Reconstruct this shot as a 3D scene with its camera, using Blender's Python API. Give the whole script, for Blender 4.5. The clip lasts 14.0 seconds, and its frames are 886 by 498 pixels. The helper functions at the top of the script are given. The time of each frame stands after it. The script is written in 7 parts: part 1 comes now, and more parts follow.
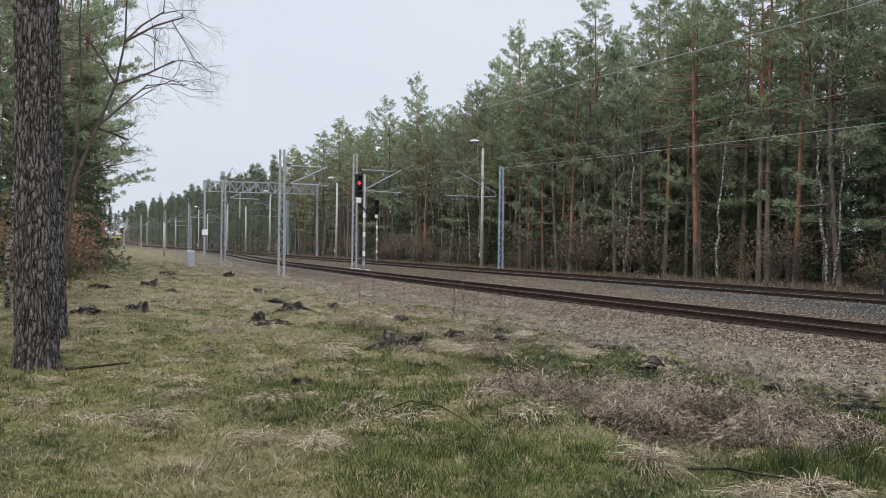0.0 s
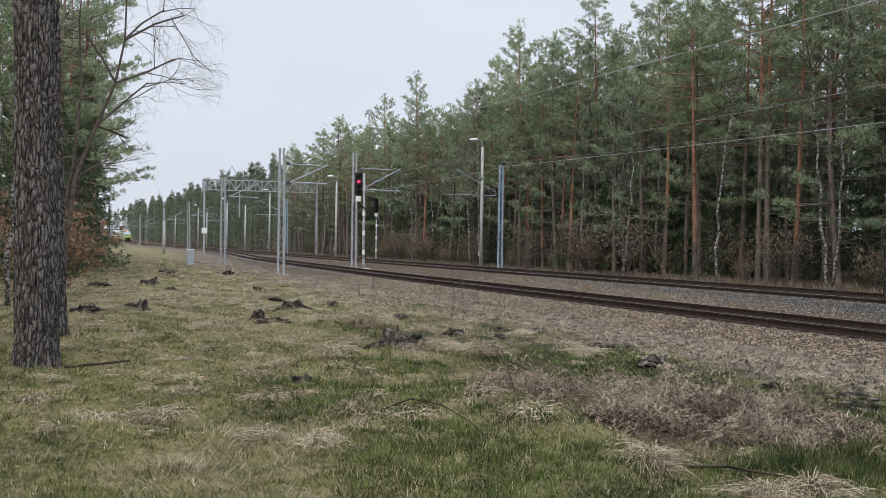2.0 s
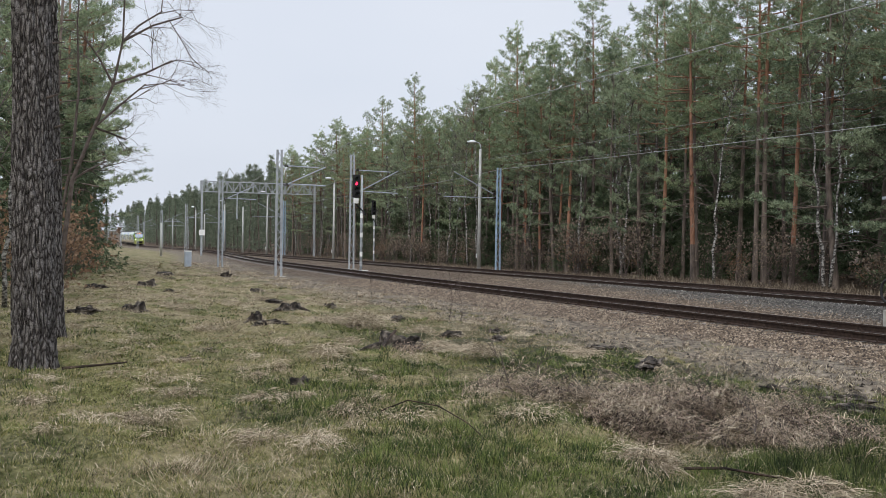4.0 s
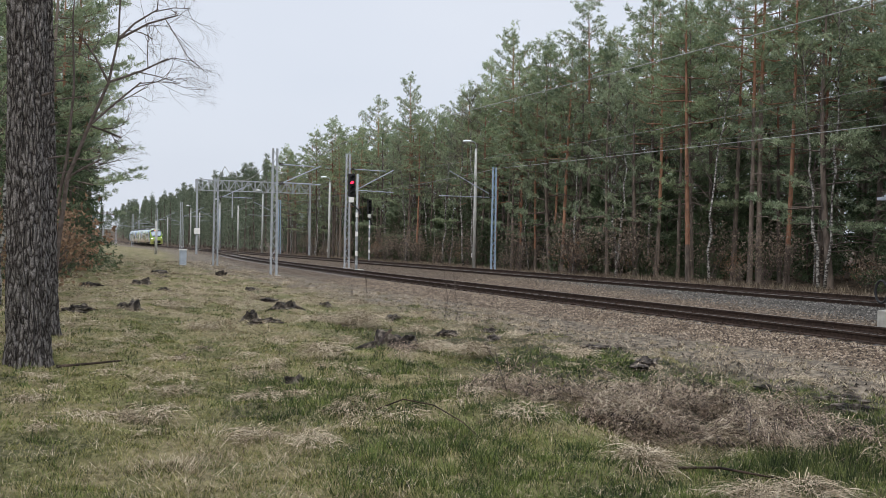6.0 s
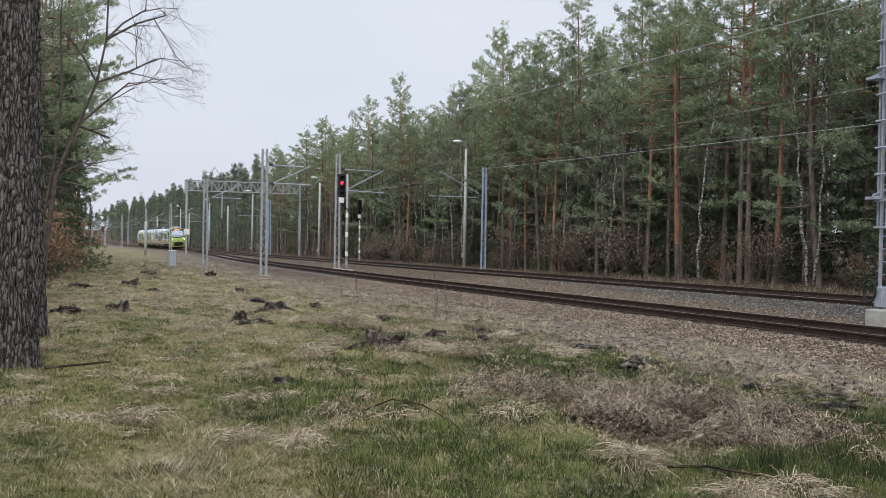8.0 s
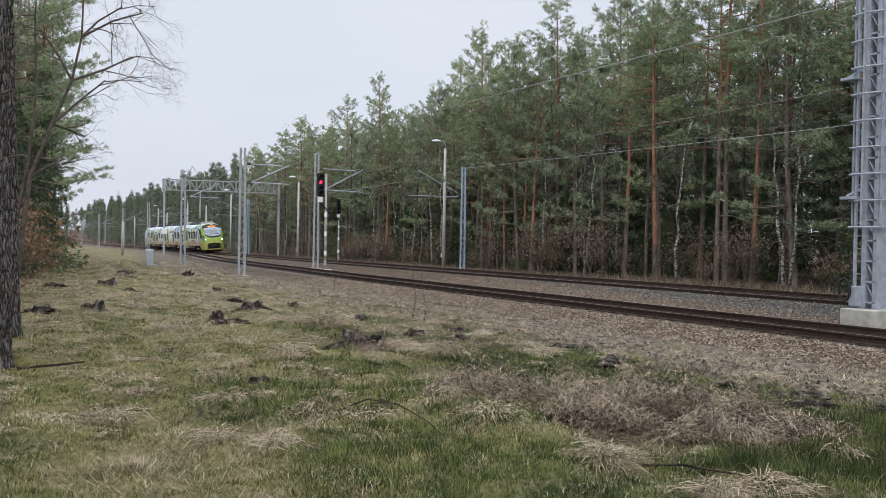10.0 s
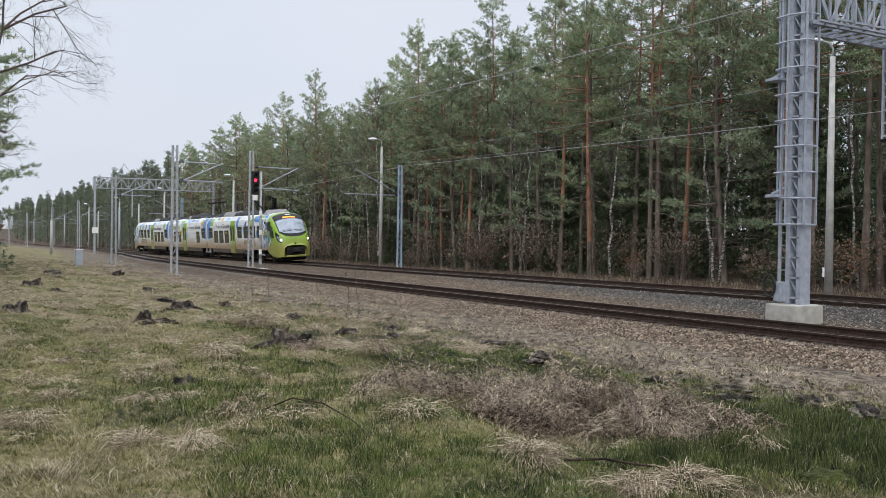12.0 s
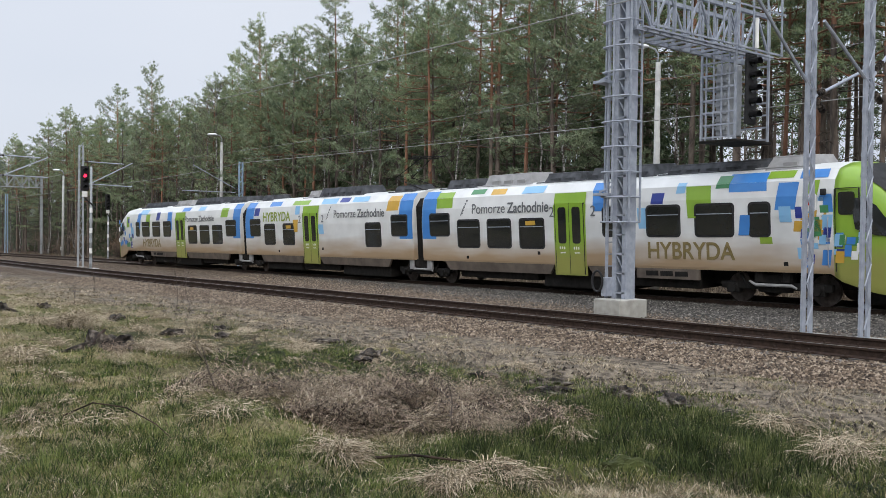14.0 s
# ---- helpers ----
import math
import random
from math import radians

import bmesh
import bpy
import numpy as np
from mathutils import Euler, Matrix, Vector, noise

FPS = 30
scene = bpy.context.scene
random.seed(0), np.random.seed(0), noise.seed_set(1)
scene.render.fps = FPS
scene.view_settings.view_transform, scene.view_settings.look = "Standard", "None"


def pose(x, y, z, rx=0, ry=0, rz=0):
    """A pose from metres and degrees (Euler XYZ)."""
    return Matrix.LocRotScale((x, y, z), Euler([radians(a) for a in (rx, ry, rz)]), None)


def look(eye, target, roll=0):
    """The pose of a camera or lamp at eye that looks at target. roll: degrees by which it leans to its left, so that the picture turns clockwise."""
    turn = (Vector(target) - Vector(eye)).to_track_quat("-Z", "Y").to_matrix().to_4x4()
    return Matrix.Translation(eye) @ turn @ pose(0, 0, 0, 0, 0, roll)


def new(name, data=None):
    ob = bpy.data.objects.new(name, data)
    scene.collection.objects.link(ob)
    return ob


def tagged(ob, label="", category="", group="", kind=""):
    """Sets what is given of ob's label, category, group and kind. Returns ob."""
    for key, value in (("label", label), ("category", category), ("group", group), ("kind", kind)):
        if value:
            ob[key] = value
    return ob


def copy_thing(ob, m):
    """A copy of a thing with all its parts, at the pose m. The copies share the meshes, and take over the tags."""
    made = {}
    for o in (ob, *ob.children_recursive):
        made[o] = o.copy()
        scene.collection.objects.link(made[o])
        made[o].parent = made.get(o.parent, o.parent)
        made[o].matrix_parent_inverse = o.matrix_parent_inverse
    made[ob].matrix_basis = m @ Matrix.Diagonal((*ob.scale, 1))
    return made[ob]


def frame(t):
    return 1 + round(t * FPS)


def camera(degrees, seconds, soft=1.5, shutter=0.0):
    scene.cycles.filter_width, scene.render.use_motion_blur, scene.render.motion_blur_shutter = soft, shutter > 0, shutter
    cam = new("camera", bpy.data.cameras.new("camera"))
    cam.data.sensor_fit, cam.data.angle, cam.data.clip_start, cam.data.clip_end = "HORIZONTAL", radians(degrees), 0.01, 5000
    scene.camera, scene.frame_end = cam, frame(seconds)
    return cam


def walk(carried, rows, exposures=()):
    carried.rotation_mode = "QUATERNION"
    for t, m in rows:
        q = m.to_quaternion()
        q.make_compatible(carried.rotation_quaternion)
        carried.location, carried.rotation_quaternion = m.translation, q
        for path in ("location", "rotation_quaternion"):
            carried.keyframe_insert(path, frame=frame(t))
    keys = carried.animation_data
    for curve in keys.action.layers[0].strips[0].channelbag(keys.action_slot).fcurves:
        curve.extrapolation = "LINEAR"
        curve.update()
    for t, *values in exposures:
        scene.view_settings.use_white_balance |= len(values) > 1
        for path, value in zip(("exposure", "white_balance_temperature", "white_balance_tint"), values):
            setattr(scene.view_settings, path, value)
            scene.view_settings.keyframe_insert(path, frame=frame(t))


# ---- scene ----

# ---------------------------------------------------------------- camera
cam = camera(49.9, 14.0, soft=0.5)
ROWS = [
    (0.0, 0.000, 0.000, 1.650, -0.92, -0.65, -22.50),
    (0.5, 0.000, -0.003, 1.650, -0.98, -0.66, -22.45),
    (1.0, -0.004, -0.008, 1.647, -0.99, -0.69, -22.47),
    (1.5, -0.007, -0.007, 1.649, -1.00, -0.72, -22.49),
    (2.0, -0.007, -0.009, 1.647, -1.00, -0.72, -22.53),
    (2.5, -0.009, -0.012, 1.646, -0.97, -0.72, -22.59),
    (3.0, -0.011, -0.013, 1.642, -0.90, -0.75, -22.59),
    (5.5, -0.006, -0.014, 1.640, -0.85, -0.92, -22.87),
    (6.0, -0.012, -0.013, 1.639, -0.90, -0.98, -22.95),
    (6.5, -0.008, -0.013, 1.638, -0.95, -0.99, -23.05),
    (7.0, -0.006, -0.012, 1.638, -0.94, -0.97, -23.13),
    (7.5, -0.004, -0.016, 1.637, -0.87, -0.90, -23.30),
    (8.0, 0.000, -0.018, 1.636, -0.88, -0.86, -23.53),
    (10.5, 0.055, -0.018, 1.630, -0.92, -0.87, -25.34),
    (11.0, 0.081, -0.024, 1.627, -0.97, -0.82, -26.15),
    (11.5, 0.118, -0.033, 1.624, -0.94, -0.75, -27.27),
    (12.0, 0.159, -0.040, 1.620, -0.92, -0.75, -28.46),
    (12.5, 0.208, -0.052, 1.615, -0.87, -0.74, -29.63),
    (13.0, 0.282, -0.069, 1.616, -0.77, -0.69, -30.91),
    (13.5, 0.379, -0.081, 1.606, -0.75, -0.75, -32.80),
    (13.8, 0.432, -0.079, 1.598, -0.82, -0.74, -35.10),
    (14.0, 0.470, -0.075, 1.593, -0.89, -0.73, -37.62),
]
walk(cam, [(t, pose(x, y, z, 90 + p, r, yaw)) for t, x, y, z, p, r, yaw in ROWS])

# ---------------------------------------------------------------- light
world = bpy.data.worlds.new("world")
scene.world = world
world.use_nodes = True
wn, wl = world.node_tree.nodes, world.node_tree.links
sky = wn.new("ShaderNodeTexSky")
sky.sky_type, sky.sun_disc = "NISHITA", False
sky.sun_elevation, sky.sun_rotation = radians(32), radians(200)
sky.air_density, sky.dust_density = 1.0, 4.0
# an even cloud deck under the blue sky, with faint broad swells
wco = wn.new("ShaderNodeTexCoord")
wmap = wn.new("ShaderNodeMapping")
wmap.inputs["Scale"].default_value = (1.2, 1.2, 3.0)
wno = wn.new("ShaderNodeTexNoise")
wno.inputs["Scale"].default_value, wno.inputs["Detail"].default_value = 1.4, 3
wra = wn.new("ShaderNodeValToRGB")
wra.color_ramp.elements[0].position, wra.color_ramp.elements[0].color = 0.3, (7.0, 7.6, 8.75, 1)
wra.color_ramp.elements[1].position, wra.color_ramp.elements[1].color = 0.7, (8.0, 8.45, 9.4, 1)
wmix = wn.new("ShaderNodeMixRGB")
wmix.inputs["Fac"].default_value = 0.9
wl.new(wco.outputs["Generated"], wmap.inputs["Vector"])
wl.new(wmap.outputs["Vector"], wno.inputs["Vector"])
wl.new(wno.outputs["Fac"], wra.inputs["Fac"])
wl.new(sky.outputs["Color"], wmix.inputs["Color1"])
wl.new(wra.outputs["Color"], wmix.inputs["Color2"])
# an overcast dome is brighter overhead than at the horizon
wsep, wup, wdome = wn.new("ShaderNodeSeparateXYZ"), wn.new("ShaderNodeMapRange"), wn.new("ShaderNodeVectorMath")
wup.inputs["From Min"].default_value, wup.inputs["From Max"].default_value = 0.28, 0.95
wup.inputs["To Min"].default_value, wup.inputs["To Max"].default_value = 1.0, 2.8
wdome.operation = "SCALE"
wl.new(wco.outputs["Generated"], wsep.inputs[0])
wl.new(wsep.outputs["Z"], wup.inputs["Value"])
wl.new(wmix.outputs["Color"], wdome.inputs[0])
wl.new(wup.outputs[0], wdome.inputs["Scale"])
wl.new(wdome.outputs[0], wn["Background"].inputs["Color"])
wn["Background"].inputs["Strength"].default_value = 0.1
sun = new("sun", bpy.data.lights.new("sun", "SUN"))
sun.data.energy, sun.data.angle, sun.data.color = 1.3, radians(35), (1.0, 0.96, 0.9)
sun.matrix_world = look((-30, -40, 40), (0, 0, 0))
scene.view_settings.exposure = 0.0


# ---------------------------------------------------------------- materials
def material(name, stops, scale=6.0, rough=0.85, metal=0.0, bump=0.3, detail=6, fine=0.0, island=0.0, stretch=(1, 1, 1), spec=0.3, bump_scale=None, objrand=0.0):
    """Noise-mixed colours over a surface; stops: list of (position, rgb)."""
    m = bpy.data.materials.new(name)
    m.use_nodes = True
    n, l = m.node_tree.nodes, m.node_tree.links
    b = n["Principled BSDF"]
    b.inputs["Roughness"].default_value, b.inputs["Metallic"].default_value = rough, metal
    b.inputs["Specular IOR Level"].default_value = spec
    co, mp, no, ra = n.new("ShaderNodeTexCoord"), n.new("ShaderNodeMapping"), n.new("ShaderNodeTexNoise"), n.new("ShaderNodeValToRGB")
    mp.inputs["Scale"].default_value = stretch
    no.inputs["Scale"].default_value, no.inputs["Detail"].default_value = scale, detail
    l.new(co.outputs["Object"], mp.inputs["Vector"])
    l.new(mp.outputs["Vector"], no.inputs["Vector"])
    fac = no.outputs["Fac"]
    if island or objrand:
        g = n.new("ShaderNodeNewGeometry") if island else n.new("ShaderNodeObjectInfo")
        w = island or objrand
        k = n.new("ShaderNodeMath")
        k.operation = "MULTIPLY_ADD"
        k.inputs[1].default_value, k.inputs[2].default_value = w, -w / 2
        l.new(g.outputs["Random Per Island" if island else "Random"], k.inputs[0])
        s = n.new("ShaderNodeMath")
        l.new(fac, s.inputs[0])
        l.new(k.outputs[0], s.inputs[1])
        fac = s.outputs[0]
    l.new(fac, ra.inputs["Fac"])
    e = ra.color_ramp.elements
    while len(e) < len(stops):
        e.new(0.5)
    for i, (p, c) in enumerate(stops):
        e[i].position, e[i].color = p, (*c, 1)
    l.new(ra.outputs["Color"], b.inputs["Base Color"])
    if bump:
        n2, bu = n.new("ShaderNodeTexNoise"), n.new("ShaderNodeBump")
        n2.inputs["Scale"].default_value, n2.inputs["Detail"].default_value = bump_scale or scale * 4, 4
        bu.inputs["Strength"].default_value, bu.inputs["Distance"].default_value = bump, 0.02
        l.new(mp.outputs["Vector"], n2.inputs["Vector"])
        l.new(n2.outputs["Fac"], bu.inputs["Height"])
        l.new(bu.outputs["Normal"], b.inputs["Normal"])
    return m


def leafy(m, share=0.35):
    """Lets light through thin leaves and needles."""
    n, l = m.node_tree.nodes, m.node_tree.links
    b, out = n["Principled BSDF"], n["Material Output"]
    tr, mx = n.new("ShaderNodeBsdfTranslucent"), n.new("ShaderNodeMixShader")
    l.new(b.inputs["Base Color"].links[0].from_socket, tr.inputs["Color"])
    mx.inputs[0].default_value = share
    l.new(b.outputs[0], mx.inputs[1])
    l.new(tr.outputs[0], mx.inputs[2])
    l.new(mx.outputs[0], out.inputs["Surface"])


def glow(name, colour, strength):
    m = bpy.data.materials.new(name)
    m.use_nodes = True
    b = m.node_tree.nodes["Principled BSDF"]
    b.inputs["Base Color"].default_value = (*colour, 1)
    b.inputs["Emission Color"].default_value = (*colour, 1)
    b.inputs["Emission Strength"].default_value = strength
    return m


M = {}
M["bark_far"] = material("pine_bark_weathered", [(0.3, (0.055, 0.045, 0.039)), (0.7, (0.2, 0.16, 0.132))], 5, 0.95, bump=0.4, stretch=(1, 1, 0.3), objrand=0.3)
M["bark_red"] = material("pine_bark_orange", [(0.3, (0.15, 0.078, 0.05)), (0.7, (0.36, 0.19, 0.12))], 5, 0.9, bump=0.3, stretch=(1, 1, 0.3), objrand=0.4)
M["birch"] = material("birch_bark", [(0.42, (0.045, 0.04, 0.036)), (0.52, (0.24, 0.23, 0.21)), (0.7, (0.5, 0.49, 0.46))], 7, 0.8, bump=0.2, stretch=(1, 1, 1.8))
M["twig"] = material("bare_twig", [(0.3, (0.06, 0.047, 0.04)), (0.7, (0.15, 0.12, 0.105))], 8, 0.9, bump=0)
M["edge_grass"] = material("bleached_edge_grass", [(0.2, (0.06, 0.047, 0.035)), (0.5, (0.15, 0.118, 0.085)), (0.8, (0.3, 0.25, 0.185))], 1.5, 0.85, bump=0, island=0.6)
M["needle"] = material("pine_needles", [(0.25, (0.09, 0.13, 0.072)), (0.5, (0.235, 0.295, 0.165)), (0.75, (0.42, 0.48, 0.28))], 0.45, 0.6, bump=0, island=0.4, spec=0.25)
M["needle_b"] = material("pine_needles_bluish", [(0.25, (0.088, 0.125, 0.075)), (0.5, (0.22, 0.27, 0.168)), (0.75, (0.39, 0.445, 0.28))], 0.45, 0.6, bump=0, island=0.4, spec=0.25)
# the far wood's haze is put into these greyed needle colours
M["needle_far"] = material("hazed_pine_needles", [(0.2, (0.09, 0.115, 0.08)), (0.5, (0.15, 0.18, 0.125)), (0.8, (0.23, 0.255, 0.18))], 0.5, 0.7, bump=0, island=0.5, spec=0.2)
# real spruces, and the shaded tone for pines deep in the wood
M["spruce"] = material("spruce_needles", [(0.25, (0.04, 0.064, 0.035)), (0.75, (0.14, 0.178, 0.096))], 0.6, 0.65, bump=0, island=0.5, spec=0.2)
M["leaf"] = material("dry_brown_leaves", [(0.25, (0.15, 0.095, 0.06)), (0.75, (0.33, 0.215, 0.135))], 1.5, 0.8, bump=0, island=0.6)
M["leaf_pale"] = material("pale_dry_leaves", [(0.25, (0.13, 0.1, 0.075)), (0.75, (0.34, 0.275, 0.21))], 1.5, 0.8, bump=0, island=0.6)
M["grass"] = material("green_grass", [(0.26, (0.008, 0.018, 0.005)), (0.5, (0.044, 0.075, 0.015)), (0.76, (0.2, 0.235, 0.07))], 2.2, 0.7, bump=0, island=0.5)
M["grass_deep"] = material("rank_dark_grass", [(0.28, (0.01, 0.018, 0.005)), (0.5, (0.038, 0.062, 0.014)), (0.74, (0.17, 0.19, 0.065))], 2.2, 0.7, bump=0, island=0.5)
M["moss"] = material("moss_grass", [(0.28, (0.024, 0.03, 0.009)), (0.44, (0.095, 0.108, 0.028)), (0.56, (0.2, 0.195, 0.06)), (0.76, (0.42, 0.37, 0.19))], 1.6, 0.8, bump=0, island=0.45)
M["straw"] = material("dry_straw_grass", [(0.22, (0.09, 0.066, 0.04)), (0.5, (0.31, 0.245, 0.16)), (0.78, (0.62, 0.53, 0.39))], 1.8, 0.8, bump=0, island=0.7)
M["bramble"] = material("dead_bracken", [(0.26, (0.014, 0.009, 0.007)), (0.5, (0.098, 0.064, 0.045)), (0.78, (0.46, 0.36, 0.27))], 3.0, 0.85, bump=0, island=0.7)
for k in ("needle", "needle_b", "needle_far", "spruce", "leaf", "leaf_pale"):
    leafy(M[k])
for k in ("grass", "grass_deep", "moss", "straw", "bramble"):
    leafy(M[k], 0.15)
M["stump"] = material("rotten_wood", [(0.38, (0.01, 0.008, 0.007)), (0.52, (0.05, 0.04, 0.032)), (0.68, (0.2, 0.17, 0.14))], 9, 0.95, bump=0.8)
M["concrete"] = material("concrete", [(0.3, (0.3, 0.29, 0.26)), (0.7, (0.46, 0.45, 0.41))], 4, 0.9, bump=0.3)
M["sleeper"] = material("concrete_sleeper", [(0.3, (0.1, 0.09, 0.08)), (0.7, (0.2, 0.18, 0.165))], 6, 0.9, bump=0.3, objrand=0.3)
M["rail"] = material("rusty_rail", [(0.3, (0.022, 0.014, 0.011)), (0.7, (0.064, 0.04, 0.029))], 12, 0.75, metal=0.2, bump=0.2)
M["railhead"] = material("worn_rail_head", [(0.3, (0.10, 0.085, 0.075)), (0.7, (0.22, 0.19, 0.17))], 10, 0.45, metal=0.7, bump=0.05)
M["steel"] = material("galvanised_steel", [(0.3, (0.28, 0.31, 0.365)), (0.7, (0.41, 0.44, 0.5))], 6, 0.55, metal=0.25, bump=0.05)
M["mast"] = material("grey_painted_mast", [(0.3, (0.27, 0.29, 0.31)), (0.7, (0.4, 0.42, 0.44))], 5, 0.7, bump=0.05)
M["mast_blue"] = material("blue_painted_mast", [(0.3, (0.22, 0.31, 0.42)), (0.7, (0.34, 0.44, 0.55))], 5, 0.65, bump=0.05)
M["wire"] = material("overhead_wire", [(0.3, (0.25, 0.25, 0.24)), (0.7, (0.36, 0.36, 0.34))], 5, 0.6, metal=0.3, bump=0)
M["pole"] = material("spun_concrete_pole", [(0.3, (0.34, 0.34, 0.33)), (0.7, (0.47, 0.47, 0.45))], 4, 0.85, bump=0.15)
M["lampcap"] = material("white_lamp_housing", [(0.3, (0.7, 0.72, 0.74)), (0.7, (0.82, 0.83, 0.85))], 4, 0.4, bump=0)
M["black"] = material("black_signal_paint", [(0.3, (0.012, 0.012, 0.013)), (0.7, (0.03, 0.03, 0.032))], 6, 0.6, bump=0.05)
M["white"] = material("white_paint", [(0.3, (0.7, 0.7, 0.68)), (0.7, (0.82, 0.82, 0.8))], 5, 0.6, bump=0.05)
# grime, with the shade under the train put into the near-black colour
M["dark"] = material("dirty_shaded_underframe", [(0.3, (0.004, 0.0035, 0.003)), (0.7, (0.018, 0.016, 0.014))], 5, 0.85, bump=0.2)
M["wheel"] = material("wheel_steel", [(0.3, (0.05, 0.04, 0.035)), (0.7, (0.14, 0.12, 0.11))], 6, 0.6, metal=0.5, bump=0.05)
M["roofbox"] = material("roof_equipment_grey", [(0.3, (0.025, 0.027, 0.03)), (0.7, (0.085, 0.09, 0.1))], 3, 0.7, bump=0.05)
M["roofbox_pale"] = material("roof_equipment_pale", [(0.3, (0.24, 0.24, 0.24)), (0.7, (0.36, 0.36, 0.36))], 3, 0.7, bump=0.05)
M["glass"] = material("tinted_glass", [(0.3, (0.012, 0.014, 0.015)), (0.7, (0.02, 0.022, 0.023))], 2, 0.06, bump=0, spec=0.6)
# pale half-metal grey puts the sky's reflection into the glass colour
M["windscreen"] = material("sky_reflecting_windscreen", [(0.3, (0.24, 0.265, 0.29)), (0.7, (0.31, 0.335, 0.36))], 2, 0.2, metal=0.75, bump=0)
M["skirt"] = material("dusty_skirt_paint", [(0.3, (0.085, 0.07, 0.058)), (0.7, (0.16, 0.13, 0.105))], 2, 0.7, bump=0.05)
M["green"] = material("lime_green_paint", [(0.3, (0.2, 0.35, 0.03)), (0.7, (0.25, 0.41, 0.04))], 2, 0.35, bump=0.02, spec=0.5)
M["green_dark"] = material("green_paint", [(0.3, (0.05, 0.2, 0.08)), (0.7, (0.07, 0.25, 0.1))], 2, 0.35, bump=0, spec=0.5)
M["blue"] = material("blue_paint", [(0.3, (0.045, 0.19, 0.52)), (0.7, (0.06, 0.24, 0.6))], 2, 0.35, bump=0, spec=0.5)
M["blue_light"] = material("light_blue_paint", [(0.3, (0.2, 0.42, 0.66)), (0.7, (0.26, 0.5, 0.72))], 2, 0.35, bump=0, spec=0.5)
M["navy"] = material("navy_paint", [(0.3, (0.02, 0.04, 0.22)), (0.7, (0.03, 0.05, 0.28))], 2, 0.35, bump=0, spec=0.5)
M["yellow"] = material("ochre_paint", [(0.3, (0.5, 0.3, 0.04)), (0.7, (0.6, 0.36, 0.06))], 2, 0.35, bump=0, spec=0.5)
M["letter"] = material("dark_green_lettering", [(0.3, (0.17, 0.13, 0.05)), (0.7, (0.25, 0.19, 0.08))], 3, 0.5, bump=0)
M["letter_green"] = material("olive_green_lettering", [(0.3, (0.2, 0.27, 0.04)), (0.7, (0.26, 0.33, 0.06))], 3, 0.5, bump=0)
M["letter_grey"] = material("grey_lettering", [(0.3, (0.1, 0.105, 0.115)), (0.7, (0.16, 0.165, 0.175))], 3, 0.5, bump=0)
M["red"] = material("red_paint", [(0.3, (0.4, 0.03, 0.02)), (0.7, (0.5, 0.05, 0.03))], 3, 0.5, bump=0)
M["cabinet"] = material("grey_blue_cabinet", [(0.3, (0.38, 0.43, 0.5)), (0.7, (0.5, 0.55, 0.62))], 3, 0.6, bump=0.05)
M["led"] = glow("led_display", (1.0, 0.28, 0.03), 1.4)
M["headlight"] = glow("headlight", (1.0, 0.93, 0.8), 10.0)
M["signal_red"] = glow("red_signal", (1.0, 0.02, 0.06), 4.0)


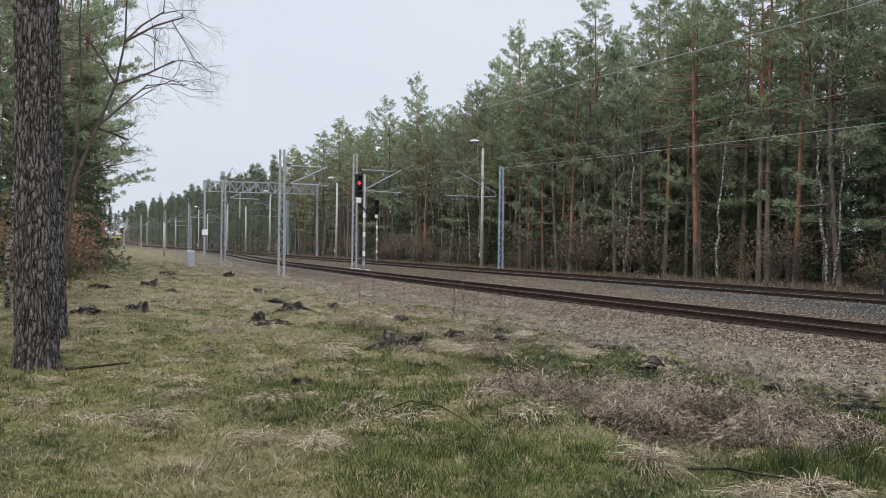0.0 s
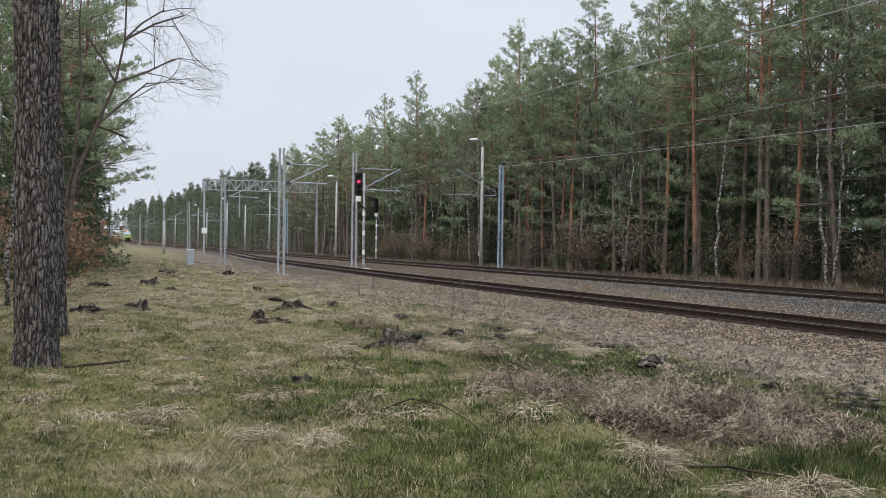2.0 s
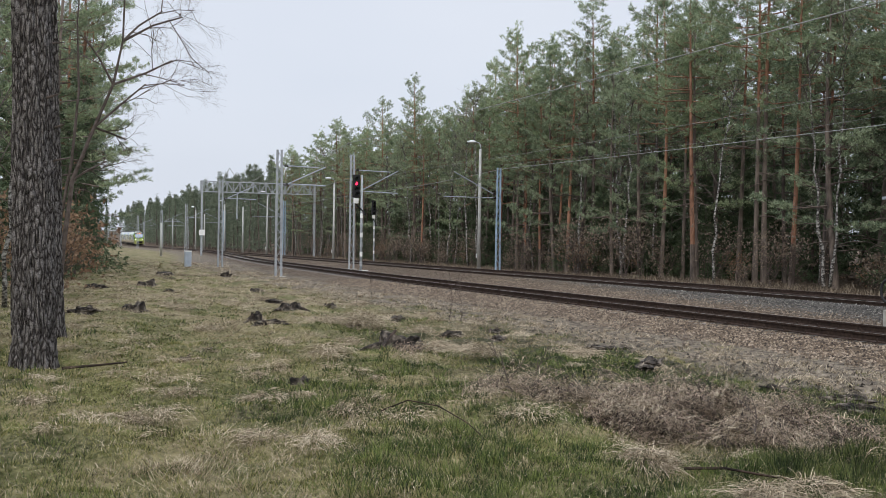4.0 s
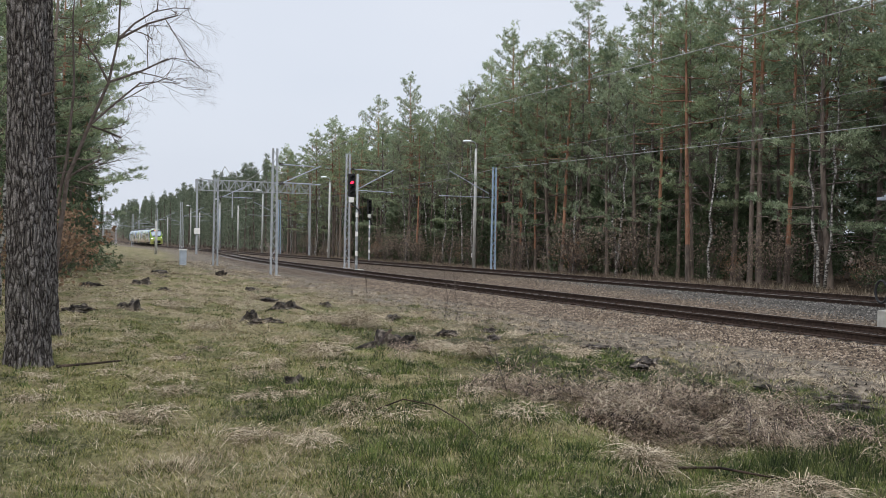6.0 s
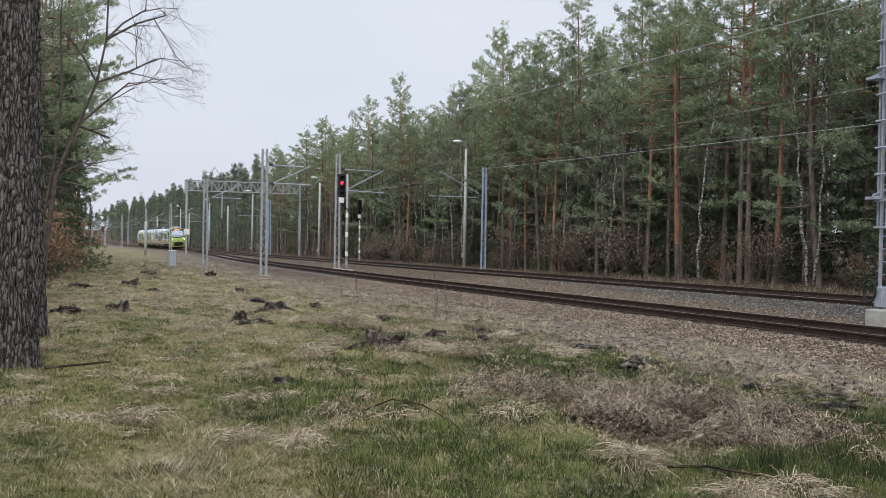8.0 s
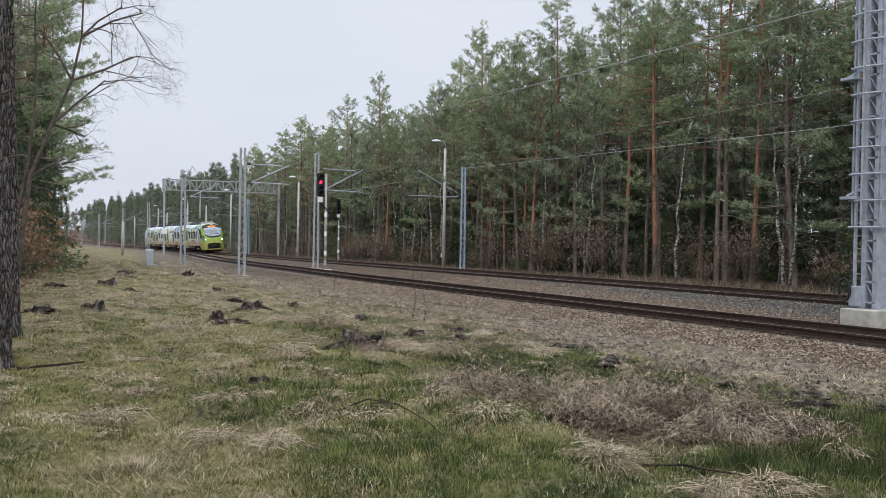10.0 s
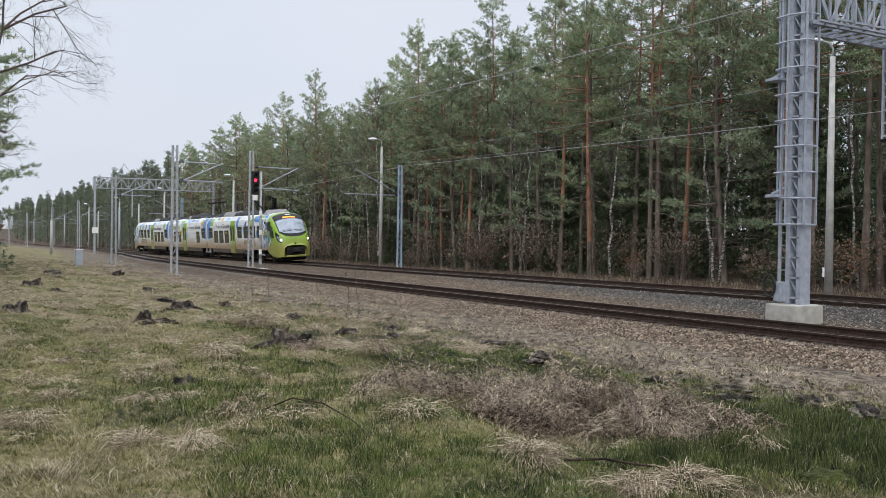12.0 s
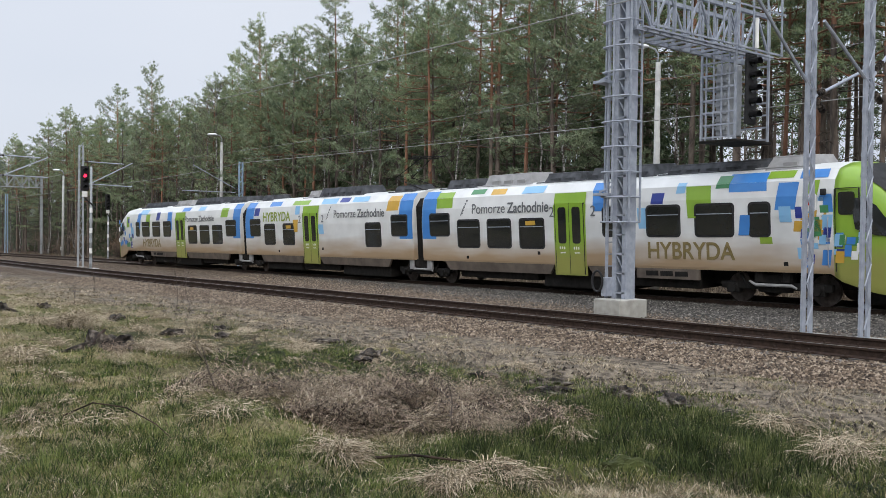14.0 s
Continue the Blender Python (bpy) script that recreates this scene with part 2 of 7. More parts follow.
def bark_plates():
    """Thick plated bark: long scales parted by dark furrows."""
    m = bpy.data.materials.new("plated_pine_bark")
    m.use_nodes = True
    n, l = m.node_tree.nodes, m.node_tree.links
    b = n["Principled BSDF"]
    b.inputs["Roughness"].default_value, b.inputs["Specular IOR Level"].default_value = 0.95, 0.15
    co, mp = n.new("ShaderNodeTexCoord"), n.new("ShaderNodeMapping")
    mp.inputs["Scale"].default_value = (1, 1, 0.3)
    wob, add = n.new("ShaderNodeTexNoise"), n.new("ShaderNodeVectorMath")
    wob.inputs["Scale"].default_value = 9
    sc = n.new("ShaderNodeVectorMath")
    sc.operation = "SCALE"
    sc.inputs["Scale"].default_value = 0.12
    l.new(co.outputs["Object"], mp.inputs[0])
    l.new(mp.outputs[0], wob.inputs["Vector"])
    l.new(wob.outputs["Color"], sc.inputs[0])
    l.new(mp.outputs[0], add.inputs[0])
    l.new(sc.outputs[0], add.inputs[1])
    vo = n.new("ShaderNodeTexVoronoi")
    vo.feature = "DISTANCE_TO_EDGE"
    vo.inputs["Scale"].default_value = 17
    l.new(add.outputs[0], vo.inputs["Vector"])
    fine = n.new("ShaderNodeTexNoise")
    fine.inputs["Scale"].default_value, fine.inputs["Detail"].default_value = 60, 6
    l.new(co.outputs["Object"], fine.inputs["Vector"])
    ra, rb, mx = n.new("ShaderNodeValToRGB"), n.new("ShaderNodeValToRGB"), n.new("ShaderNodeMixRGB")
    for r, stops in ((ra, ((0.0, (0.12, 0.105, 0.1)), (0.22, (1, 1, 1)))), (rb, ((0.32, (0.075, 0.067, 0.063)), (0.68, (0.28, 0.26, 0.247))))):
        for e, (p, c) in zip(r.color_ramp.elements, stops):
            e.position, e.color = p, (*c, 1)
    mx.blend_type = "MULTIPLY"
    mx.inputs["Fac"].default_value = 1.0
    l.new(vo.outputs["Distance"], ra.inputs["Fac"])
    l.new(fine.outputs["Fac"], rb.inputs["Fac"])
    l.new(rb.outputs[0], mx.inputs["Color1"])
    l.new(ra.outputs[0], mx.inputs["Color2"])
    l.new(mx.outputs[0], b.inputs["Base Color"])
    bu, bu2 = n.new("ShaderNodeBump"), n.new("ShaderNodeBump")
    bu.inputs["Strength"].default_value, bu.inputs["Distance"].default_value = 1.0, 0.06
    bu2.inputs["Strength"].default_value, bu2.inputs["Distance"].default_value = 0.5, 0.01
    l.new(vo.outputs["Distance"], bu.inputs["Height"])
    l.new(fine.outputs["Fac"], bu2.inputs["Height"])
    l.new(bu.outputs["Normal"], bu2.inputs["Normal"])
    l.new(bu2.outputs["Normal"], b.inputs["Normal"])
    return m


M["bark"] = bark_plates()


def dusty(m, reach=0.9):
    """Brown travel dust on the paint, thicker low on the flanks, in drifting streaks."""
    n, l = m.node_tree.nodes, m.node_tree.links
    b = n["Principled BSDF"]
    base = b.inputs["Base Color"].links[0].from_socket
    co, sp, mr, no, ad, mx = n.new("ShaderNodeTexCoord"), n.new("ShaderNodeSeparateXYZ"), n.new("ShaderNodeMapRange"), n.new("ShaderNodeTexNoise"), n.new("ShaderNodeMath"), n.new("ShaderNodeMixRGB")
    mp = n.new("ShaderNodeMapping")
    mp.inputs["Scale"].default_value = (1, 0.25, 1.5)
    no.inputs["Scale"].default_value = 1.6
    l.new(co.outputs["Object"], sp.inputs[0])
    l.new(co.outputs["Object"], mp.inputs[0])
    l.new(mp.outputs[0], no.inputs["Vector"])
    ad.operation = "MULTIPLY_ADD"
    ad.inputs[1].default_value = 0.9
    l.new(no.outputs["Fac"], ad.inputs[0])
    l.new(sp.outputs["Z"], ad.inputs[2])
    mr.inputs["From Min"].default_value, mr.inputs["From Max"].default_value = 2.45, 1.55
    mr.inputs["To Min"].default_value, mr.inputs["To Max"].default_value = 0.0, reach
    l.new(ad.outputs[0], mr.inputs["Value"])
    l.new(mr.outputs[0], mx.inputs["Fac"])
    l.new(base, mx.inputs["Color1"])
    mx.inputs["Color2"].default_value = (0.33, 0.215, 0.105, 1)
    l.new(mx.outputs[0], b.inputs["Base Color"])
    return m


M["body"] = dusty(material("white_train_paint", [(0.3, (0.6, 0.61, 0.6)), (0.7, (0.73, 0.74, 0.73))], 1.2, 0.35, bump=0.02, spec=0.5))
dusty(M["green"], 0.55)


# ---------------------------------------------------------------- builders
def link_mesh(name, verts, faces, mat, parent=None, smooth=False):
    me = bpy.data.meshes.new(name)
    me.from_pydata(verts, [], faces)
    me.materials.append(M[mat] if isinstance(mat, str) else mat)
    if smooth:
        me.polygons.foreach_set("use_smooth", [True] * len(me.polygons))
    ob = new(name, me)
    ob.parent = parent
    return ob


def part(name, bm, mat, parent=None, label="", smooth=False):
    me = bpy.data.meshes.new(name)
    if smooth:
        for f in bm.faces:
            f.smooth = True
    bm.to_mesh(me)
    bm.free()
    me.materials.append(M[mat] if isinstance(mat, str) else mat)
    ob = new(name, me)
    ob.parent = parent
    if label:
        tagged(ob, label)
    return ob


def thing(name, m, label, category, group="", kind=""):
    ob = new(name)
    ob.matrix_basis = m
    return tagged(ob, label, category, group, kind)


def beam(bm, p0, p1, w, h=None):
    """A bar of rectangular section from p0 to p1."""
    p0, p1 = Vector(p0), Vector(p1)
    h = h or w
    d = p1 - p0
    q = d.to_track_quat("Z", "Y").to_matrix().to_4x4()
    r = bmesh.ops.create_cube(bm, size=1.0, matrix=Matrix.Translation((p0 + p1) / 2) @ q @ Matrix.Diagonal((w, h, d.length, 1)))
    return r["verts"]


def block(bm, x0, x1, y0, y1, z0, z1, bevel=0.0):
    r = bmesh.ops.create_cube(bm, size=1.0, matrix=Matrix.Translation(((x0 + x1) / 2, (y0 + y1) / 2, (z0 + z1) / 2)) @ Matrix.Diagonal((abs(x1 - x0), abs(y1 - y0), abs(z1 - z0), 1)))
    if bevel:
        es = list({e for v in r["verts"] for e in v.link_edges})
        bmesh.ops.bevel(bm, geom=es, offset=bevel, segments=2, affect="EDGES", profile=0.6)


def tube(bm, pts, radii, n=6, cap=True):
    """A tapering round limb along points."""
    rings = []
    for i, p in enumerate(pts):
        p = Vector(p)
        a = Vector(pts[max(i - 1, 0)])
        b = Vector(pts[min(i + 1, len(pts) - 1)])
        q = (b - a).to_track_quat("Z", "Y")
        rings.append([bm.verts.new(p + q @ Vector((math.cos(k * math.tau / n) * radii[i], math.sin(k * math.tau / n) * radii[i], 0))) for k in range(n)])
    for u, v in zip(rings, rings[1:]):
        for k in range(n):
            bm.faces.new((u[k], u[(k + 1) % n], v[(k + 1) % n], v[k]))
    if cap and n > 2:
        bm.faces.new(rings[-1])
        bm.faces.new(rings[0][::-1])


# ---------------------------------------------------------------- terrain
SLOPE = 0.0095


def level(y):
    """Height of the line's plane, falling gently away along y."""
    return -SLOPE * min(max(y, -40.0), 280.0)


PROFILE_X = [-400, 0, 4, 8, 10.5, 12.2, 13.4, 14.0, 17.4, 18.4, 22.0, 22.7, 26.6, 27.4, 29.5, 33, 60, 4000]
PROFILE_Z = [0.6, 0.0, -0.02, -0.14, -0.26, -0.30, -0.26, -0.20, -0.20, -0.26, -0.26, -0.19, -0.17, -0.3, -0.5, -0.35, 0.0, 0.4]
NEAR_Y = [-60, 10, 45, 70, 85, 98, 115, 135, 160, 190, 900]
NEAR_X = [15.3, 15.3, 15.75, 16.7, 17.6, 18.8, 20.6, 22.6, 24.2, 24.62, 24.62]
MAIN = 24.62
CANT = 0.10


def near_x(y):
    return float(np.interp(y, NEAR_Y, NEAR_X))


def ground_z(x, y):
    z = level(y) + float(np.interp(x, PROFILE_X, PROFILE_Z))
    soft = 1.0 - min(max((x - 10.0) / 3.0, 0.0), 1.0) if x < 20 else min(max((x - 28.5) / 3.0, 0.0), 1.0)
    if soft > 0 and y > -40:
        z += soft * (0.12 * noise.noise((x * 0.35, y * 0.35, 3.0)) + 0.11 * noise.noise((x * 1.1, y * 1.1, 8.0)) + 0.085 * noise.noise((x * 2.9, y * 2.9, 1.0)))
    return z


def ground_material():
    m = bpy.data.materials.new("ground_cover")
    m.use_nodes = True
    n, l = m.node_tree.nodes, m.node_tree.links
    b = n["Principled BSDF"]
    b.inputs["Roughness"].default_value, b.inputs["Specular IOR Level"].default_value = 0.95, 0.15
    co, sp = n.new("ShaderNodeTexCoord"), n.new("ShaderNodeSeparateXYZ")
    l.new(co.outputs["Object"], sp.inputs[0])

    def tex(scale, detail=5):
        t = n.new("ShaderNodeTexNoise")
        t.inputs["Scale"].default_value, t.inputs["Detail"].default_value = scale, detail
        l.new(co.outputs["Object"], t.inputs["Vector"])
        return t.outputs["Fac"]

    def ramp(fac, stops):
        r = n.new("ShaderNodeValToRGB")
        l.new(fac, r.inputs["Fac"])
        e = r.color_ramp.elements
        while len(e) < len(stops):
            e.new(0.5)
        for i, (p, c) in enumerate(stops):
            e[i].position, e[i].color = p, (*c, 1)
        return r.outputs["Color"]

    def mix(f, a, c, mode="MIX"):
        x = n.new("ShaderNodeMixRGB")
        x.blend_type = mode
        if isinstance(f, float):
            x.inputs["Fac"].default_value = f
        else:
            l.new(f, x.inputs["Fac"])
        l.new(a, x.inputs["Color1"])
        l.new(c, x.inputs["Color2"])
        return x.outputs["Color"]

    sh = n.new("ShaderNodeMapRange")
    sh.interpolation_type = "SMOOTHSTEP"
    sh.inputs["From Min"].default_value, sh.inputs["From Max"].default_value = 45, 165
    sh.inputs["To Min"].default_value, sh.inputs["To Max"].default_value = 0.0, 8.5
    l.new(sp.outputs["Y"], sh.inputs["Value"])
    beside = n.new("ShaderNodeMath")
    beside.operation = "SUBTRACT"
    l.new(sp.outputs["X"], beside.inputs[0])
    l.new(sh.outputs[0], beside.inputs[1])

    def edge(x0, x1, along=None):
        """0 to 1 across x0..x1, with a ragged border."""
        k = n.new("ShaderNodeMath")
        k.operation = "MULTIPLY_ADD"
        k.inputs[1].default_value = 5.0
        l.new(tex(0.9), k.inputs[0])
        l.new(along or sp.outputs["X"], k.inputs[2])
        r = n.new("ShaderNodeMapRange")
        r.inputs["From Min"].default_value, r.inputs["From Max"].default_value = x0 + 2.5, x1 + 2.5
        l.new(k.outputs[0], r.inputs["Value"])
        return r.outputs[0]

    moss = ramp(tex(0.7, 8), [(0.32, (0.02, 0.024, 0.008)), (0.44, (0.085, 0.09, 0.026)), (0.54, (0.2, 0.165, 0.085)), (0.62, (0.13, 0.14, 0.03)), (0.72, (0.04, 0.03, 0.02))])
    thatch = ramp(tex(16, 6), [(0.35, (0.03, 0.03, 0.014)), (0.7, (0.36, 0.31, 0.18))])
    moss = mix(0.4, moss, thatch)
    # dark soil, blackened further with the shade between the grass blades
    lush_shade = ramp(tex(1.4, 8), [(0.35, (0.007, 0.011, 0.004)), (0.52, (0.018, 0.024, 0.008)), (0.68, (0.045, 0.037, 0.022))])
    turf = mix(edge(4.2, 6.2), moss, lush_shade)
    sward = ramp(tex(0.8, 8), [(0.32, (0.07, 0.07, 0.026)), (0.46, (0.15, 0.145, 0.055)), (0.54, (0.3, 0.24, 0.15)), (0.62, (0.2, 0.155, 0.095)), (0.72, (0.08, 0.058, 0.036))])
    sward = mix(0.35, sward, thatch)
    turf = mix(edge(14, 22, sp.outputs["Y"]), turf, sward)
    dry = ramp(tex(7, 8), [(0.32, (0.034, 0.028, 0.021)), (0.48, (0.135, 0.112, 0.086)), (0.7, (0.28, 0.235, 0.178))])
    vo = n.new("ShaderNodeTexVoronoi")
    vo.inputs["Scale"].default_value = 17.0
    l.new(co.outputs["Object"], vo.inputs["Vector"])
    hs = n.new("ShaderNodeSeparateColor")
    l.new(vo.outputs["Color"], hs.inputs[0])
    stone = ramp(hs.outputs[0], [(0.0, (0.028, 0.02, 0.015)), (0.4, (0.125, 0.09, 0.062)), (0.75, (0.21, 0.16, 0.115)), (1.0, (0.34, 0.28, 0.215))])
    grey = ramp(hs.outputs[0], [(0.0, (0.02, 0.019, 0.018)), (0.4, (0.078, 0.072, 0.064)), (0.75, (0.14, 0.13, 0.115)), (1.0, (0.26, 0.24, 0.21))])
    away = n.new("ShaderNodeMath")
    away.operation = "MULTIPLY_ADD"
    away.inputs[1].default_value = -0.15
    l.new(sp.outputs["Y"], away.inputs[0])
    l.new(sp.outputs["X"], away.inputs[2])
    stone = mix(edge(16.2, 18.2, away.outputs[0]), stone, grey)
    # shade between the stones, multiplied into their colour
    gap_shade = ramp(vo.outputs["Distance"], [(0.25, (1, 1, 1)), (0.75, (0.3, 0.27, 0.25))])
    stone = mix(1.0, stone, gap_shade, "MULTIPLY")
    litter = ramp(tex(5, 8), [(0.3, (0.03, 0.021, 0.015)), (0.5, (0.08, 0.057, 0.04)), (0.7, (0.17, 0.125, 0.085))])
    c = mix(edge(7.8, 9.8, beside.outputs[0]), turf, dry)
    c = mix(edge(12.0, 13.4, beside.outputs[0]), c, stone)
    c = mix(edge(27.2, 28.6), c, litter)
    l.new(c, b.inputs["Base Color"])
    bu, bu2 = n.new("ShaderNodeBump"), n.new("ShaderNodeBump")
    bu.inputs["Strength"].default_value, bu.inputs["Distance"].default_value = 0.8, 0.05
    bu2.inputs["Strength"].default_value, bu2.inputs["Distance"].default_value = 0.6, 0.04
    l.new(tex(22, 5), bu.inputs["Height"])
    inv = n.new("ShaderNodeMath")
    inv.operation = "SUBTRACT"
    inv.inputs[0].default_value = 1.0
    l.new(vo.outputs["Distance"], inv.inputs[1])
    l.new(inv.outputs[0], bu2.inputs["Height"])
    l.new(bu.outputs["Normal"], bu2.inputs["Normal"])
    l.new(bu2.outputs["Normal"], b.inputs["Normal"])
    return m


def build_ground():
    def steps(*runs):
        out = []
        for a, c, d in runs:
            out += list(np.arange(a, c, d))
        return out
    xs = steps((-3000, -400, 650), (-400, -40, 60), (-40, -6, 3), (-6, 10, 0.14), (10, 34, 0.45), (34, 70, 4), (70, 400, 60), (400, 3001, 650))
    ys = steps((-3000, -400, 650), (-400, -40, 60), (-40, 2, 3), (2, 24, 0.14), (24, 60, 0.5), (60, 130, 2), (130, 400, 12), (400, 900, 100), (900, 5000, 1000))
    verts = [(x, y, ground_z(x, y)) for y in ys for x in xs]
    w = len(xs)
    faces = [(j * w + i, j * w + i + 1, (j + 1) * w + i + 1, (j + 1) * w + i) for j in range(len(ys) - 1) for i in range(w - 1)]
    ob = link_mesh("ground", verts, faces, ground_material(), smooth=True)
    tagged(ob, "mossy dry grassland, gravel ballast bed and leaf-strewn forest floor", "ground", kind="structure")


build_ground()


# ---------------------------------------------------------------- railway
RAIL_SECTION = [(-0.07, -0.17), (0.07, -0.17), (0.07, -0.155), (0.012, -0.13), (0.012, -0.045), (0.036, -0.035), (0.036, 0.0), (-0.036, 0.0), (-0.036, -0.035), (-0.012, -0.045), (-0.012, -0.13), (-0.07, -0.155)]


def rail_run(name, xf, dx, dz, y0, y1, parent):
    ys = [y0]
    while ys[-1] < y1:
        ys.append(min(y1, ys[-1] + (3.0 if ys[-1] < 200 else 12.0)))
    verts, faces, n = [], [], len(RAIL_SECTION)
    for y in ys:
        z = level(y) + dz
        for sx, sz in RAIL_SECTION:
            verts.append((xf(y) + dx + sx, y, z + sz))
    for j in range(len(ys) - 1):
        for k in range(n):
            faces.append((j * n + k, j * n + (k + 1) % n, (j + 1) * n + (k + 1) % n, (j + 1) * n + k))
    ob = link_mesh(name, verts, faces, "rail", parent)
    ob.data.materials.append(M["railhead"])
    for i, p in enumerate(ob.data.polygons):
        if i % n == 6:
            p.material_index = 1
    return ob


def build_track(label, xf, cant, zoff, y0, y1):
    t = thing("railway_track", Matrix(), label, "track", kind="structure")
    rail_run("rail", xf, -0.7535, zoff, y0, y1, t)
    rail_run("rail", xf, 0.7535, zoff + cant, y0, y1, t)
    return t


track_near = build_track("rusty siding rails on concrete sleepers in brown ballast", near_x, 0.0, 0.0, -60, 155)
track_main = build_track("main line rails on concrete sleepers in grey ballast", lambda y: MAIN, CANT, -0.06, -60, 620)

# ---------------------------------------------------------------- trees
rng = np.random.RandomState(7)


def clumps(centres, dirs, rng, blades, length, width):
    """Spiky needle tufts: blades triangles round each centre."""
    c = np.repeat(np.asarray(centres), blades, 0)
    d0 = np.repeat(np.asarray(dirs), blades, 0)
    n = len(c)
    d = rng.normal(size=(n, 3)) + d0 * 0.8 + np.array([0, 0, 0.25])
    d /= np.linalg.norm(d, axis=1)[:, None]
    s = np.cross(d, rng.normal(size=(n, 3)))
    s /= np.linalg.norm(s, axis=1)[:, None] + 1e-9
    ln = length * rng.uniform(0.6, 1.25, (n, 1))
    base = c + rng.normal(size=(n, 3)) * length * 0.25
    v = np.empty((n * 3, 3))
    v[0::3], v[1::3], v[2::3] = base - s * width, base + s * width, base + d * ln
    return v


def tri_mesh(name, v, mat):
    me = bpy.data.meshes.new(name)
    k = len(v) // 3
    me.vertices.add(len(v))
    me.vertices.foreach_set("co", np.asarray(v, dtype=np.float32).ravel())
    me.loops.add(k * 3)
    me.loops.foreach_set("vertex_index", np.arange(k * 3, dtype=np.int32))
    me.polygons.add(k)
    me.polygons.foreach_set("loop_start", np.arange(0, k * 3, 3, dtype=np.int32))
    me.materials.append(M[mat])
    me.update(calc_edges=True)
    return me


def trunk_points(rng, height, lean, bend, steps=9):
    a = rng.uniform(0, math.tau)
    pts = []
    for i in range(steps):
        f = i / (steps - 1)
        pts.append((lean[0] * f * height + bend * math.sin(f * 3.1) * math.cos(a), lean[1] * f * height + bend * math.sin(f * 3.1) * math.sin(a), f * height))
    return pts


def along(pts, f):
    k = f * (len(pts) - 1)
    i = min(int(k), len(pts) - 2)
    return Vector(pts[i]).lerp(Vector(pts[i + 1]), k - i)


def make_pine(seed, height, crown_from, spread, n_clumps, red, needle, dead=14, radius=0.15, blades=13, size=0.2, cut=4):
    r = np.random.RandomState(seed)
    root = thing("pine_tree", Matrix(), "tall Scots pine with bare trunk and ragged green crown", "tree", "pines of the forest")
    pts = trunk_points(r, height, (r.uniform(-0.03, 0.03), r.uniform(-0.03, 0.03)), r.uniform(0.05, 0.35))
    bm = bmesh.new()
    cut = cut if red else 9
    rad = [radius * (1.15 if i == 0 else 1 - 0.85 * i / 8) for i in range(9)]
    tube(bm, pts[:cut + 1], rad[:cut + 1], 8)
    # dead limbs below the crown, arching down
    for k in range(dead):
        f = r.uniform(0.1, crown_from + 0.12)
        p = along(pts, f)
        a, ln = r.uniform(0, math.tau), r.uniform(0.4, 1.5) + (1.3 if k % 4 == 0 else 0)
        d = Vector((math.cos(a), math.sin(a), r.uniform(-0.1, 0.4)))
        e = p + d * ln + Vector((0, 0, -0.3 * ln))
        tube(bm, [p, p + d * ln * 0.4, p + d * ln * 0.75 + Vector((0, 0, -0.1 * ln)), e], [0.028, 0.022, 0.015, 0.006], 4, False)
        if k % 2:
            tube(bm, [p + d * ln * 0.5, p + d * ln * 0.8 + Vector(r.normal(size=3)) * 0.3 * ln], [0.013, 0.005], 3, False)
    lower = len(bm.faces)
    if red:
        tube(bm, pts[cut:], rad[cut:], 8)
    cen, dirs = [], []
    limbs = 26
    per = n_clumps / (limbs * 5.5)
    for k in range(limbs):
        f = crown_from + (1 - crown_from) * (k // 2 * 2 + r.uniform(0, 0.7)) / limbs
        g = (f - crown_from) / (1 - crown_from)
        ln = spread * (0.6 + 0.6 * math.sin(math.pi * min(1, 0.2 + 0.6 * g))) * (1 - 0.82 * g ** 3.2) * r.uniform(0.5, 1.25)
        p, a = along(pts, min(f, 0.995)), k * 2.4 + r.uniform(-0.5, 0.5)
        d = Vector((math.cos(a), math.sin(a), r.uniform(-0.15, 0.2) + 0.65 * g)).normalized()
        mid, end = p + d * ln * 0.55 + Vector((0, 0, -0.06 * ln)), p + d * ln + Vector((0, 0, 0.1 * ln))
        tube(bm, [p, mid, end], [0.045 * (1.1 - g), 0.028 * (1.1 - g), 0.008], 4, False)
        flat = Vector((-math.sin(a), math.cos(a), 0))
        # side twigs in one spray, needles in bunches along them
        for q in range(6):
            w = 0.38 + 0.62 * q / 5
            base = p.lerp(mid, w / 0.55) if w < 0.55 else mid.lerp(end, (w - 0.55) / 0.45)
            tl = ln * (0.5 - 0.25 * w) * r.uniform(0.6, 1.3)
            tip = base + (d * r.uniform(0.4, 0.9) + flat * (1 if q % 2 else -1) * r.uniform(0.5, 1.0) + Vector((0, 0, r.uniform(0.0, 0.3)))) * tl
            tube(bm, [base, tip], [0.012, 0.004], 3, False)
            for c in range(max(2, int(per * (0.5 + 0.9 * ln / spread)))):
                cen.append(base.lerp(tip, r.uniform(0.25, 1.08)) + Vector(r.normal(size=3) * np.array([0.13, 0.13, 0.06])))
                dirs.append((d.x * 0.8, d.y * 0.8, 0.55))
    for q in range(int(n_clumps * 0.06)):
        cen.append(Vector(pts[-1]) + Vector(r.normal(size=3) * np.array([0.22, 0.22, 0.45])))
        dirs.append((0, 0, 1))
    if red:
        bm.faces.ensure_lookup_table()
        for f in bm.faces[lower:]:
            f.material_index = 1
    tr = part("trunk", bm, "bark_far", root)
    tr.data.materials.append(M["bark_red"])
    ob = new("crown", tri_mesh("crown", clumps(cen, dirs, r, blades, size, size * 0.1), needle))
    ob.parent = root
    return root


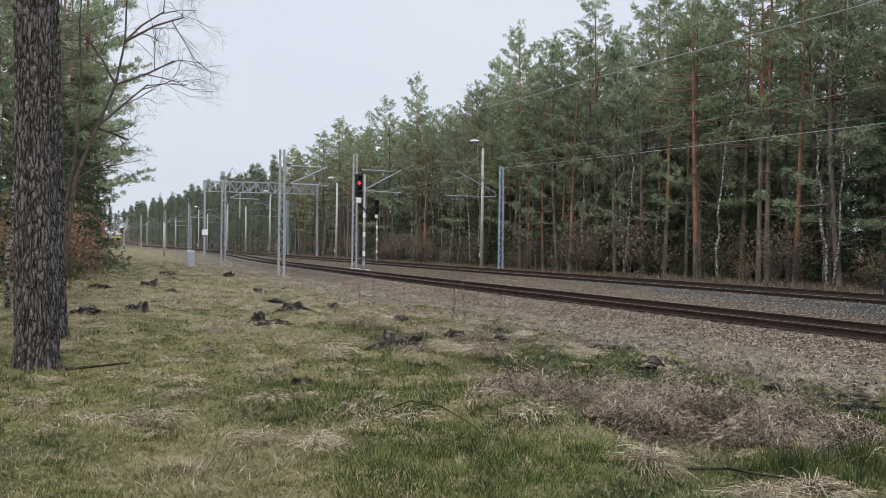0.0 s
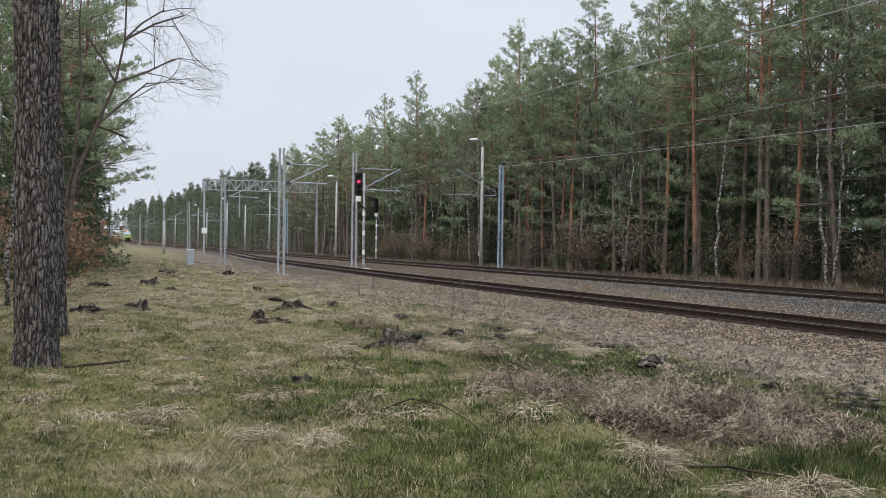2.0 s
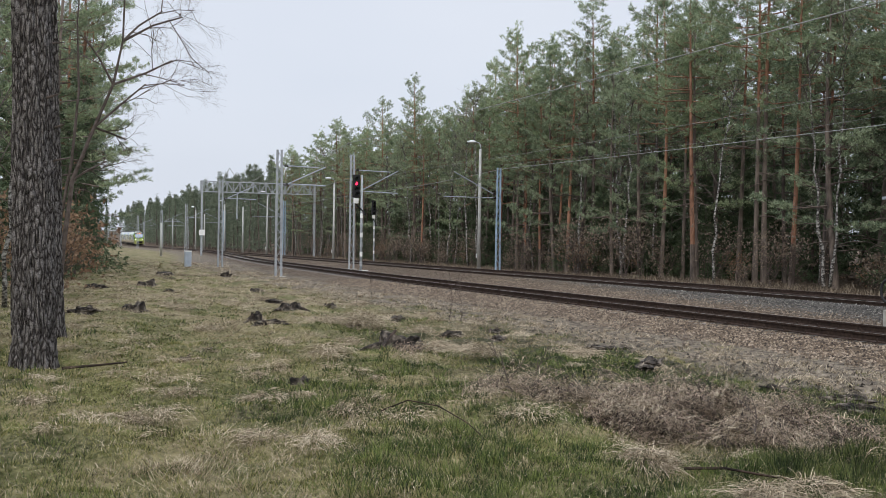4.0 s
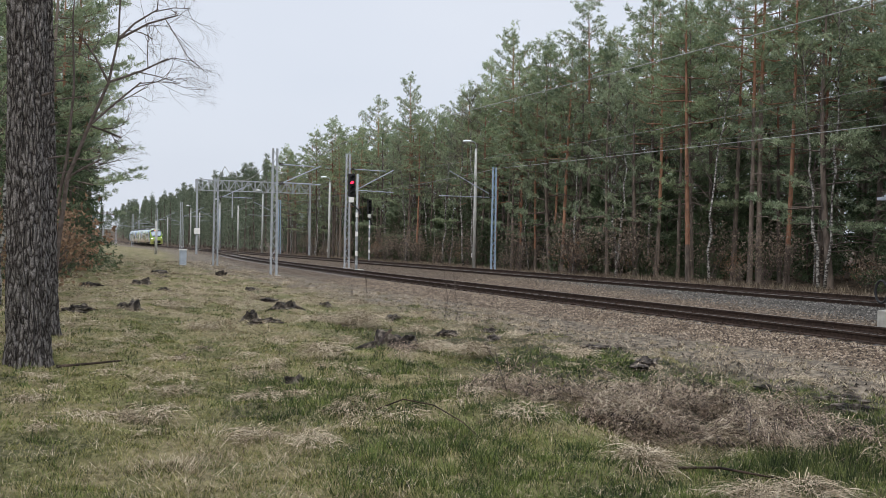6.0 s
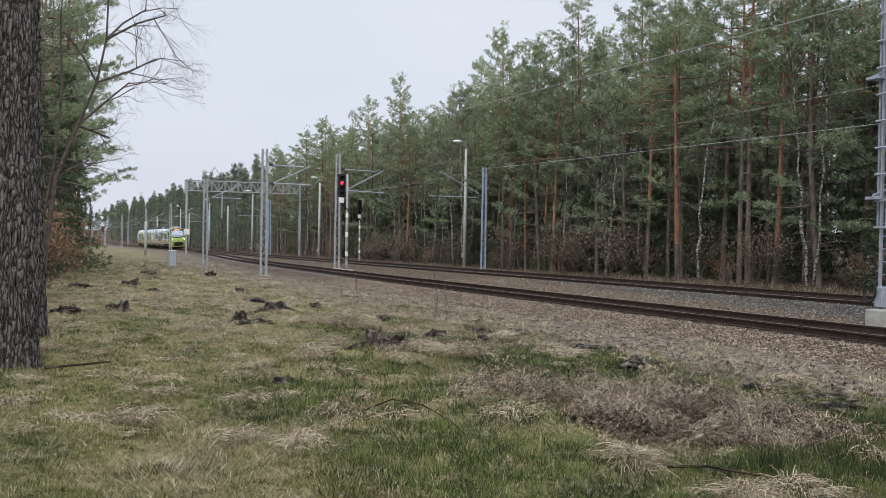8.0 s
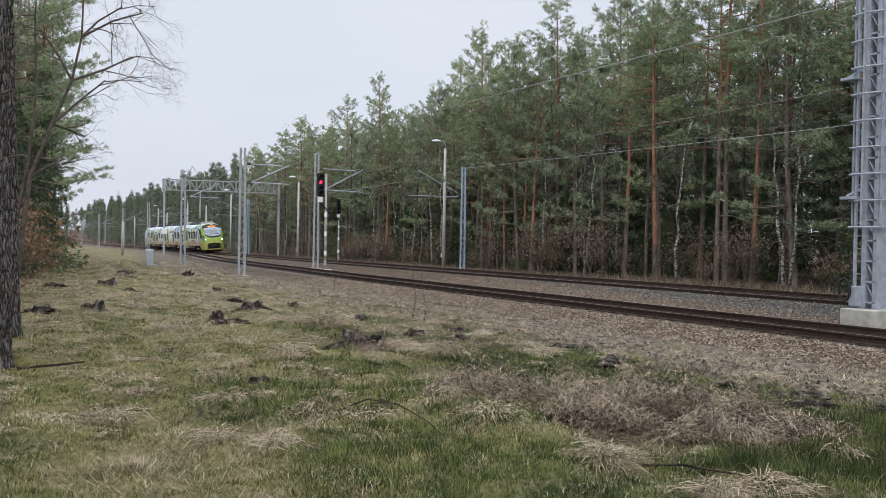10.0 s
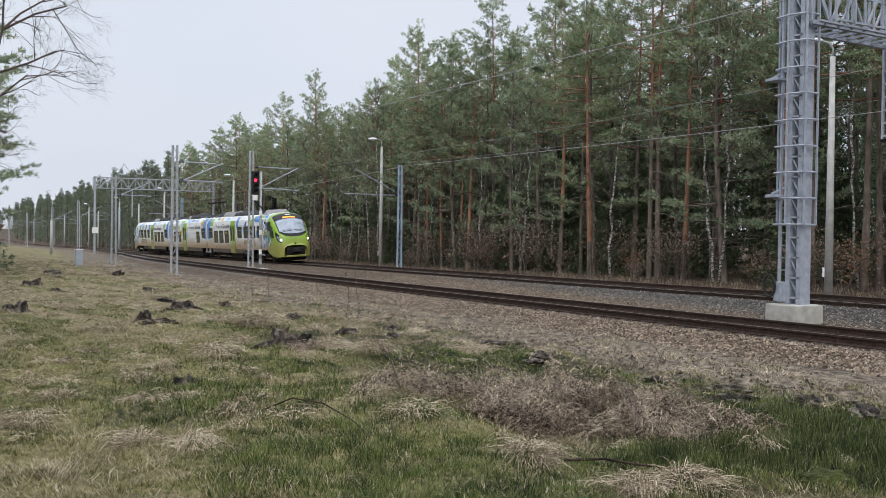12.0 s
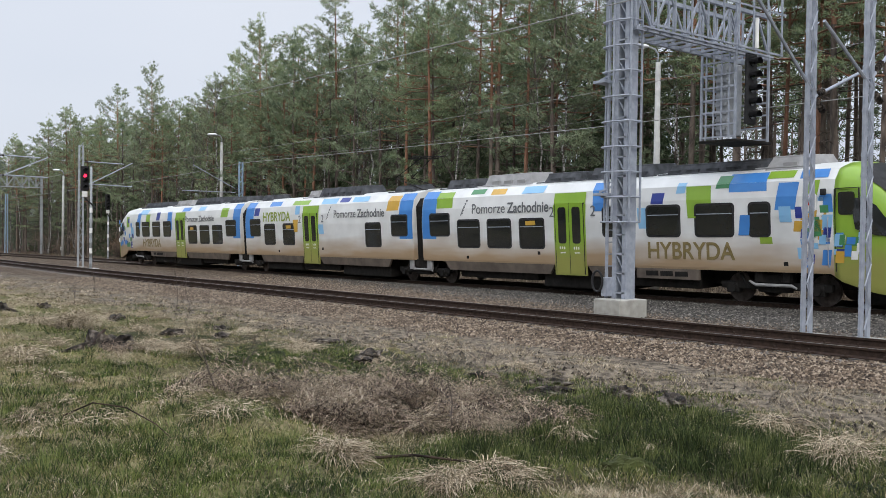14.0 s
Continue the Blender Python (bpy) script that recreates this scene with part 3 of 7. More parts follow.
def make_spruce(seed, height, spread, n_clumps, low=0.05):
    r = np.random.RandomState(seed)
    root = thing("spruce_tree", Matrix(), "dark green spruce with drooping boughs down to the ground", "tree", "spruces of the undergrowth")
    bm = bmesh.new()
    pts = trunk_points(r, height, (0, 0), 0.08)
    tube(bm, pts, [0.11 * (1 - 0.9 * i / 8) for i in range(9)], 6)
    cen, dirs = [], []
    n = 46
    for k in range(n):
        f = low + (0.98 - low) * k / n
        p, a = along(pts, f), k * 2.4 + r.uniform(-0.4, 0.4)
        ln = spread * (1 - f) ** 0.8 * r.uniform(0.65, 1.15) + 0.15
        d = Vector((math.cos(a), math.sin(a), -0.15 + 0.4 * f))
        end = p + d * ln
        tube(bm, [p, end], [0.02, 0.006], 3, False)
        for q in range(max(3, int(n_clumps / n * (0.3 + 1.2 * ln / spread)))):
            cen.append(p.lerp(end, r.uniform(0.12, 1.05)) + Vector(r.normal(size=3) * np.array([0.16, 0.16, 0.09]) * (0.4 + ln * 0.5)))
            dirs.append((d.x, d.y, -0.5))
    part("trunk", bm, "bark_far", root)
    ob = new("crown", tri_mesh("crown", clumps(cen, dirs, r, 8, 0.32, 0.034), "spruce"))
    ob.parent = root
    return root


def branch_out(bm, r, p, d, ln, rad, depth, tips, droop=0.0, n=3):
    """Bare forked branches."""
    e1 = p + d * ln * 0.5 + Vector(r.normal(size=3)) * ln * 0.05
    d2 = (d + Vector(r.normal(size=3)) * 0.18 + Vector((0, 0, -droop))).normalized()
    e2 = e1 + d2 * ln * 0.5
    tube(bm, [p, e1, e2], [rad, rad * 0.8, rad * 0.55], 5 if rad > 0.015 else n, False)
    tips.append(e2)
    if depth == 0:
        return
    for k in range(3 if depth > 1 else 4):
        q = p.lerp(e1, r.uniform(0.5, 1.0)) if k == 0 else e1.lerp(e2, r.uniform(0.1, 1.0))
        nd = (d2 + Vector(r.normal(size=3)) * 0.5 + Vector((0, 0, 0.12 - droop))).normalized()
        branch_out(bm, r, q, nd, ln * r.uniform(0.5, 0.8), rad * 0.5, depth - 1, tips, droop * 1.3, n)


def make_birch(seed, height, lean):
    r = np.random.RandomState(seed)
    root = thing("birch_tree", Matrix(), "slender leafless birch with white peeling bark", "tree", "birches among the pines")
    bm = bmesh.new()
    pts = trunk_points(r, height, lean, r.uniform(0.2, 0.5), 13)
    pts = [(x + r.normal() * 0.06, y + r.normal() * 0.06, z) for x, y, z in pts]
    tube(bm, pts, [0.085 * (1 - 0.85 * i / 12) for i in range(13)], 7)
    part("trunk", bm, "birch", root, smooth=True)
    bm = bmesh.new()
    tips = []
    for k in range(16):
        f = r.uniform(0.38, 0.98)
        a = r.uniform(0, math.tau)
        d = Vector((math.cos(a) * 0.6, math.sin(a) * 0.6, 0.8)).normalized()
        branch_out(bm, r, along(pts, f), d, 2.2 * (1.15 - f) + 0.5, 0.02, 2, tips, 0.12)
    part("crown", bm, "twig", root)
    return root


def make_bush(seed, height, spread, leaves, mat):
    r = np.random.RandomState(seed)
    root = thing("young_beech", Matrix(), "young beech still holding dry brown leaves", "sapling", "brown-leaved saplings")
    bm = bmesh.new()
    tips = []
    for k in range(5):
        a = r.uniform(0, math.tau)
        d = Vector((math.cos(a) * spread * 0.4, math.sin(a) * spread * 0.4, 1)).normalized()
        branch_out(bm, r, Vector((r.normal() * 0.1, r.normal() * 0.1, 0)), d, height * 0.6, 0.018, 2, tips, 0.0)
    part("stem", bm, "twig", root)
    c = [tips[i] + Vector(r.normal(size=3) * 0.22) for i in r.randint(0, len(tips), leaves)]
    ob = new("foliage", tri_mesh("foliage", clumps(c, [(0, 0, -0.3)] * len(c), r, 3, 0.1, 0.035), mat))
    ob.parent = root
    return root


def plant(kinds, spots):
    """Set trees on the ground; the first use of a kind takes the built one."""
    used = set()
    for k, x, y, turn, size in spots:
        girth = size * (0.82 + 0.36 * ((turn * 0.137) % 1.0))
        m = pose(x, y, ground_z(x, y) - 0.05, 0, 0, turn) @ Matrix.Diagonal((girth, girth, size, 1))
        src = kinds[k]
        if src.name in used:
            c = copy_thing(src, pose(0, 0, 0))
            c.matrix_basis = m
        else:
            used.add(src.name)
            src.matrix_basis = m


pines = [
    make_pine(1, 18.5, 0.44, 2.8, 680, True, "needle"), make_pine(2, 17.5, 0.36, 2.7, 720, True, "needle_b"),
    make_pine(3, 19.0, 0.52, 2.6, 620, True, "needle_b", 20), make_pine(4, 16.0, 0.28, 2.6, 740, False, "needle"),
    make_pine(5, 18.0, 0.56, 2.7, 600, True, "needle", 22), make_pine(6, 15.0, 0.2, 2.4, 720, False, "needle_b"),
    make_pine(7, 18.5, 0.5, 2.4, 560, True, "needle", 16, 0.16, 13, 0.2, 1), make_pine(8, 17.5, 0.55, 2.4, 520, True, "needle_b", 14, 0.14, 13, 0.2, 2),
]
spruces = [make_spruce(11, 9.0, 2.0, 620), make_spruce(12, 6.0, 1.6, 480), make_spruce(13, 12.5, 2.2, 700)]
birches = [make_birch(31, 11.5, (0.02, 0.05)), make_birch(32, 10.0, (-0.03, -0.09)), make_birch(33, 13.0, (0.0, 0.03))]
bushes = [make_bush(41, 2.2, 1.2, 260, "leaf"), make_bush(42, 1.6, 1.3, 220, "leaf_pale"), make_bush(43, 3.2, 1.0, 300, "leaf_pale")]

spots = {"pine": [], "spruce": [], "birch": [], "bush": []}
# wood beyond the tracks: rows going back from the edge
for row, (x0, step, y_end) in enumerate([(34.5, 2.7, 150), (37.0, 2.9, 150), (40.0, 3.2, 140), (44.0, 3.8, 120)]):
    y = 4.0 + row * 1.3 + (x0 - 34) * 0.55 - (4 if row == 0 else 0)
    while y < y_end:
        kind = rng.choice([0, 2, 4]) if y < 0.85 * x0 else rng.randint(6)
        spots["pine"].append((kind, x0 + rng.normal() * 0.8, y + rng.normal() * 0.7, rng.uniform(0, 360), rng.uniform(0.78, 1.02) * float(np.interp(y, [36, 50, 80, 110], [1.12, 1.06, 1.0, 0.9]))))
        y += step * rng.uniform(0.7, 1.3)
for k in range(85):
    x, y = rng.uniform(36.5, 47), rng.uniform(38, 150)
    spots["spruce"].append((rng.randint(3), x, y, rng.uniform(0, 360), rng.uniform(0.55, 1.05)))
for k in range(30):
    spots["birch"].append((rng.randint(3), rng.uniform(33.0, 38), rng.uniform(10, 140), rng.uniform(0, 360), rng.uniform(0.8, 1.1)))
for k in range(75):
    spots["bush"].append((rng.choice([0, 1, 1, 2, 2]), rng.uniform(32.2, 36.5), rng.uniform(8, 130), rng.uniform(0, 360), rng.uniform(0.6, 1.15)))
# wood on the camera's side of the line
y = 40.0
while y < 110:
    for q in range(2):
        x = min(0.075 * y - 2.1, 3.4) - q * 3.8 - rng.uniform(0, 1.8)
        spots["pine"].append((rng.randint(6), x, y + rng.uniform(-1, 1), rng.uniform(0, 360), rng.uniform(0.8, 1.0)))
    y += rng.uniform(2.6, 4.2)
for x, y, s in ((-3.2, 31, 0.9), (-1.8, 38, 0.8), (-0.4, 47, 0.7), (1.2, 56, 1.0), (-3.0, 44, 1.1), (0.2, 64, 1.0), (2.3, 72, 0.9)):
    spots["spruce"].append((rng.randint(3), x, y, rng.uniform(0, 360), s))
for x, y, s in ((0.15, 29, 1.0), (-0.2, 33, 1.2), (0.4, 41, 1.0), (1.0, 48, 1.0)):
    spots["bush"].append((0, x, y, rng.uniform(0, 360), s))
for k in range(16):
    spots["bush"].append((rng.randint(3), rng.uniform(35, 46), rng.uniform(8, 32), rng.uniform(0, 360), rng.uniform(0.8, 1.4)))
spots["bush"] += [(0, -0.15, 27.5, 20, 1.2), (0, -0.2, 31.0, 200, 1.5)]
spots["birch"] += [(1, -0.85, 24.0, 120, 0.75), (0, -1.4, 29.0, 40, 0.8)]
for k in range(16):
    spots["spruce"].append((rng.choice([0, 1, 2]), rng.uniform(38, 47), rng.uniform(13, 38), rng.uniform(0, 360), rng.uniform(0.5, 0.95)))
for k in range(10):
    spots["birch"].append((rng.randint(3), rng.uniform(32.6, 35.5), rng.uniform(48, 135), rng.uniform(0, 360), rng.uniform(0.85, 1.2)))
for x, y, k in ((33.6, 58.0, 6), (33.9, 59.6, 7), (33.4, 61.5, 6), (34.2, 62.8, 7), (33.7, 64.4, 6), (34.5, 66.5, 7), (33.5, 68.5, 6), (33.3, 43.5, 6), (34.0, 47.5, 7), (35.5, 22.6, 6), (35.9, 21.4, 6), (34.2, 30.5, 7), (33.8, 36.5, 6), (33.6, 86.0, 6), (33.9, 89.0, 7)):
    spots["pine"].append((k, x, y, x * 91 + y * 37, (0.97 if y < 50 else 0.78) + 0.06 * math.sin(y)))
spots["birch"] += [(0, 33.0, 55.5, 10, 1.05), (1, 32.9, 41.2, 60, 1.1), (2, 33.0, 33.2, 200, 1.0), (1, 33.2, 33.8, 280, 1.1), (0, 32.8, 50.0, 320, 1.0), (2, 32.6, 70.5, 70, 1.1), (0, 32.8, 73.0, 170, 1.12)]
for k in range(44):
    spots["spruce"].append((rng.choice([0, 1, 2]), rng.uniform(36.5, 40.5), rng.uniform(26, 120), rng.uniform(0, 360), rng.uniform(0.6, 1.0)))
for k in range(30):
    spots["bush"].append((rng.choice([1, 2, 2]), rng.uniform(31.9, 34.0), rng.uniform(24, 110), rng.uniform(0, 360), rng.uniform(0.6, 1.25)))
for k in range(26):
    spots["spruce"].append((rng.choice([0, 1]), rng.uniform(33.2, 35.5), rng.uniform(28, 110), rng.uniform(0, 360), rng.uniform(0.35, 0.75)))
spots["spruce"] += [(2, 1.75, 50.0, 30, 0.8), (2, 1.2, 45.0, 140, 0.72), (0, 2.1, 57.0, 250, 1.0), (2, 0.3, 40.0, 80, 0.62)]
plant(pines, spots["pine"])
plant(spruces, spots["spruce"])
plant(birches, spots["birch"])
plant(bushes, spots["bush"])


def far_wood(name, places, label, needles="needle_far"):
    """A wood too far off to count: trunks and needle tufts in two meshes."""
    r = np.random.RandomState(len(places))
    bm = bmesh.new()
    cen, dirs = [], []
    for x, y, h, dense in places:
        z = ground_z(x, y) - 0.1
        tube(bm, [(x, y, z), (x + r.normal() * 0.2, y, z + h * 0.5), (x, y, z + h * 0.97)], [0.16, 0.11, 0.03], 5, False)
        n = int((230 if y > 140 else 170) * dense)
        f = (0.05 if dense > 0.5 else 0.6) + (0.95 if dense > 0.5 else 0.4) * r.uniform(0, 1, n) ** 0.75
        f = np.round(f * 15) / 15 + r.normal(size=n) * 0.012
        rad = 2.2 * np.clip(1.03 - f, 0.02, 1) ** 0.7 * r.uniform(0.15, 1.0, n) ** 0.5
        a = r.uniform(0, math.tau, n)
        a = a + 0.35 * np.sin(a * 5 + f * 14)
        cen.append(np.stack([x + rad * np.cos(a), y + rad * np.sin(a), z + f * h], -1))
        dirs.append(np.stack([np.cos(a), np.sin(a), 0.3 + 0 * a], -1))
        if dense < 0.5:
            m = 210
            a, q = r.uniform(0, math.tau, m), 3.2 * np.sqrt(r.uniform(0, 1, m))
            cen.append(np.stack([x + q * np.cos(a), y + q * np.sin(a), z + 5.6 * r.uniform(0, 1, m) ** 1.2], -1))
            dirs.append(np.stack([np.cos(a), np.sin(a), 0.6 + 0 * a], -1))
    root = thing(name, Matrix(), label, "forest", kind="stuff")
    part("trunk", bm, "bark_far", root)
    ob = new("crown", tri_mesh("crown", clumps(np.concatenate(cen), np.concatenate(dirs), r, 7, 0.6, 0.06), needles))
    ob.parent = root


places = []
for x0, step, ya, yb in ((34.5, 3.3, 150, 460), (38.5, 4.0, 150, 460), (43.5, 6, 130, 420), (48.5, 3.6, 22, 130), (53, 3.6, 24, 130), (58, 3.8, 26, 120), (64, 4.2, 28, 110), (71, 5, 30, 100), (80, 3.4, -10, 110), (88, 3.4, -10, 110)):
    y = ya
    while y < yb:
        places.append((x0 + rng.normal() * 1.2, y, rng.uniform(15.0, 18.5) * (0.87 if y > 140 and x0 < 45 else 1.0), 0.25 if y < 0.72 * x0 and x0 < 75 else 1.0))
        y += step * rng.uniform(0.7, 1.3) * (1 if y < 250 else 1.5)
for x in np.arange(-60, 110, 3.5):
    for q in range(2):
        places.append((x + rng.normal(), 640 + q * 10, rng.uniform(15, 19), 1.0))
far_wood("distant_forest", [p for p in places if p[1] > 130 or p[0] < 45], "dense grey-green pine forest beyond the railway line")
# deep pines take the darker spruce colour to carry the forest's shade
far_wood("deep_forest", [p for p in places if p[1] <= 130 and p[0] >= 45], "pine forest behind its edge, its shade painted as dark needles", "spruce")
places = []
for y in np.arange(112, 330, 6.0):
    for q in range(2):
        places.append((2.6 - q * 4 + rng.normal() * 1.0, y + rng.uniform(-2, 2), rng.uniform(14, 17.5), 1.0))
# unseen pines added to close the clearing and reflect in the train windows
for k in range(60):
    a, d = rng.uniform(math.radians(95), math.radians(350)), rng.uniform(14, 40)
    if math.sin(a) * d < 8:
        places.append((math.sin(a) * d, math.cos(a) * d, rng.uniform(14, 18), 1.0))
for k in range(40):
    places.append((rng.uniform(34, 50), rng.uniform(-40, 4), rng.uniform(14, 18), 1.0))
for k in range(30):
    places.append((rng.uniform(-34, -9), rng.uniform(5, 110), rng.uniform(14, 18), 1.0))
far_wood("forest_behind", places, "pine forest on the near side, with unseen pines added behind")


# ---------------------------------------------------------------- train
TRAIN_LENGTH = 58.3
SECTION = [(-1.40, 0.93), (-1.415, 1.0), (-1.42, 1.1), (-1.42, 2.45), (-1.38, 2.95), (-1.28, 3.36), (-1.04, 3.64), (-0.5, 3.77), (0, 3.8)]


def body_half(y):
    """Scale of the cross section near the nose: half width, roof height, floor height."""
    w = np.interp(y, [0.95, 1.03, 1.2, 1.5, 2.0, 2.6], [0.62, 0.74, 0.85, 0.93, 0.985, 1.0])
    h = np.interp(y, [0.95, 1.0, 1.1, 1.3, 1.5, 1.9, 2.2, 2.46, 2.9, 3.4], [1.3, 1.62, 1.93, 2.28, 2.57, 3.1, 3.4, 3.58, 3.74, 3.8])
    b = np.interp(y, [0.95, 1.5, 2.3, 3.1, 3.4], [0.44, 0.4, 0.5, 0.74, 0.93])
    return w, h, b


def section_at(y, grow=0.0):
    w, h, b = body_half(y)
    out = []
    full = [(x, z) for x, z in SECTION] + [(-x, z) for x, z in SECTION[-2::-1]]
    for x, z in full:
        f = (z - 0.93) / (3.8 - 0.93)
        zz = b + f * (h - b)
        out.append((x * w * (1 + grow / 1.42), zz + grow * (1 if z > 3 else 0.3)))
    return out


def nose_skin(bm, low, high, reach, grow, flip=None, nu=16, nv=10):
    """A patch lying on the sloping front; low and high give its borders along the axis across s = -reach..reach."""
    grid = []
    for i in range(nu + 1):
        q = reach * (2 * i / nu - 1)
        u = 8 + 3.6 * q
        k = min(int(u), 15)
        col = []
        for j in range(nv + 1):
            y = low(q) + (high(q) - low(q)) * j / nv
            c = section_at(y, grow)
            x, z = (c[k][n] + (c[k + 1][n] - c[k][n]) * (u - k) for n in (0, 1))
            col.append(bm.verts.new((x, (flip - y) if flip else y, z)))
        grid.append(col)
    for a, c in zip(grid, grid[1:]):
        for j in range(nv):
            bm.faces.new((a[j], c[j], c[j + 1], a[j + 1]))


def nose_side(bm, outline, side, off, flip=None):
    """A pane on the flank of the nose, its outline given as (y, z) round a middle point."""
    def on(y, z):
        c = section_at(y)[:9]
        x = float(np.interp(z, [p[1] for p in c], [p[0] for p in c])) - off
        return bm.verts.new((x if side == 0 else -x, (flip - y) if flip else y, z))
    my, mz = (sum(p[n] for p in outline) / len(outline) for n in (0, 1))
    fine = []
    for (ya, za), (yb, zb) in zip(outline, outline[1:] + outline[:1]):
        fine += [(ya, za), ((ya + yb) / 2, (za + zb) / 2)]
    mid, ring = on(my, mz), [on(y, z) for y, z in fine]
    for a, c in zip(ring, ring[1:] + ring[:1]):
        bm.faces.new((mid, a, c))


def decal(bm, y0, y1, z0, z1, off=0.005, slant=0.0):
    """A field of paint following the curve of the flank and roof edge."""
    zs = [z0] + [q for q in (2.45, 2.95, 3.36, 3.64) if z0 < q < z1] + [z1]
    for a, c in zip(zs, zs[1:]):
        up = off * (0.4 if a < 3.3 else 1.0)
        bm.faces.new([bm.verts.new((side_x(q) - off, y + slant * (q - z0), q + up)) for y, q in ((y0, a), (y1, a), (y1, c), (y0, c))])


def loft(bm, ys, flip=None, rng_pts=None, grow=0.0, cap=False):
    rows = []
    for y in ys:
        s = section_at(y, grow)
        if rng_pts:
            s = s[rng_pts[0]:rng_pts[1]]
        rows.append([bm.verts.new((x, (flip - y) if flip else y, z)) for x, z in s])
    for u, v in zip(rows, rows[1:]):
        for k in range(len(u) - 1):
            bm.faces.new((u[k], u[k + 1], v[k + 1], v[k]))
    if cap:
        bm.faces.new(rows[0])
        bm.faces.new(rows[-1])
    return rows


def panel(bm, y0, y1, z0, z1, x, r=0.12, slant=0.0, thick=0.02):
    """Rounded panel standing on the side at x, facing away from the axis."""
    s = -1 if x < 0 else 1
    pts = []
    for cy, cz, a0 in ((y1 - r, z1 - r, 0), (y0 + r, z1 - r, 90), (y0 + r, z0 + r, 180), (y1 - r, z0 + r, 270)):
        for k in range(4 if r > 0.01 else 1):
            a = radians(a0 + k * 30)
            pts.append((cy + r * math.cos(a), cz + r * math.sin(a)))
    outer = [bm.verts.new((x + s * thick, y + slant * (z - z0), z)) for y, z in pts]
    inner = [bm.verts.new((x - s * 0.03, y + slant * (z - z0), z)) for y, z in pts]
    bm.faces.new(outer)
    for k in range(len(pts)):
        bm.faces.new((outer[k], outer[(k + 1) % len(pts)], inner[(k + 1) % len(pts)], inner[k]))


def side_x(z):
    return float(np.interp(z, [p[1] for p in SECTION], [p[0] for p in SECTION]))


def lettering(name, words, y, z, size, mat, parent, width=None, bold=0.0):
    cu = bpy.data.curves.new(name, "FONT")
    cu.body, cu.size, cu.extrude, cu.offset = words, size, 0.003, bold
    tmp = bpy.data.objects.new(name, cu)
    me = bpy.data.meshes.new_from_object(tmp)
    bpy.data.objects.remove(tmp)
    me.materials.clear()
    me.materials.append(M[mat])
    ob = new(name, me)
    ob.parent = parent
    xs = [v.co.x for v in me.vertices]
    k = width / (max(xs) - min(xs)) if width else 1.0
    tilt = math.degrees(math.atan2(side_x(z + 0.2) - side_x(z), 0.2))
    ob.matrix_basis = pose(side_x(z) - 0.012, y, z) @ pose(0, 0, 0, 0, tilt, 0) @ pose(0, 0, 0, 90, 0, -90) @ Matrix.Diagonal((k, 1, 1, 1))
    return ob


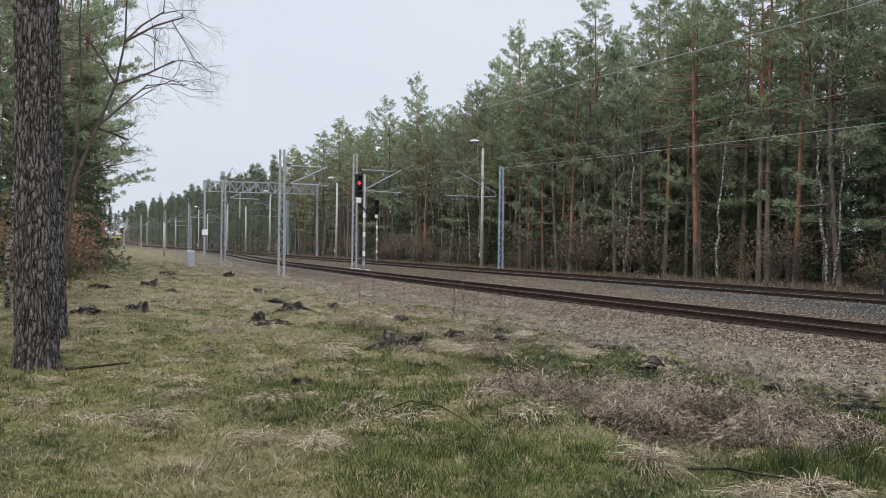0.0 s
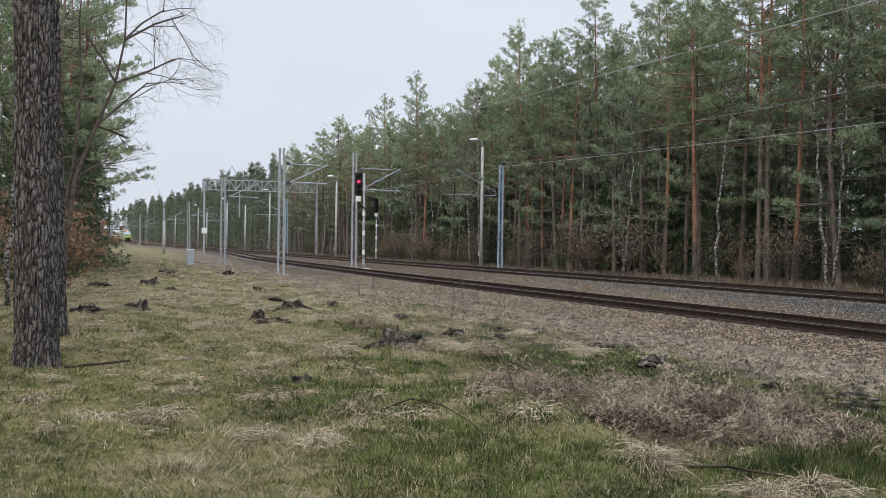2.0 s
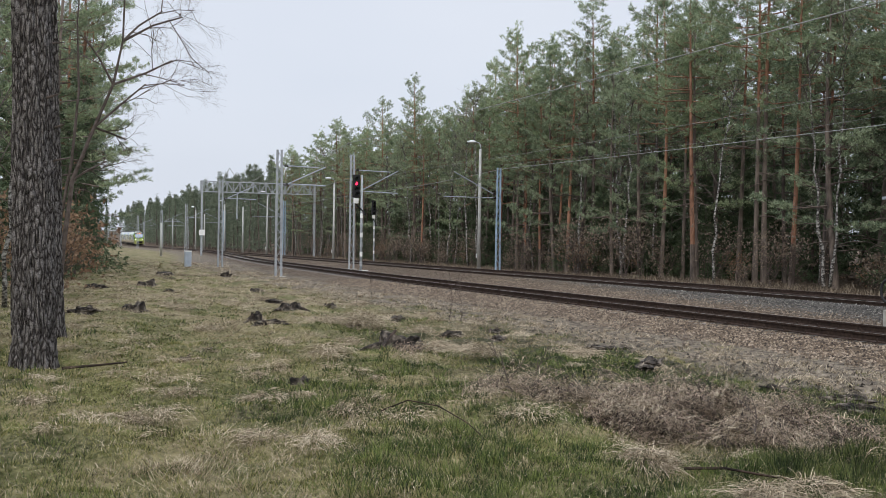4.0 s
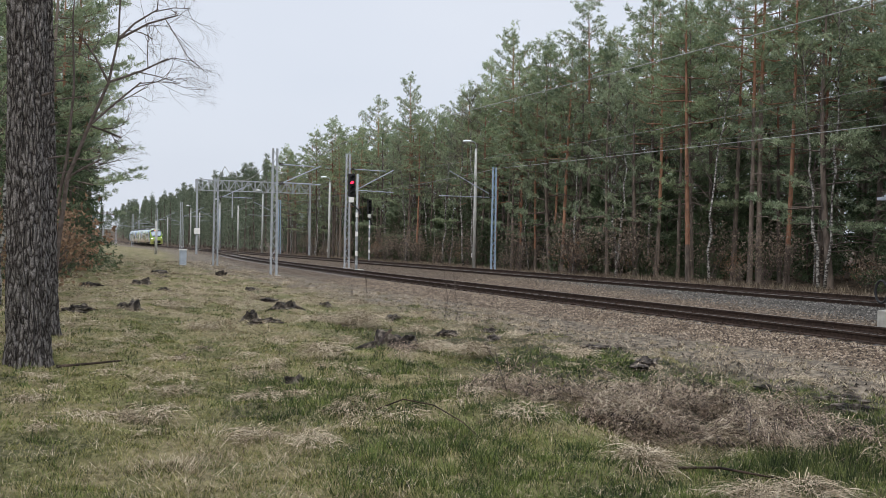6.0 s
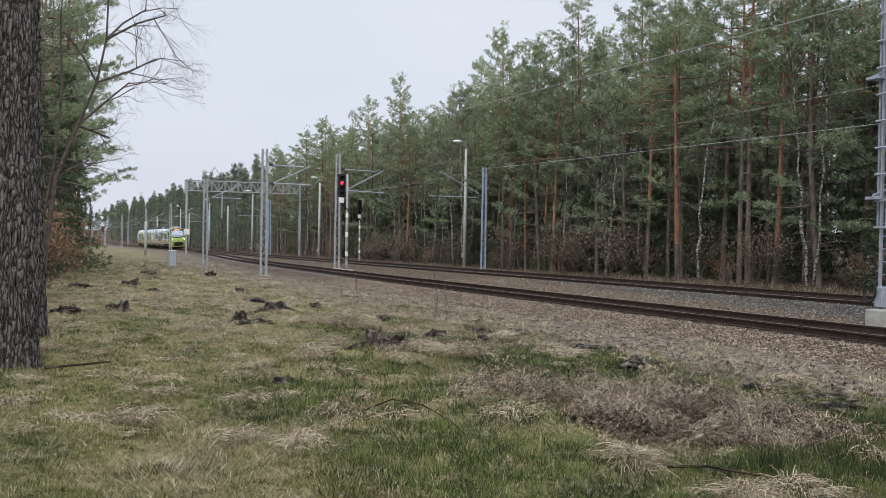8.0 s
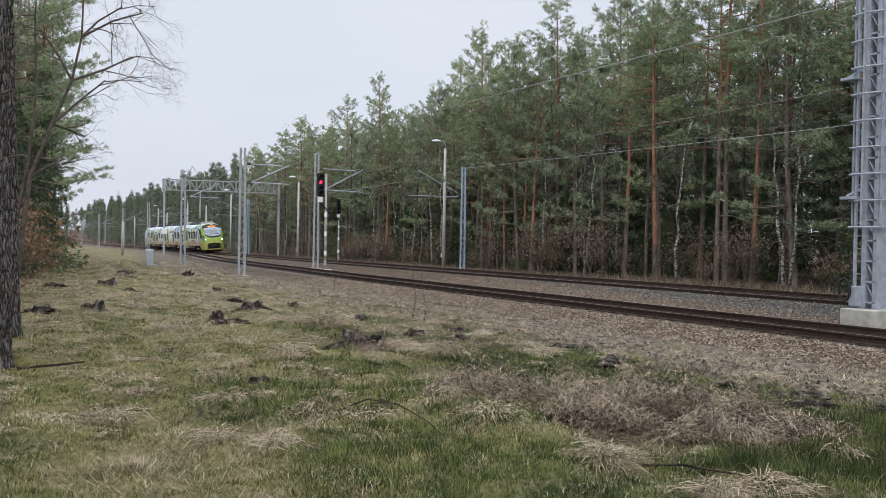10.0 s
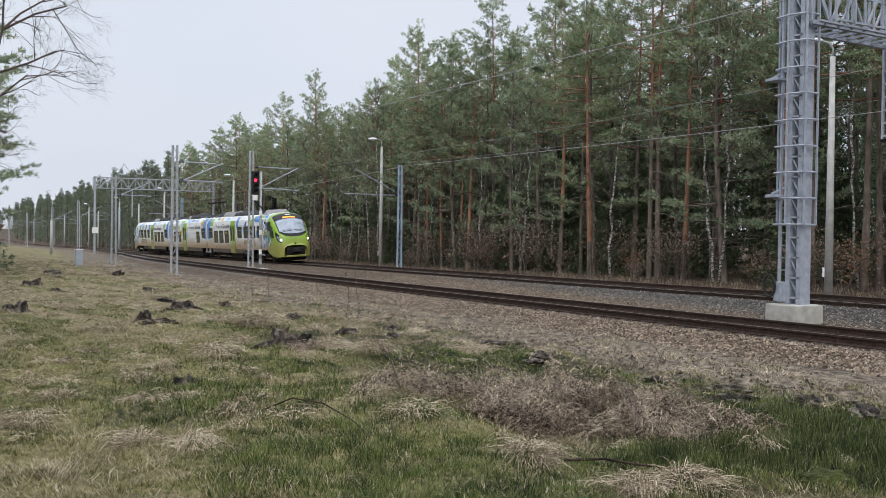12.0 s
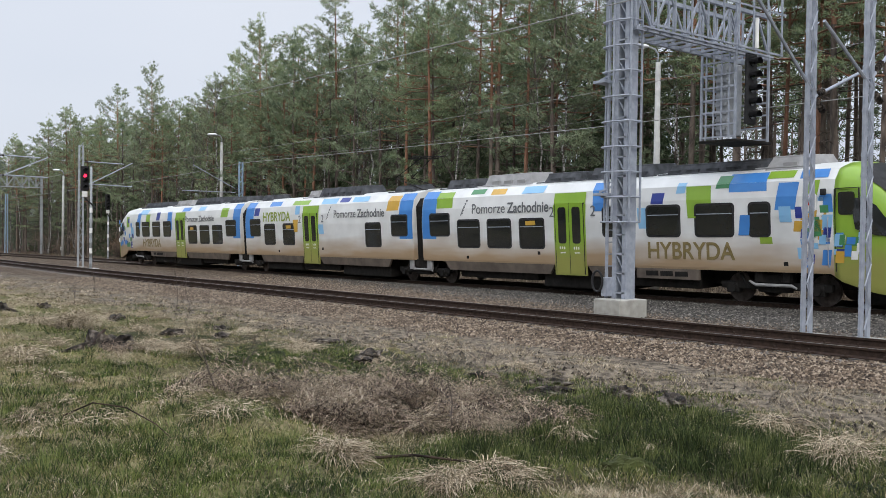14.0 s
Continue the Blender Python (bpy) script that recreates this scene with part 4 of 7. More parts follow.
def build_train():
    train = thing("train", Matrix(), "three-car white and lime green railcar with coloured squares and dust-brown flanks", "train")
    T = TRAIN_LENGTH

    def window(y0, y1, z0, z1, mirror, bar=True):
        if mirror:
            y0, y1 = T - y1, T - y0
        bm = bmesh.new()
        panel(bm, y0, y1, z0, z1, side_x((z0 + z1) / 2), 0.13, 0, 0.006)
        fr = part("window", bm, "black", train)
        bm = bmesh.new()
        panel(bm, y0 + 0.06, y1 - 0.06, z0 + 0.06, z1 - 0.06, side_x((z0 + z1) / 2), 0.1, 0, 0.012)
        part("pane", bm, "glass", fr)
        if bar:
            bm = bmesh.new()
            panel(bm, y0 + 0.07, y1 - 0.07, z1 - 0.32, z1 - 0.29, side_x((z0 + z1) / 2), 0.005, 0, 0.02)
            part("window_bar", bm, "steel", fr)

    def door(y0, y1):
        bm = bmesh.new()
        ym = (y0 + y1) / 2
        panel(bm, y0 - 0.09, y1 + 0.09, 0.6, 2.95, -1.405, 0.02, 0, 0.02)
        decal(bm, y0 - 0.09, y1 + 0.09, 2.95, 3.33, 0.022)
        d = part("door", bm, "green", train, "lime green double sliding door")
        for a, c in ((y0, ym - 0.012), (ym + 0.012, y1)):
            bm = bmesh.new()
            panel(bm, a, c, 0.64, 3.0, -1.405, 0.03, 0, 0.034)
            part("door_leaf", bm, "green", d)
            bm = bmesh.new()
            panel(bm, a + 0.13, c - 0.13, 1.66, 2.87, -1.405, 0.1, 0, 0.042)
            part("door_pane", bm, "glass", d)
            bm = bmesh.new()
            for k in range(3):
                panel(bm, a + 0.2 + 0.1 * k, a + 0.26 + 0.1 * k, 1.46, 1.56, -1.405, 0.01, 0, 0.038)
            panel(bm, a + 0.18, c - 0.2, 1.33, 1.37, -1.405, 0.005, 0, 0.038)
            part("door_notice", bm, "white", d, "small pale notice bars")
        bm = bmesh.new()
        for y in (y0 - 0.015, ym, y1 + 0.015):
            panel(bm, y - 0.012, y + 0.012, 0.64, 3.0, -1.405, 0.004, 0, 0.036)
        part("door_seal", bm, "black", d, "black rubber door seal")

    # shells
    nose_y = [0.95, 0.98, 1.03, 1.1, 1.2, 1.3, 1.4, 1.5, 1.7, 1.9, 2.05, 2.2, 2.33, 2.46, 2.7, 2.9, 3.1, 3.3, 3.4, 3.6]
    for mirror in (None, T):
        yy = (lambda v: T - v) if mirror else (lambda v: v)
        green_to = 1.7 if mirror else 3.3
        bm = bmesh.new()
        loft(bm, [v for v in nose_y if v <= green_to], mirror, cap=True)
        part("cab_front", bm, "green", train, "lime green rounded cab front", smooth=True)
        bm = bmesh.new()
        loft(bm, [v for v in nose_y if v >= green_to] + [8, 14, 20.9], mirror, cap=True)
        part("car_body", bm, "body", train)
        # dark front glazing, deepest in the middle
        bm = bmesh.new()
        nose_skin(bm, lambda q: 1.1 + 0.95 * abs(q) ** 3, lambda q: 2.78 - 0.2 * q * q, 0.69, 0.03, mirror, 24, 20)
        part("windscreen_surround", bm, "black", train, smooth=True)
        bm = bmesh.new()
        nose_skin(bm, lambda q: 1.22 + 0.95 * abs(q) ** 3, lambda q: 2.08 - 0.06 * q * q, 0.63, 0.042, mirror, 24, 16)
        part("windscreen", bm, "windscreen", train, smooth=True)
        bm = bmesh.new()
        nose_skin(bm, lambda q: 2.15, lambda q: 2.25, 0.27, 0.046, mirror, 8, 3)
        part("destination_display", bm, "led", train, "lit orange destination display")
        bm = bmesh.new()
        nose_skin(bm, lambda q: 2.43, lambda q: 2.52, 0.1, 0.046, mirror, 3, 2)
        part("line_number_display", bm, "white", train)
        bm = bmesh.new()
        for sx in (-1, 1):
            nose_skin(bm, lambda q: 1.33 + 0.1 * abs(q + 0.3 * sx), lambda q: 1.35 + 0.1 * abs(q + 0.3 * sx), 0.45, 0.055, mirror, 10, 1)
        part("wiper", bm, "black", train)
        for side in (0, 1):
            bm = bmesh.new()
            nose_side(bm, [(1.06, 1.5), (1.02, 1.66), (1.2, 1.95), (1.48, 2.2), (1.78, 2.36), (1.62, 2.0), (1.3, 1.62)], side, 0.022, mirror)
            hl = part("headlight", bm, "black", train, "swept dark headlight housing")
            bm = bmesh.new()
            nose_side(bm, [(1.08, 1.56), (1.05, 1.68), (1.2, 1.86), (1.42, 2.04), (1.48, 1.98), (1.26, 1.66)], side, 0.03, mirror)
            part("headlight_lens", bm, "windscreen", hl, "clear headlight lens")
            if not mirror:
                bm = bmesh.new()
                c = section_at(1.13)[:9]
                x = float(np.interp(1.72, [p[1] for p in c], [p[0] for p in c])) - 0.02
                bmesh.ops.create_icosphere(bm, subdivisions=2, radius=0.055, matrix=Matrix.Translation((x if side == 0 else -x, 1.12, 1.72)))
                part("headlight_bulb", bm, "headlight", hl)
            bm = bmesh.new()
            nose_side(bm, [(2.73, 2.86), (2.5, 2.84), (2.2, 2.66), (1.9, 2.28), (1.8, 1.9), (2.2, 1.93), (2.7, 2.08), (2.76, 2.4)], side, 0.034, mirror)
            part("cab_side_window", bm, "glass", train)
        # dark mouth with the coupler: a solid block, the hollow's shade in its colour
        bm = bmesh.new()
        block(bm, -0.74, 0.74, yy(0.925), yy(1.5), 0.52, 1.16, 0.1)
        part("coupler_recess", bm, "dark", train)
        bm = bmesh.new()
        block(bm, -0.3, 0.3, yy(0.62), yy(1.0), 0.78, 1.08, 0.06)
        beam(bm, (0, yy(0.55), 0.94), (0, yy(0.72), 0.94), 0.5, 0.26)
        part("coupler", bm, "black", train)
        bm = bmesh.new()
        block(bm, -0.8, 0.8, yy(0.9), yy(1.3), 0.4, 0.56, 0.06)
        part("bumper_lip", bm, "green", train)
        bm = bmesh.new()
        block(bm, -0.95, 0.95, yy(1.4), yy(2.7), 0.14, 0.6, 0.08)
        part("rail_guard", bm, "dark", train)
        bm = bmesh.new()
        bmesh.ops.create_cone(bm, cap_ends=True, segments=16, radius1=0.09, radius2=0.07, depth=0.08, matrix=Matrix.Translation((0, yy(0.99), 1.42)) @ pose(0, 0, 0, 90, 0, 0))
        part("nose_emblem", bm, "black", train)
    bm = bmesh.new()
    loft(bm, [21.55, 26, 31, 36.75], None, cap=True)
    part("car_body", bm, "body", train)
    for y0, y1 in ((20.9, 21.55), (36.75, 37.4)):
        bm = bmesh.new()
        rings = []
        for k in range(13):
            y, g = y0 + (y1 - y0) * k / 12, (1.24 if k % 2 else 1.16)
            rings.append([bm.verts.new((x * g, y, z)) for x, z in ((-1, 0.8), (-1, 3.1), (-0.8, 3.42), (0.8, 3.42), (1, 3.1), (1, 0.8))])
        for u, v in zip(rings, rings[1:]):
            for k in range(6):
                bm.faces.new((u[k], u[(k + 1) % 6], v[(k + 1) % 6], v[k]))
        part("gangway_bellows", bm, "dark", train, "dark rubber gangway bellows")
    # grey skirt panels between the bogies, ends cut aslant
    for y0, y1 in ((9.9, 11.9), (13.45, 19.5), (23.2, 29.1), (30.6, 35.1), (38.9, T - 13.45), (T - 11.9, T - 7.5)):
        bm = bmesh.new()
        outer = [(y0 + 0.25, 0.6), (y1 - 0.25, 0.6), (y1, 0.94), (y0, 0.94)]
        a = [bm.verts.new((-1.412 + 0.04 * (z < 0.7), y, z)) for y, z in outer]
        c = [bm.verts.new((-1.30, y, z)) for y, z in outer]
        bm.faces.new(a)
        for k in range(4):
            bm.faces.new((a[k], a[(k + 1) % 4], c[(k + 1) % 4], c[k]))
        part("skirt", bm, "skirt", train, "grey dusty skirt panel")
    for y0, y1 in ((7.5, 9.85), (T - 10.0, T - 7.6)):
        bm = bmesh.new()
        panel(bm, y0, y1, 0.62, 0.93, -1.37, 0.02, 0, 0.03)
        box = part("vent_box", bm, "skirt", train, "dusty vent box below the floor")
        for k in range(3):
            bm = bmesh.new()
            panel(bm, y0 + 0.4 + 0.55 * k, y0 + 0.88 + 0.55 * k, 0.7, 0.86, -1.37, 0.01, 0, 0.036)
            part("grille", bm, "dark", box)
    # doors and windows
    for mirror in (False, True):
        a, c = (12.02, 13.3) if not mirror else (T - 13.3, T - 12.02)
        door(a, c)
        for y0, y1, z0, z1 in ((19.1, 20.4, 1.89, 2.8), (17.3, 18.65, 1.46, 2.54), (15.55, 16.9, 1.46, 2.54), (13.85, 15.15, 1.46, 2.54), (9.95, 11.2, 1.87, 2.84), (8.1, 9.4, 1.87, 2.84), (6.25, 7.6, 1.87, 2.84), (5.1, 5.8, 1.87, 2.84)):
            window(y0, y1, z0, z1, mirror)
    door(29.2, 30.5)
    for y0, y1, z0, z1 in ((21.9, 23.1, 1.89, 2.8), (23.85, 25.1, 1.43, 2.5), (31.4, 32.6, 1.46, 2.54), (33.4, 34.6, 1.46, 2.54), (35.0, 36.2, 1.89, 2.8)):
        window(y0, y1, z0, z1, False)
    # blue bands beside the bellows
    for y0, y1 in ((19.98, 20.88), (21.57, 22.5), (35.8, 36.73), (37.42, 38.3)):
        bm = bmesh.new()
        decal(bm, y0, y1, 1.79, 3.64)
        part("blue_band", bm, "blue", train)
    # coloured squares of the livery
    squares = [(8.76, 0.47, 2.86, 0.33, "navy"), (9.32, 0.36, 2.13, 0.63, "blue_light"), (7.98, 0.32, 3.15, 0.3, "blue_light"), (6.97, 0.86, 2.42, 0.92, "green"), (6.46, 0.45, 3.24, 0.34, "green_dark"), (5.25, 1.2, 3.12, 0.5, "blue"), (4.38, 0.6, 2.6, 0.72, "blue"),
               (4.46, 0.36, 2.27, 0.42, "blue_light"), (5.78, 0.34, 1.92, 0.56, "blue"), (4.15, 0.2, 2.37, 0.3, "navy"), (4.15, 0.28, 2.02, 0.28, "yellow"), (5.05, 0.38, 1.69, 0.19, "green"), (4.5, 0.8, 3.44, 0.19, "green"), (3.5, 0.8, 3.4, 0.22, "blue"), (3.75, 0.3, 2.95, 0.4, "green"),
               (3.3, 0.33, 2.52, 0.46, "blue"), (3.41, 0.22, 1.7, 0.4, "blue"), (3.06, 0.2, 1.64, 0.35, "blue"), (3.03, 0.24, 1.22, 0.3, "yellow"), (3.62, 0.24, 1.9, 0.5, "green_dark"), (3.4, 0.24, 1.15, 0.4, "blue"), (3.78, 0.3, 2.1, 0.5, "white"), (3.35, 0.3, 2.1, 0.35, "blue_light"),
               (10.98, 0.6, 2.7, 0.9, "blue"), (14.0, 1.1, 3.38, 0.24, "blue_light"), (16.0, 0.8, 3.4, 0.2, "yellow"), (17.2, 0.8, 3.45, 0.18, "green_dark"), (18.95, 1.0, 2.98, 0.6, "green"), (22.6, 0.85, 2.97, 0.6, "yellow"), (25.0, 1.3, 3.4, 0.22, "blue_light"), (26.6, 0.8, 3.42, 0.2, "navy"), (27.6, 1.4, 3.38, 0.24, "blue_light"), (30.2, 1.6, 3.4, 0.2, "green"),
               (28.6, 0.45, 2.0, 0.45, "blue_light"), (31.1, 0.5, 2.1, 0.6, "yellow"), (33.0, 1.2, 3.4, 0.22, "blue"), (35.2, 0.55, 2.95, 0.4, "navy"), (30.9, 0.45, 2.95, 0.4, "blue_light"),
               (39.0, 0.9, 2.95, 0.5, "green"), (42.2, 0.9, 3.38, 0.22, "blue_light"), (44.4, 1.2, 3.38, 0.22, "blue"), (46.9, 0.7, 2.3, 1.1, "blue"), (49.0, 0.6, 2.9, 0.5, "navy"), (50.6, 0.7, 2.5, 0.8, "green"), (52.4, 0.6, 2.4, 1.0, "blue"), (53.6, 0.5, 1.9, 0.6, "blue_light"), (51.2, 1.4, 3.3, 0.3, "blue_light"), (54.4, 0.5, 2.5, 0.7, "green")]
    for y, z in ((14.3, 2.28), (31.75, 2.28), (T - 14.7, 2.28)):
        bm = bmesh.new()
        panel(bm, y, y + 0.5, z, z + 0.16, -1.42, 0.01, 0, 0.016)
        part("window_notice", bm, "yellow", train, "orange notice in the window")
    r = random.Random(3)
    for k in range(44):
        y = 3.34 + 0.75 * r.random() if k < 32 else 2.4 + 0.75 * r.random()
        squares.append((y, 0.14 + 0.1 * r.random(), 1.0 + (1.85 if y > 3.2 else 0.75) * r.random(), 0.14 + 0.18 * r.random(), r.choice(["blue", "blue_light", "white", "green_dark", "yellow", "navy", "white", "blue", "blue_light"])))
    for k in range(30):
        squares.append((T - 1.9 - 2.9 * r.random(), 0.28, 1.1 + 1.8 * r.random(), 0.28, r.choice(["blue", "blue_light", "white", "green_dark", "navy"])))
    for i, (y, wdt, z, hgt, colour) in enumerate(squares):
        bm = bmesh.new()
        off = 0.004 + 0.0012 * (i % 5)
        if y < 3.3:
            nose_side(bm, [(y + wdt, z), (y, z), (y - 0.1 * hgt, z + hgt), (y + wdt - 0.1 * hgt, z + hgt)], 0, off + 0.004)
        else:
            decal(bm, y, y + wdt, z, z + hgt, off, 0.12 * (1 if i % 2 else -1))
        part("livery_square", bm, colour, train)
    # writing
    for y, z, s in ((17.78, 2.74, 0.52), (27.73, 2.74, 0.5), (T - 13.4, 2.76, 0.48)):
        lettering("lettering", "Pomorze", y, z, s, "letter_grey", train, 1.85)
        lettering("lettering", "Zachodnie", y - 2.02, z, s, "letter_grey", train, 2.12, 0.009)
        bm = bmesh.new()
        for q in range(5):
            f = q / 4
            decal(bm, y + 0.62 - 0.3 * f, y + 0.68 - 0.3 * f, z - 0.06 + 0.5 * f, z + 0.02 + 0.5 * f, 0.005, -0.6)
            decal(bm, y + 0.5 - 0.22 * f, y + 0.58 - 0.22 * f, z + 0.46 * f, z + 0.06 + 0.46 * f, 0.006, 0.6)
        part("feather_emblem", bm, "letter_grey", train)
    for y, z, s, w, mat in ((9.38, 1.24, 0.7, 3.1, "letter"), (34.75, 2.66, 0.66, 2.9, "letter_green"), (T - 6.3, 1.24, 0.7, 3.1, "letter")):
        lettering("lettering", "HYBRYDA", y, z, s, mat, train, w, 0.012)
    for y in (13.62, 11.72, 31.0, 28.85):
        lettering("lettering", "2", y, 2.55, 0.5, "letter_grey", train)
    # emblem shield by the cab
    bm = bmesh.new()
    panel(bm, 3.78, 4.1, 2.55, 3.0, -1.41, 0.04, 0, 0.02)
    sh = part("shield", bm, "white", train)
    bm = bmesh.new()
    for y, z, w, h in ((3.92, 2.86, 0.06, 0.08), (3.88, 2.7, 0.12, 0.16), (3.83, 2.64, 0.05, 0.14), (4.0, 2.66, 0.05, 0.18), (3.9, 2.6, 0.04, 0.1)):
        panel(bm, y, y + w, z, z + h, -1.41, 0.015, 0, 0.026)
    part("shield_figure", bm, "red", sh, "red heraldic figure as plain strokes")
    # cab door with its window and grab rails
    bm = bmesh.new()
    panel(bm, 2.74, 3.16, 2.44, 3.02, -1.40, 0.08, 0, 0.026)
    part("cab_door_window", bm, "glass", train)
    bm = bmesh.new()
    for y in (2.6, 3.24):
        panel(bm, y, y + 0.025, 1.0, 3.1, -1.40, 0.005, 0, 0.026)
    panel(bm, 2.6, 3.265, 3.1, 3.125, -1.37, 0.005, 0, 0.02)
    part("cab_door_seam", bm, "black", train)
    for y in (3.42, 2.5):
        bm = bmesh.new()
        tube(bm, [(-1.45, y, 1.1), (-1.49, y, 1.2), (-1.49, y, 2.3), (-1.45, y, 2.4)], [0.018] * 4, 6)
        part("grab_rail", bm, "steel", train)
    bm = bmesh.new()
    block(bm, -1.52, -1.42, 3.46, 3.6, 2.95, 3.12, 0.03)
    part("side_camera", bm, "black", train)
    # small hatches and marks low on the flank
    for y, z in ((14.1, 1.26), (28.7, 1.26), (10.6, 1.2), (18.0, 1.05), (4.6, 1.1), (33.0, 1.1)):
        bm = bmesh.new()
        panel(bm, y, y + 0.14, z, z + 0.12, -1.42, 0.01, 0, 0.008)
        part("flank_hatch", bm, "dark", train)
    # roof equipment
    for y0, y1, h, wd, mat in ((4.3, 5.6, 0.34, 1.15, "roofbox_pale"), (5.6, 9.2, 0.3, 0.85, "roofbox"), (9.6, 12.4, 0.42, 0.95, "roofbox"), (12.8, 14.6, 0.34, 0.9, "roofbox"), (15.2, 17.8, 0.45, 0.95, "roofbox_pale"), (18.3, 20.3, 0.36, 0.8, "roofbox"),
                               (22.4, 24.0, 0.28, 0.8, "roofbox"), (26.2, 30.2, 0.45, 0.9, "roofbox"), (30.4, 31.4, 0.36, 0.8, "roofbox_pale"), (35.0, 36.4, 0.3, 0.8, "roofbox"),
                               (38.0, 40.4, 0.34, 0.8, "roofbox"), (41.2, 45.0, 0.42, 0.9, "roofbox"), (45.6, 48.0, 0.36, 0.85, "roofbox_pale"), (49.5, 53.5, 0.35, 0.8, "roofbox")):
        bm = bmesh.new()
        h = h * 0.8
        wd = wd * 0.8
        block(bm, -wd, wd, y0, y1, 3.6, 3.78 + h, 0.05)
        for v in bm.verts:
            if v.co.z > 3.75:
                v.co.x *= 0.72
                v.co.y += 0.12 * (1 if v.co.y < (y0 + y1) / 2 else -1)
        for q in range(int((y1 - y0) / 0.7)):
            block(bm, -wd * 0.96, -wd * 0.8, y0 + 0.3 + q * 0.7, y0 + 0.72 + q * 0.7, 3.66, 3.74 + h * 0.45)
        tube(bm, [(-wd - 0.08, y0 - 0.2, 3.74), (-wd - 0.08, y1 + 0.2, 3.74)], [0.025] * 2, 6)
        part("roof_equipment", bm, mat, train)
    bm = bmesh.new()
    for x in (-0.55, 0.55):
        tube(bm, [(x, 21.8, 3.75), (x * 0.8, 24.0, 4.35), (x * 0.5, 22.2, 5.15)], [0.03] * 3, 6)
        tube(bm, [(x, 23.6, 3.75), (x, 21.6, 3.75)], [0.04] * 2, 6)
    tube(bm, [(-0.85, 22.2, 5.15), (0.85, 22.2, 5.15)], [0.03] * 2, 6)
    tube(bm, [(-0.8, 22.5, 5.1), (0.8, 22.5, 5.1)], [0.03] * 2, 6)
    part("pantograph", bm, "dark", train, "raised dark pantograph")
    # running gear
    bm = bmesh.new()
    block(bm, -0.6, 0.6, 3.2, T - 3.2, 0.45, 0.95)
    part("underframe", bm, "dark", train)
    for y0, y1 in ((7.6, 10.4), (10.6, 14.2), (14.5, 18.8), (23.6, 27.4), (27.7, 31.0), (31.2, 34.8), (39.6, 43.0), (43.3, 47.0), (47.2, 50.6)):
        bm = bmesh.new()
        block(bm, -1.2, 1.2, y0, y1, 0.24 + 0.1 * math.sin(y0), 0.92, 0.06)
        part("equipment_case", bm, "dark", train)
    for y in (5.2, 21.22, 37.08, T - 5.2):
        bm = bmesh.new()
        for x in (-1.12, 1.12):
            block(bm, x - 0.08, x + 0.08, y - 1.7, y + 1.7, 0.42, 0.62, 0.03)
            block(bm, x - 0.1, x + 0.1, y - 0.5, y + 0.5, 0.35, 0.85, 0.05)
            for q in (-1.3, 1.3):
                block(bm, x - 0.12, x + 0.12, y + q - 0.2, y + q + 0.2, 0.3, 0.6, 0.05)
        block(bm, -1.15, 1.15, y - 0.25, y + 0.25, 0.45, 0.6, 0.02)
        for x in (-1.2, 1.2):
            for q in (-0.42, 0.42):
                bmesh.ops.create_cone(bm, cap_ends=True, segments=14, radius1=0.2, radius2=0.17, depth=0.3, matrix=Matrix.Translation((x * 0.94, y + q, 0.8)))
            for q in (-1.3, 1.3):
                bmesh.ops.create_cone(bm, cap_ends=True, segments=12, radius1=0.13, radius2=0.13, depth=0.2, matrix=Matrix.Translation((x, y + q, 0.45)) @ pose(0, 0, 0, 0, 90, 0))
                tube(bm, [(x, y + q * 0.8, 0.85), (x, y + q * 0.6, 0.45)], [0.04, 0.04], 6)
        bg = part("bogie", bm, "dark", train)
        for x in (-1.3, 1.3):
            bm = bmesh.new()
            tube(bm, [(x, y - 0.75, 0.5), (x, y - 0.6, 0.56), (x, y + 0.5, 0.56), (x, y + 0.7, 0.66)], [0.03, 0.045, 0.045, 0.03], 8)
            part("damper", bm, "roofbox_pale", bg, "pale grey damper rod")
        for q in (-1.3, 1.3):
            for x in (-0.75, 0.75):
                bm = bmesh.new()
                bmesh.ops.create_cone(bm, cap_ends=True, segments=24, radius1=0.42, radius2=0.4, depth=0.13, matrix=Matrix.Translation((x, y + q, 0.42)) @ pose(0, 0, 0, 0, 90, 0))
                part("wheel", bm, "wheel", bg)
        for x in (-1.3, 1.3):
            if 10 < y < 50:
                for q in (-0.6, 0.6):
                    bm = bmesh.new()
                    block(bm, x - 0.06, x + 0.06, y + q - 0.15, y + q + 0.15, 0.55, 1.0, 0.03)
                    part("damper_bracket", bm, "roofbox_pale", bg)
    return train


train = build_train()
TRAIN_ROWS = [(0.0, 382.0), (1.5, 345.0), (3.0, 307.0), (5.5, 237.0), (6.5, 210.0), (8.0, 173.5), (10.5, 108.6), (11.5, 81.3), (12.5, 52.8), (13.0, 38.4), (13.5, 24.05), (14.0, 9.7)]


def motions():
    lean = math.degrees(math.atan2(CANT, 1.507))
    dip = -math.degrees(math.atan(SLOPE))
    walk(train, [(t, pose(MAIN, y, level(y) - 0.06 + CANT / 2, dip if y < 250 else 0.0, -lean, 0)) for t, y in TRAIN_ROWS])


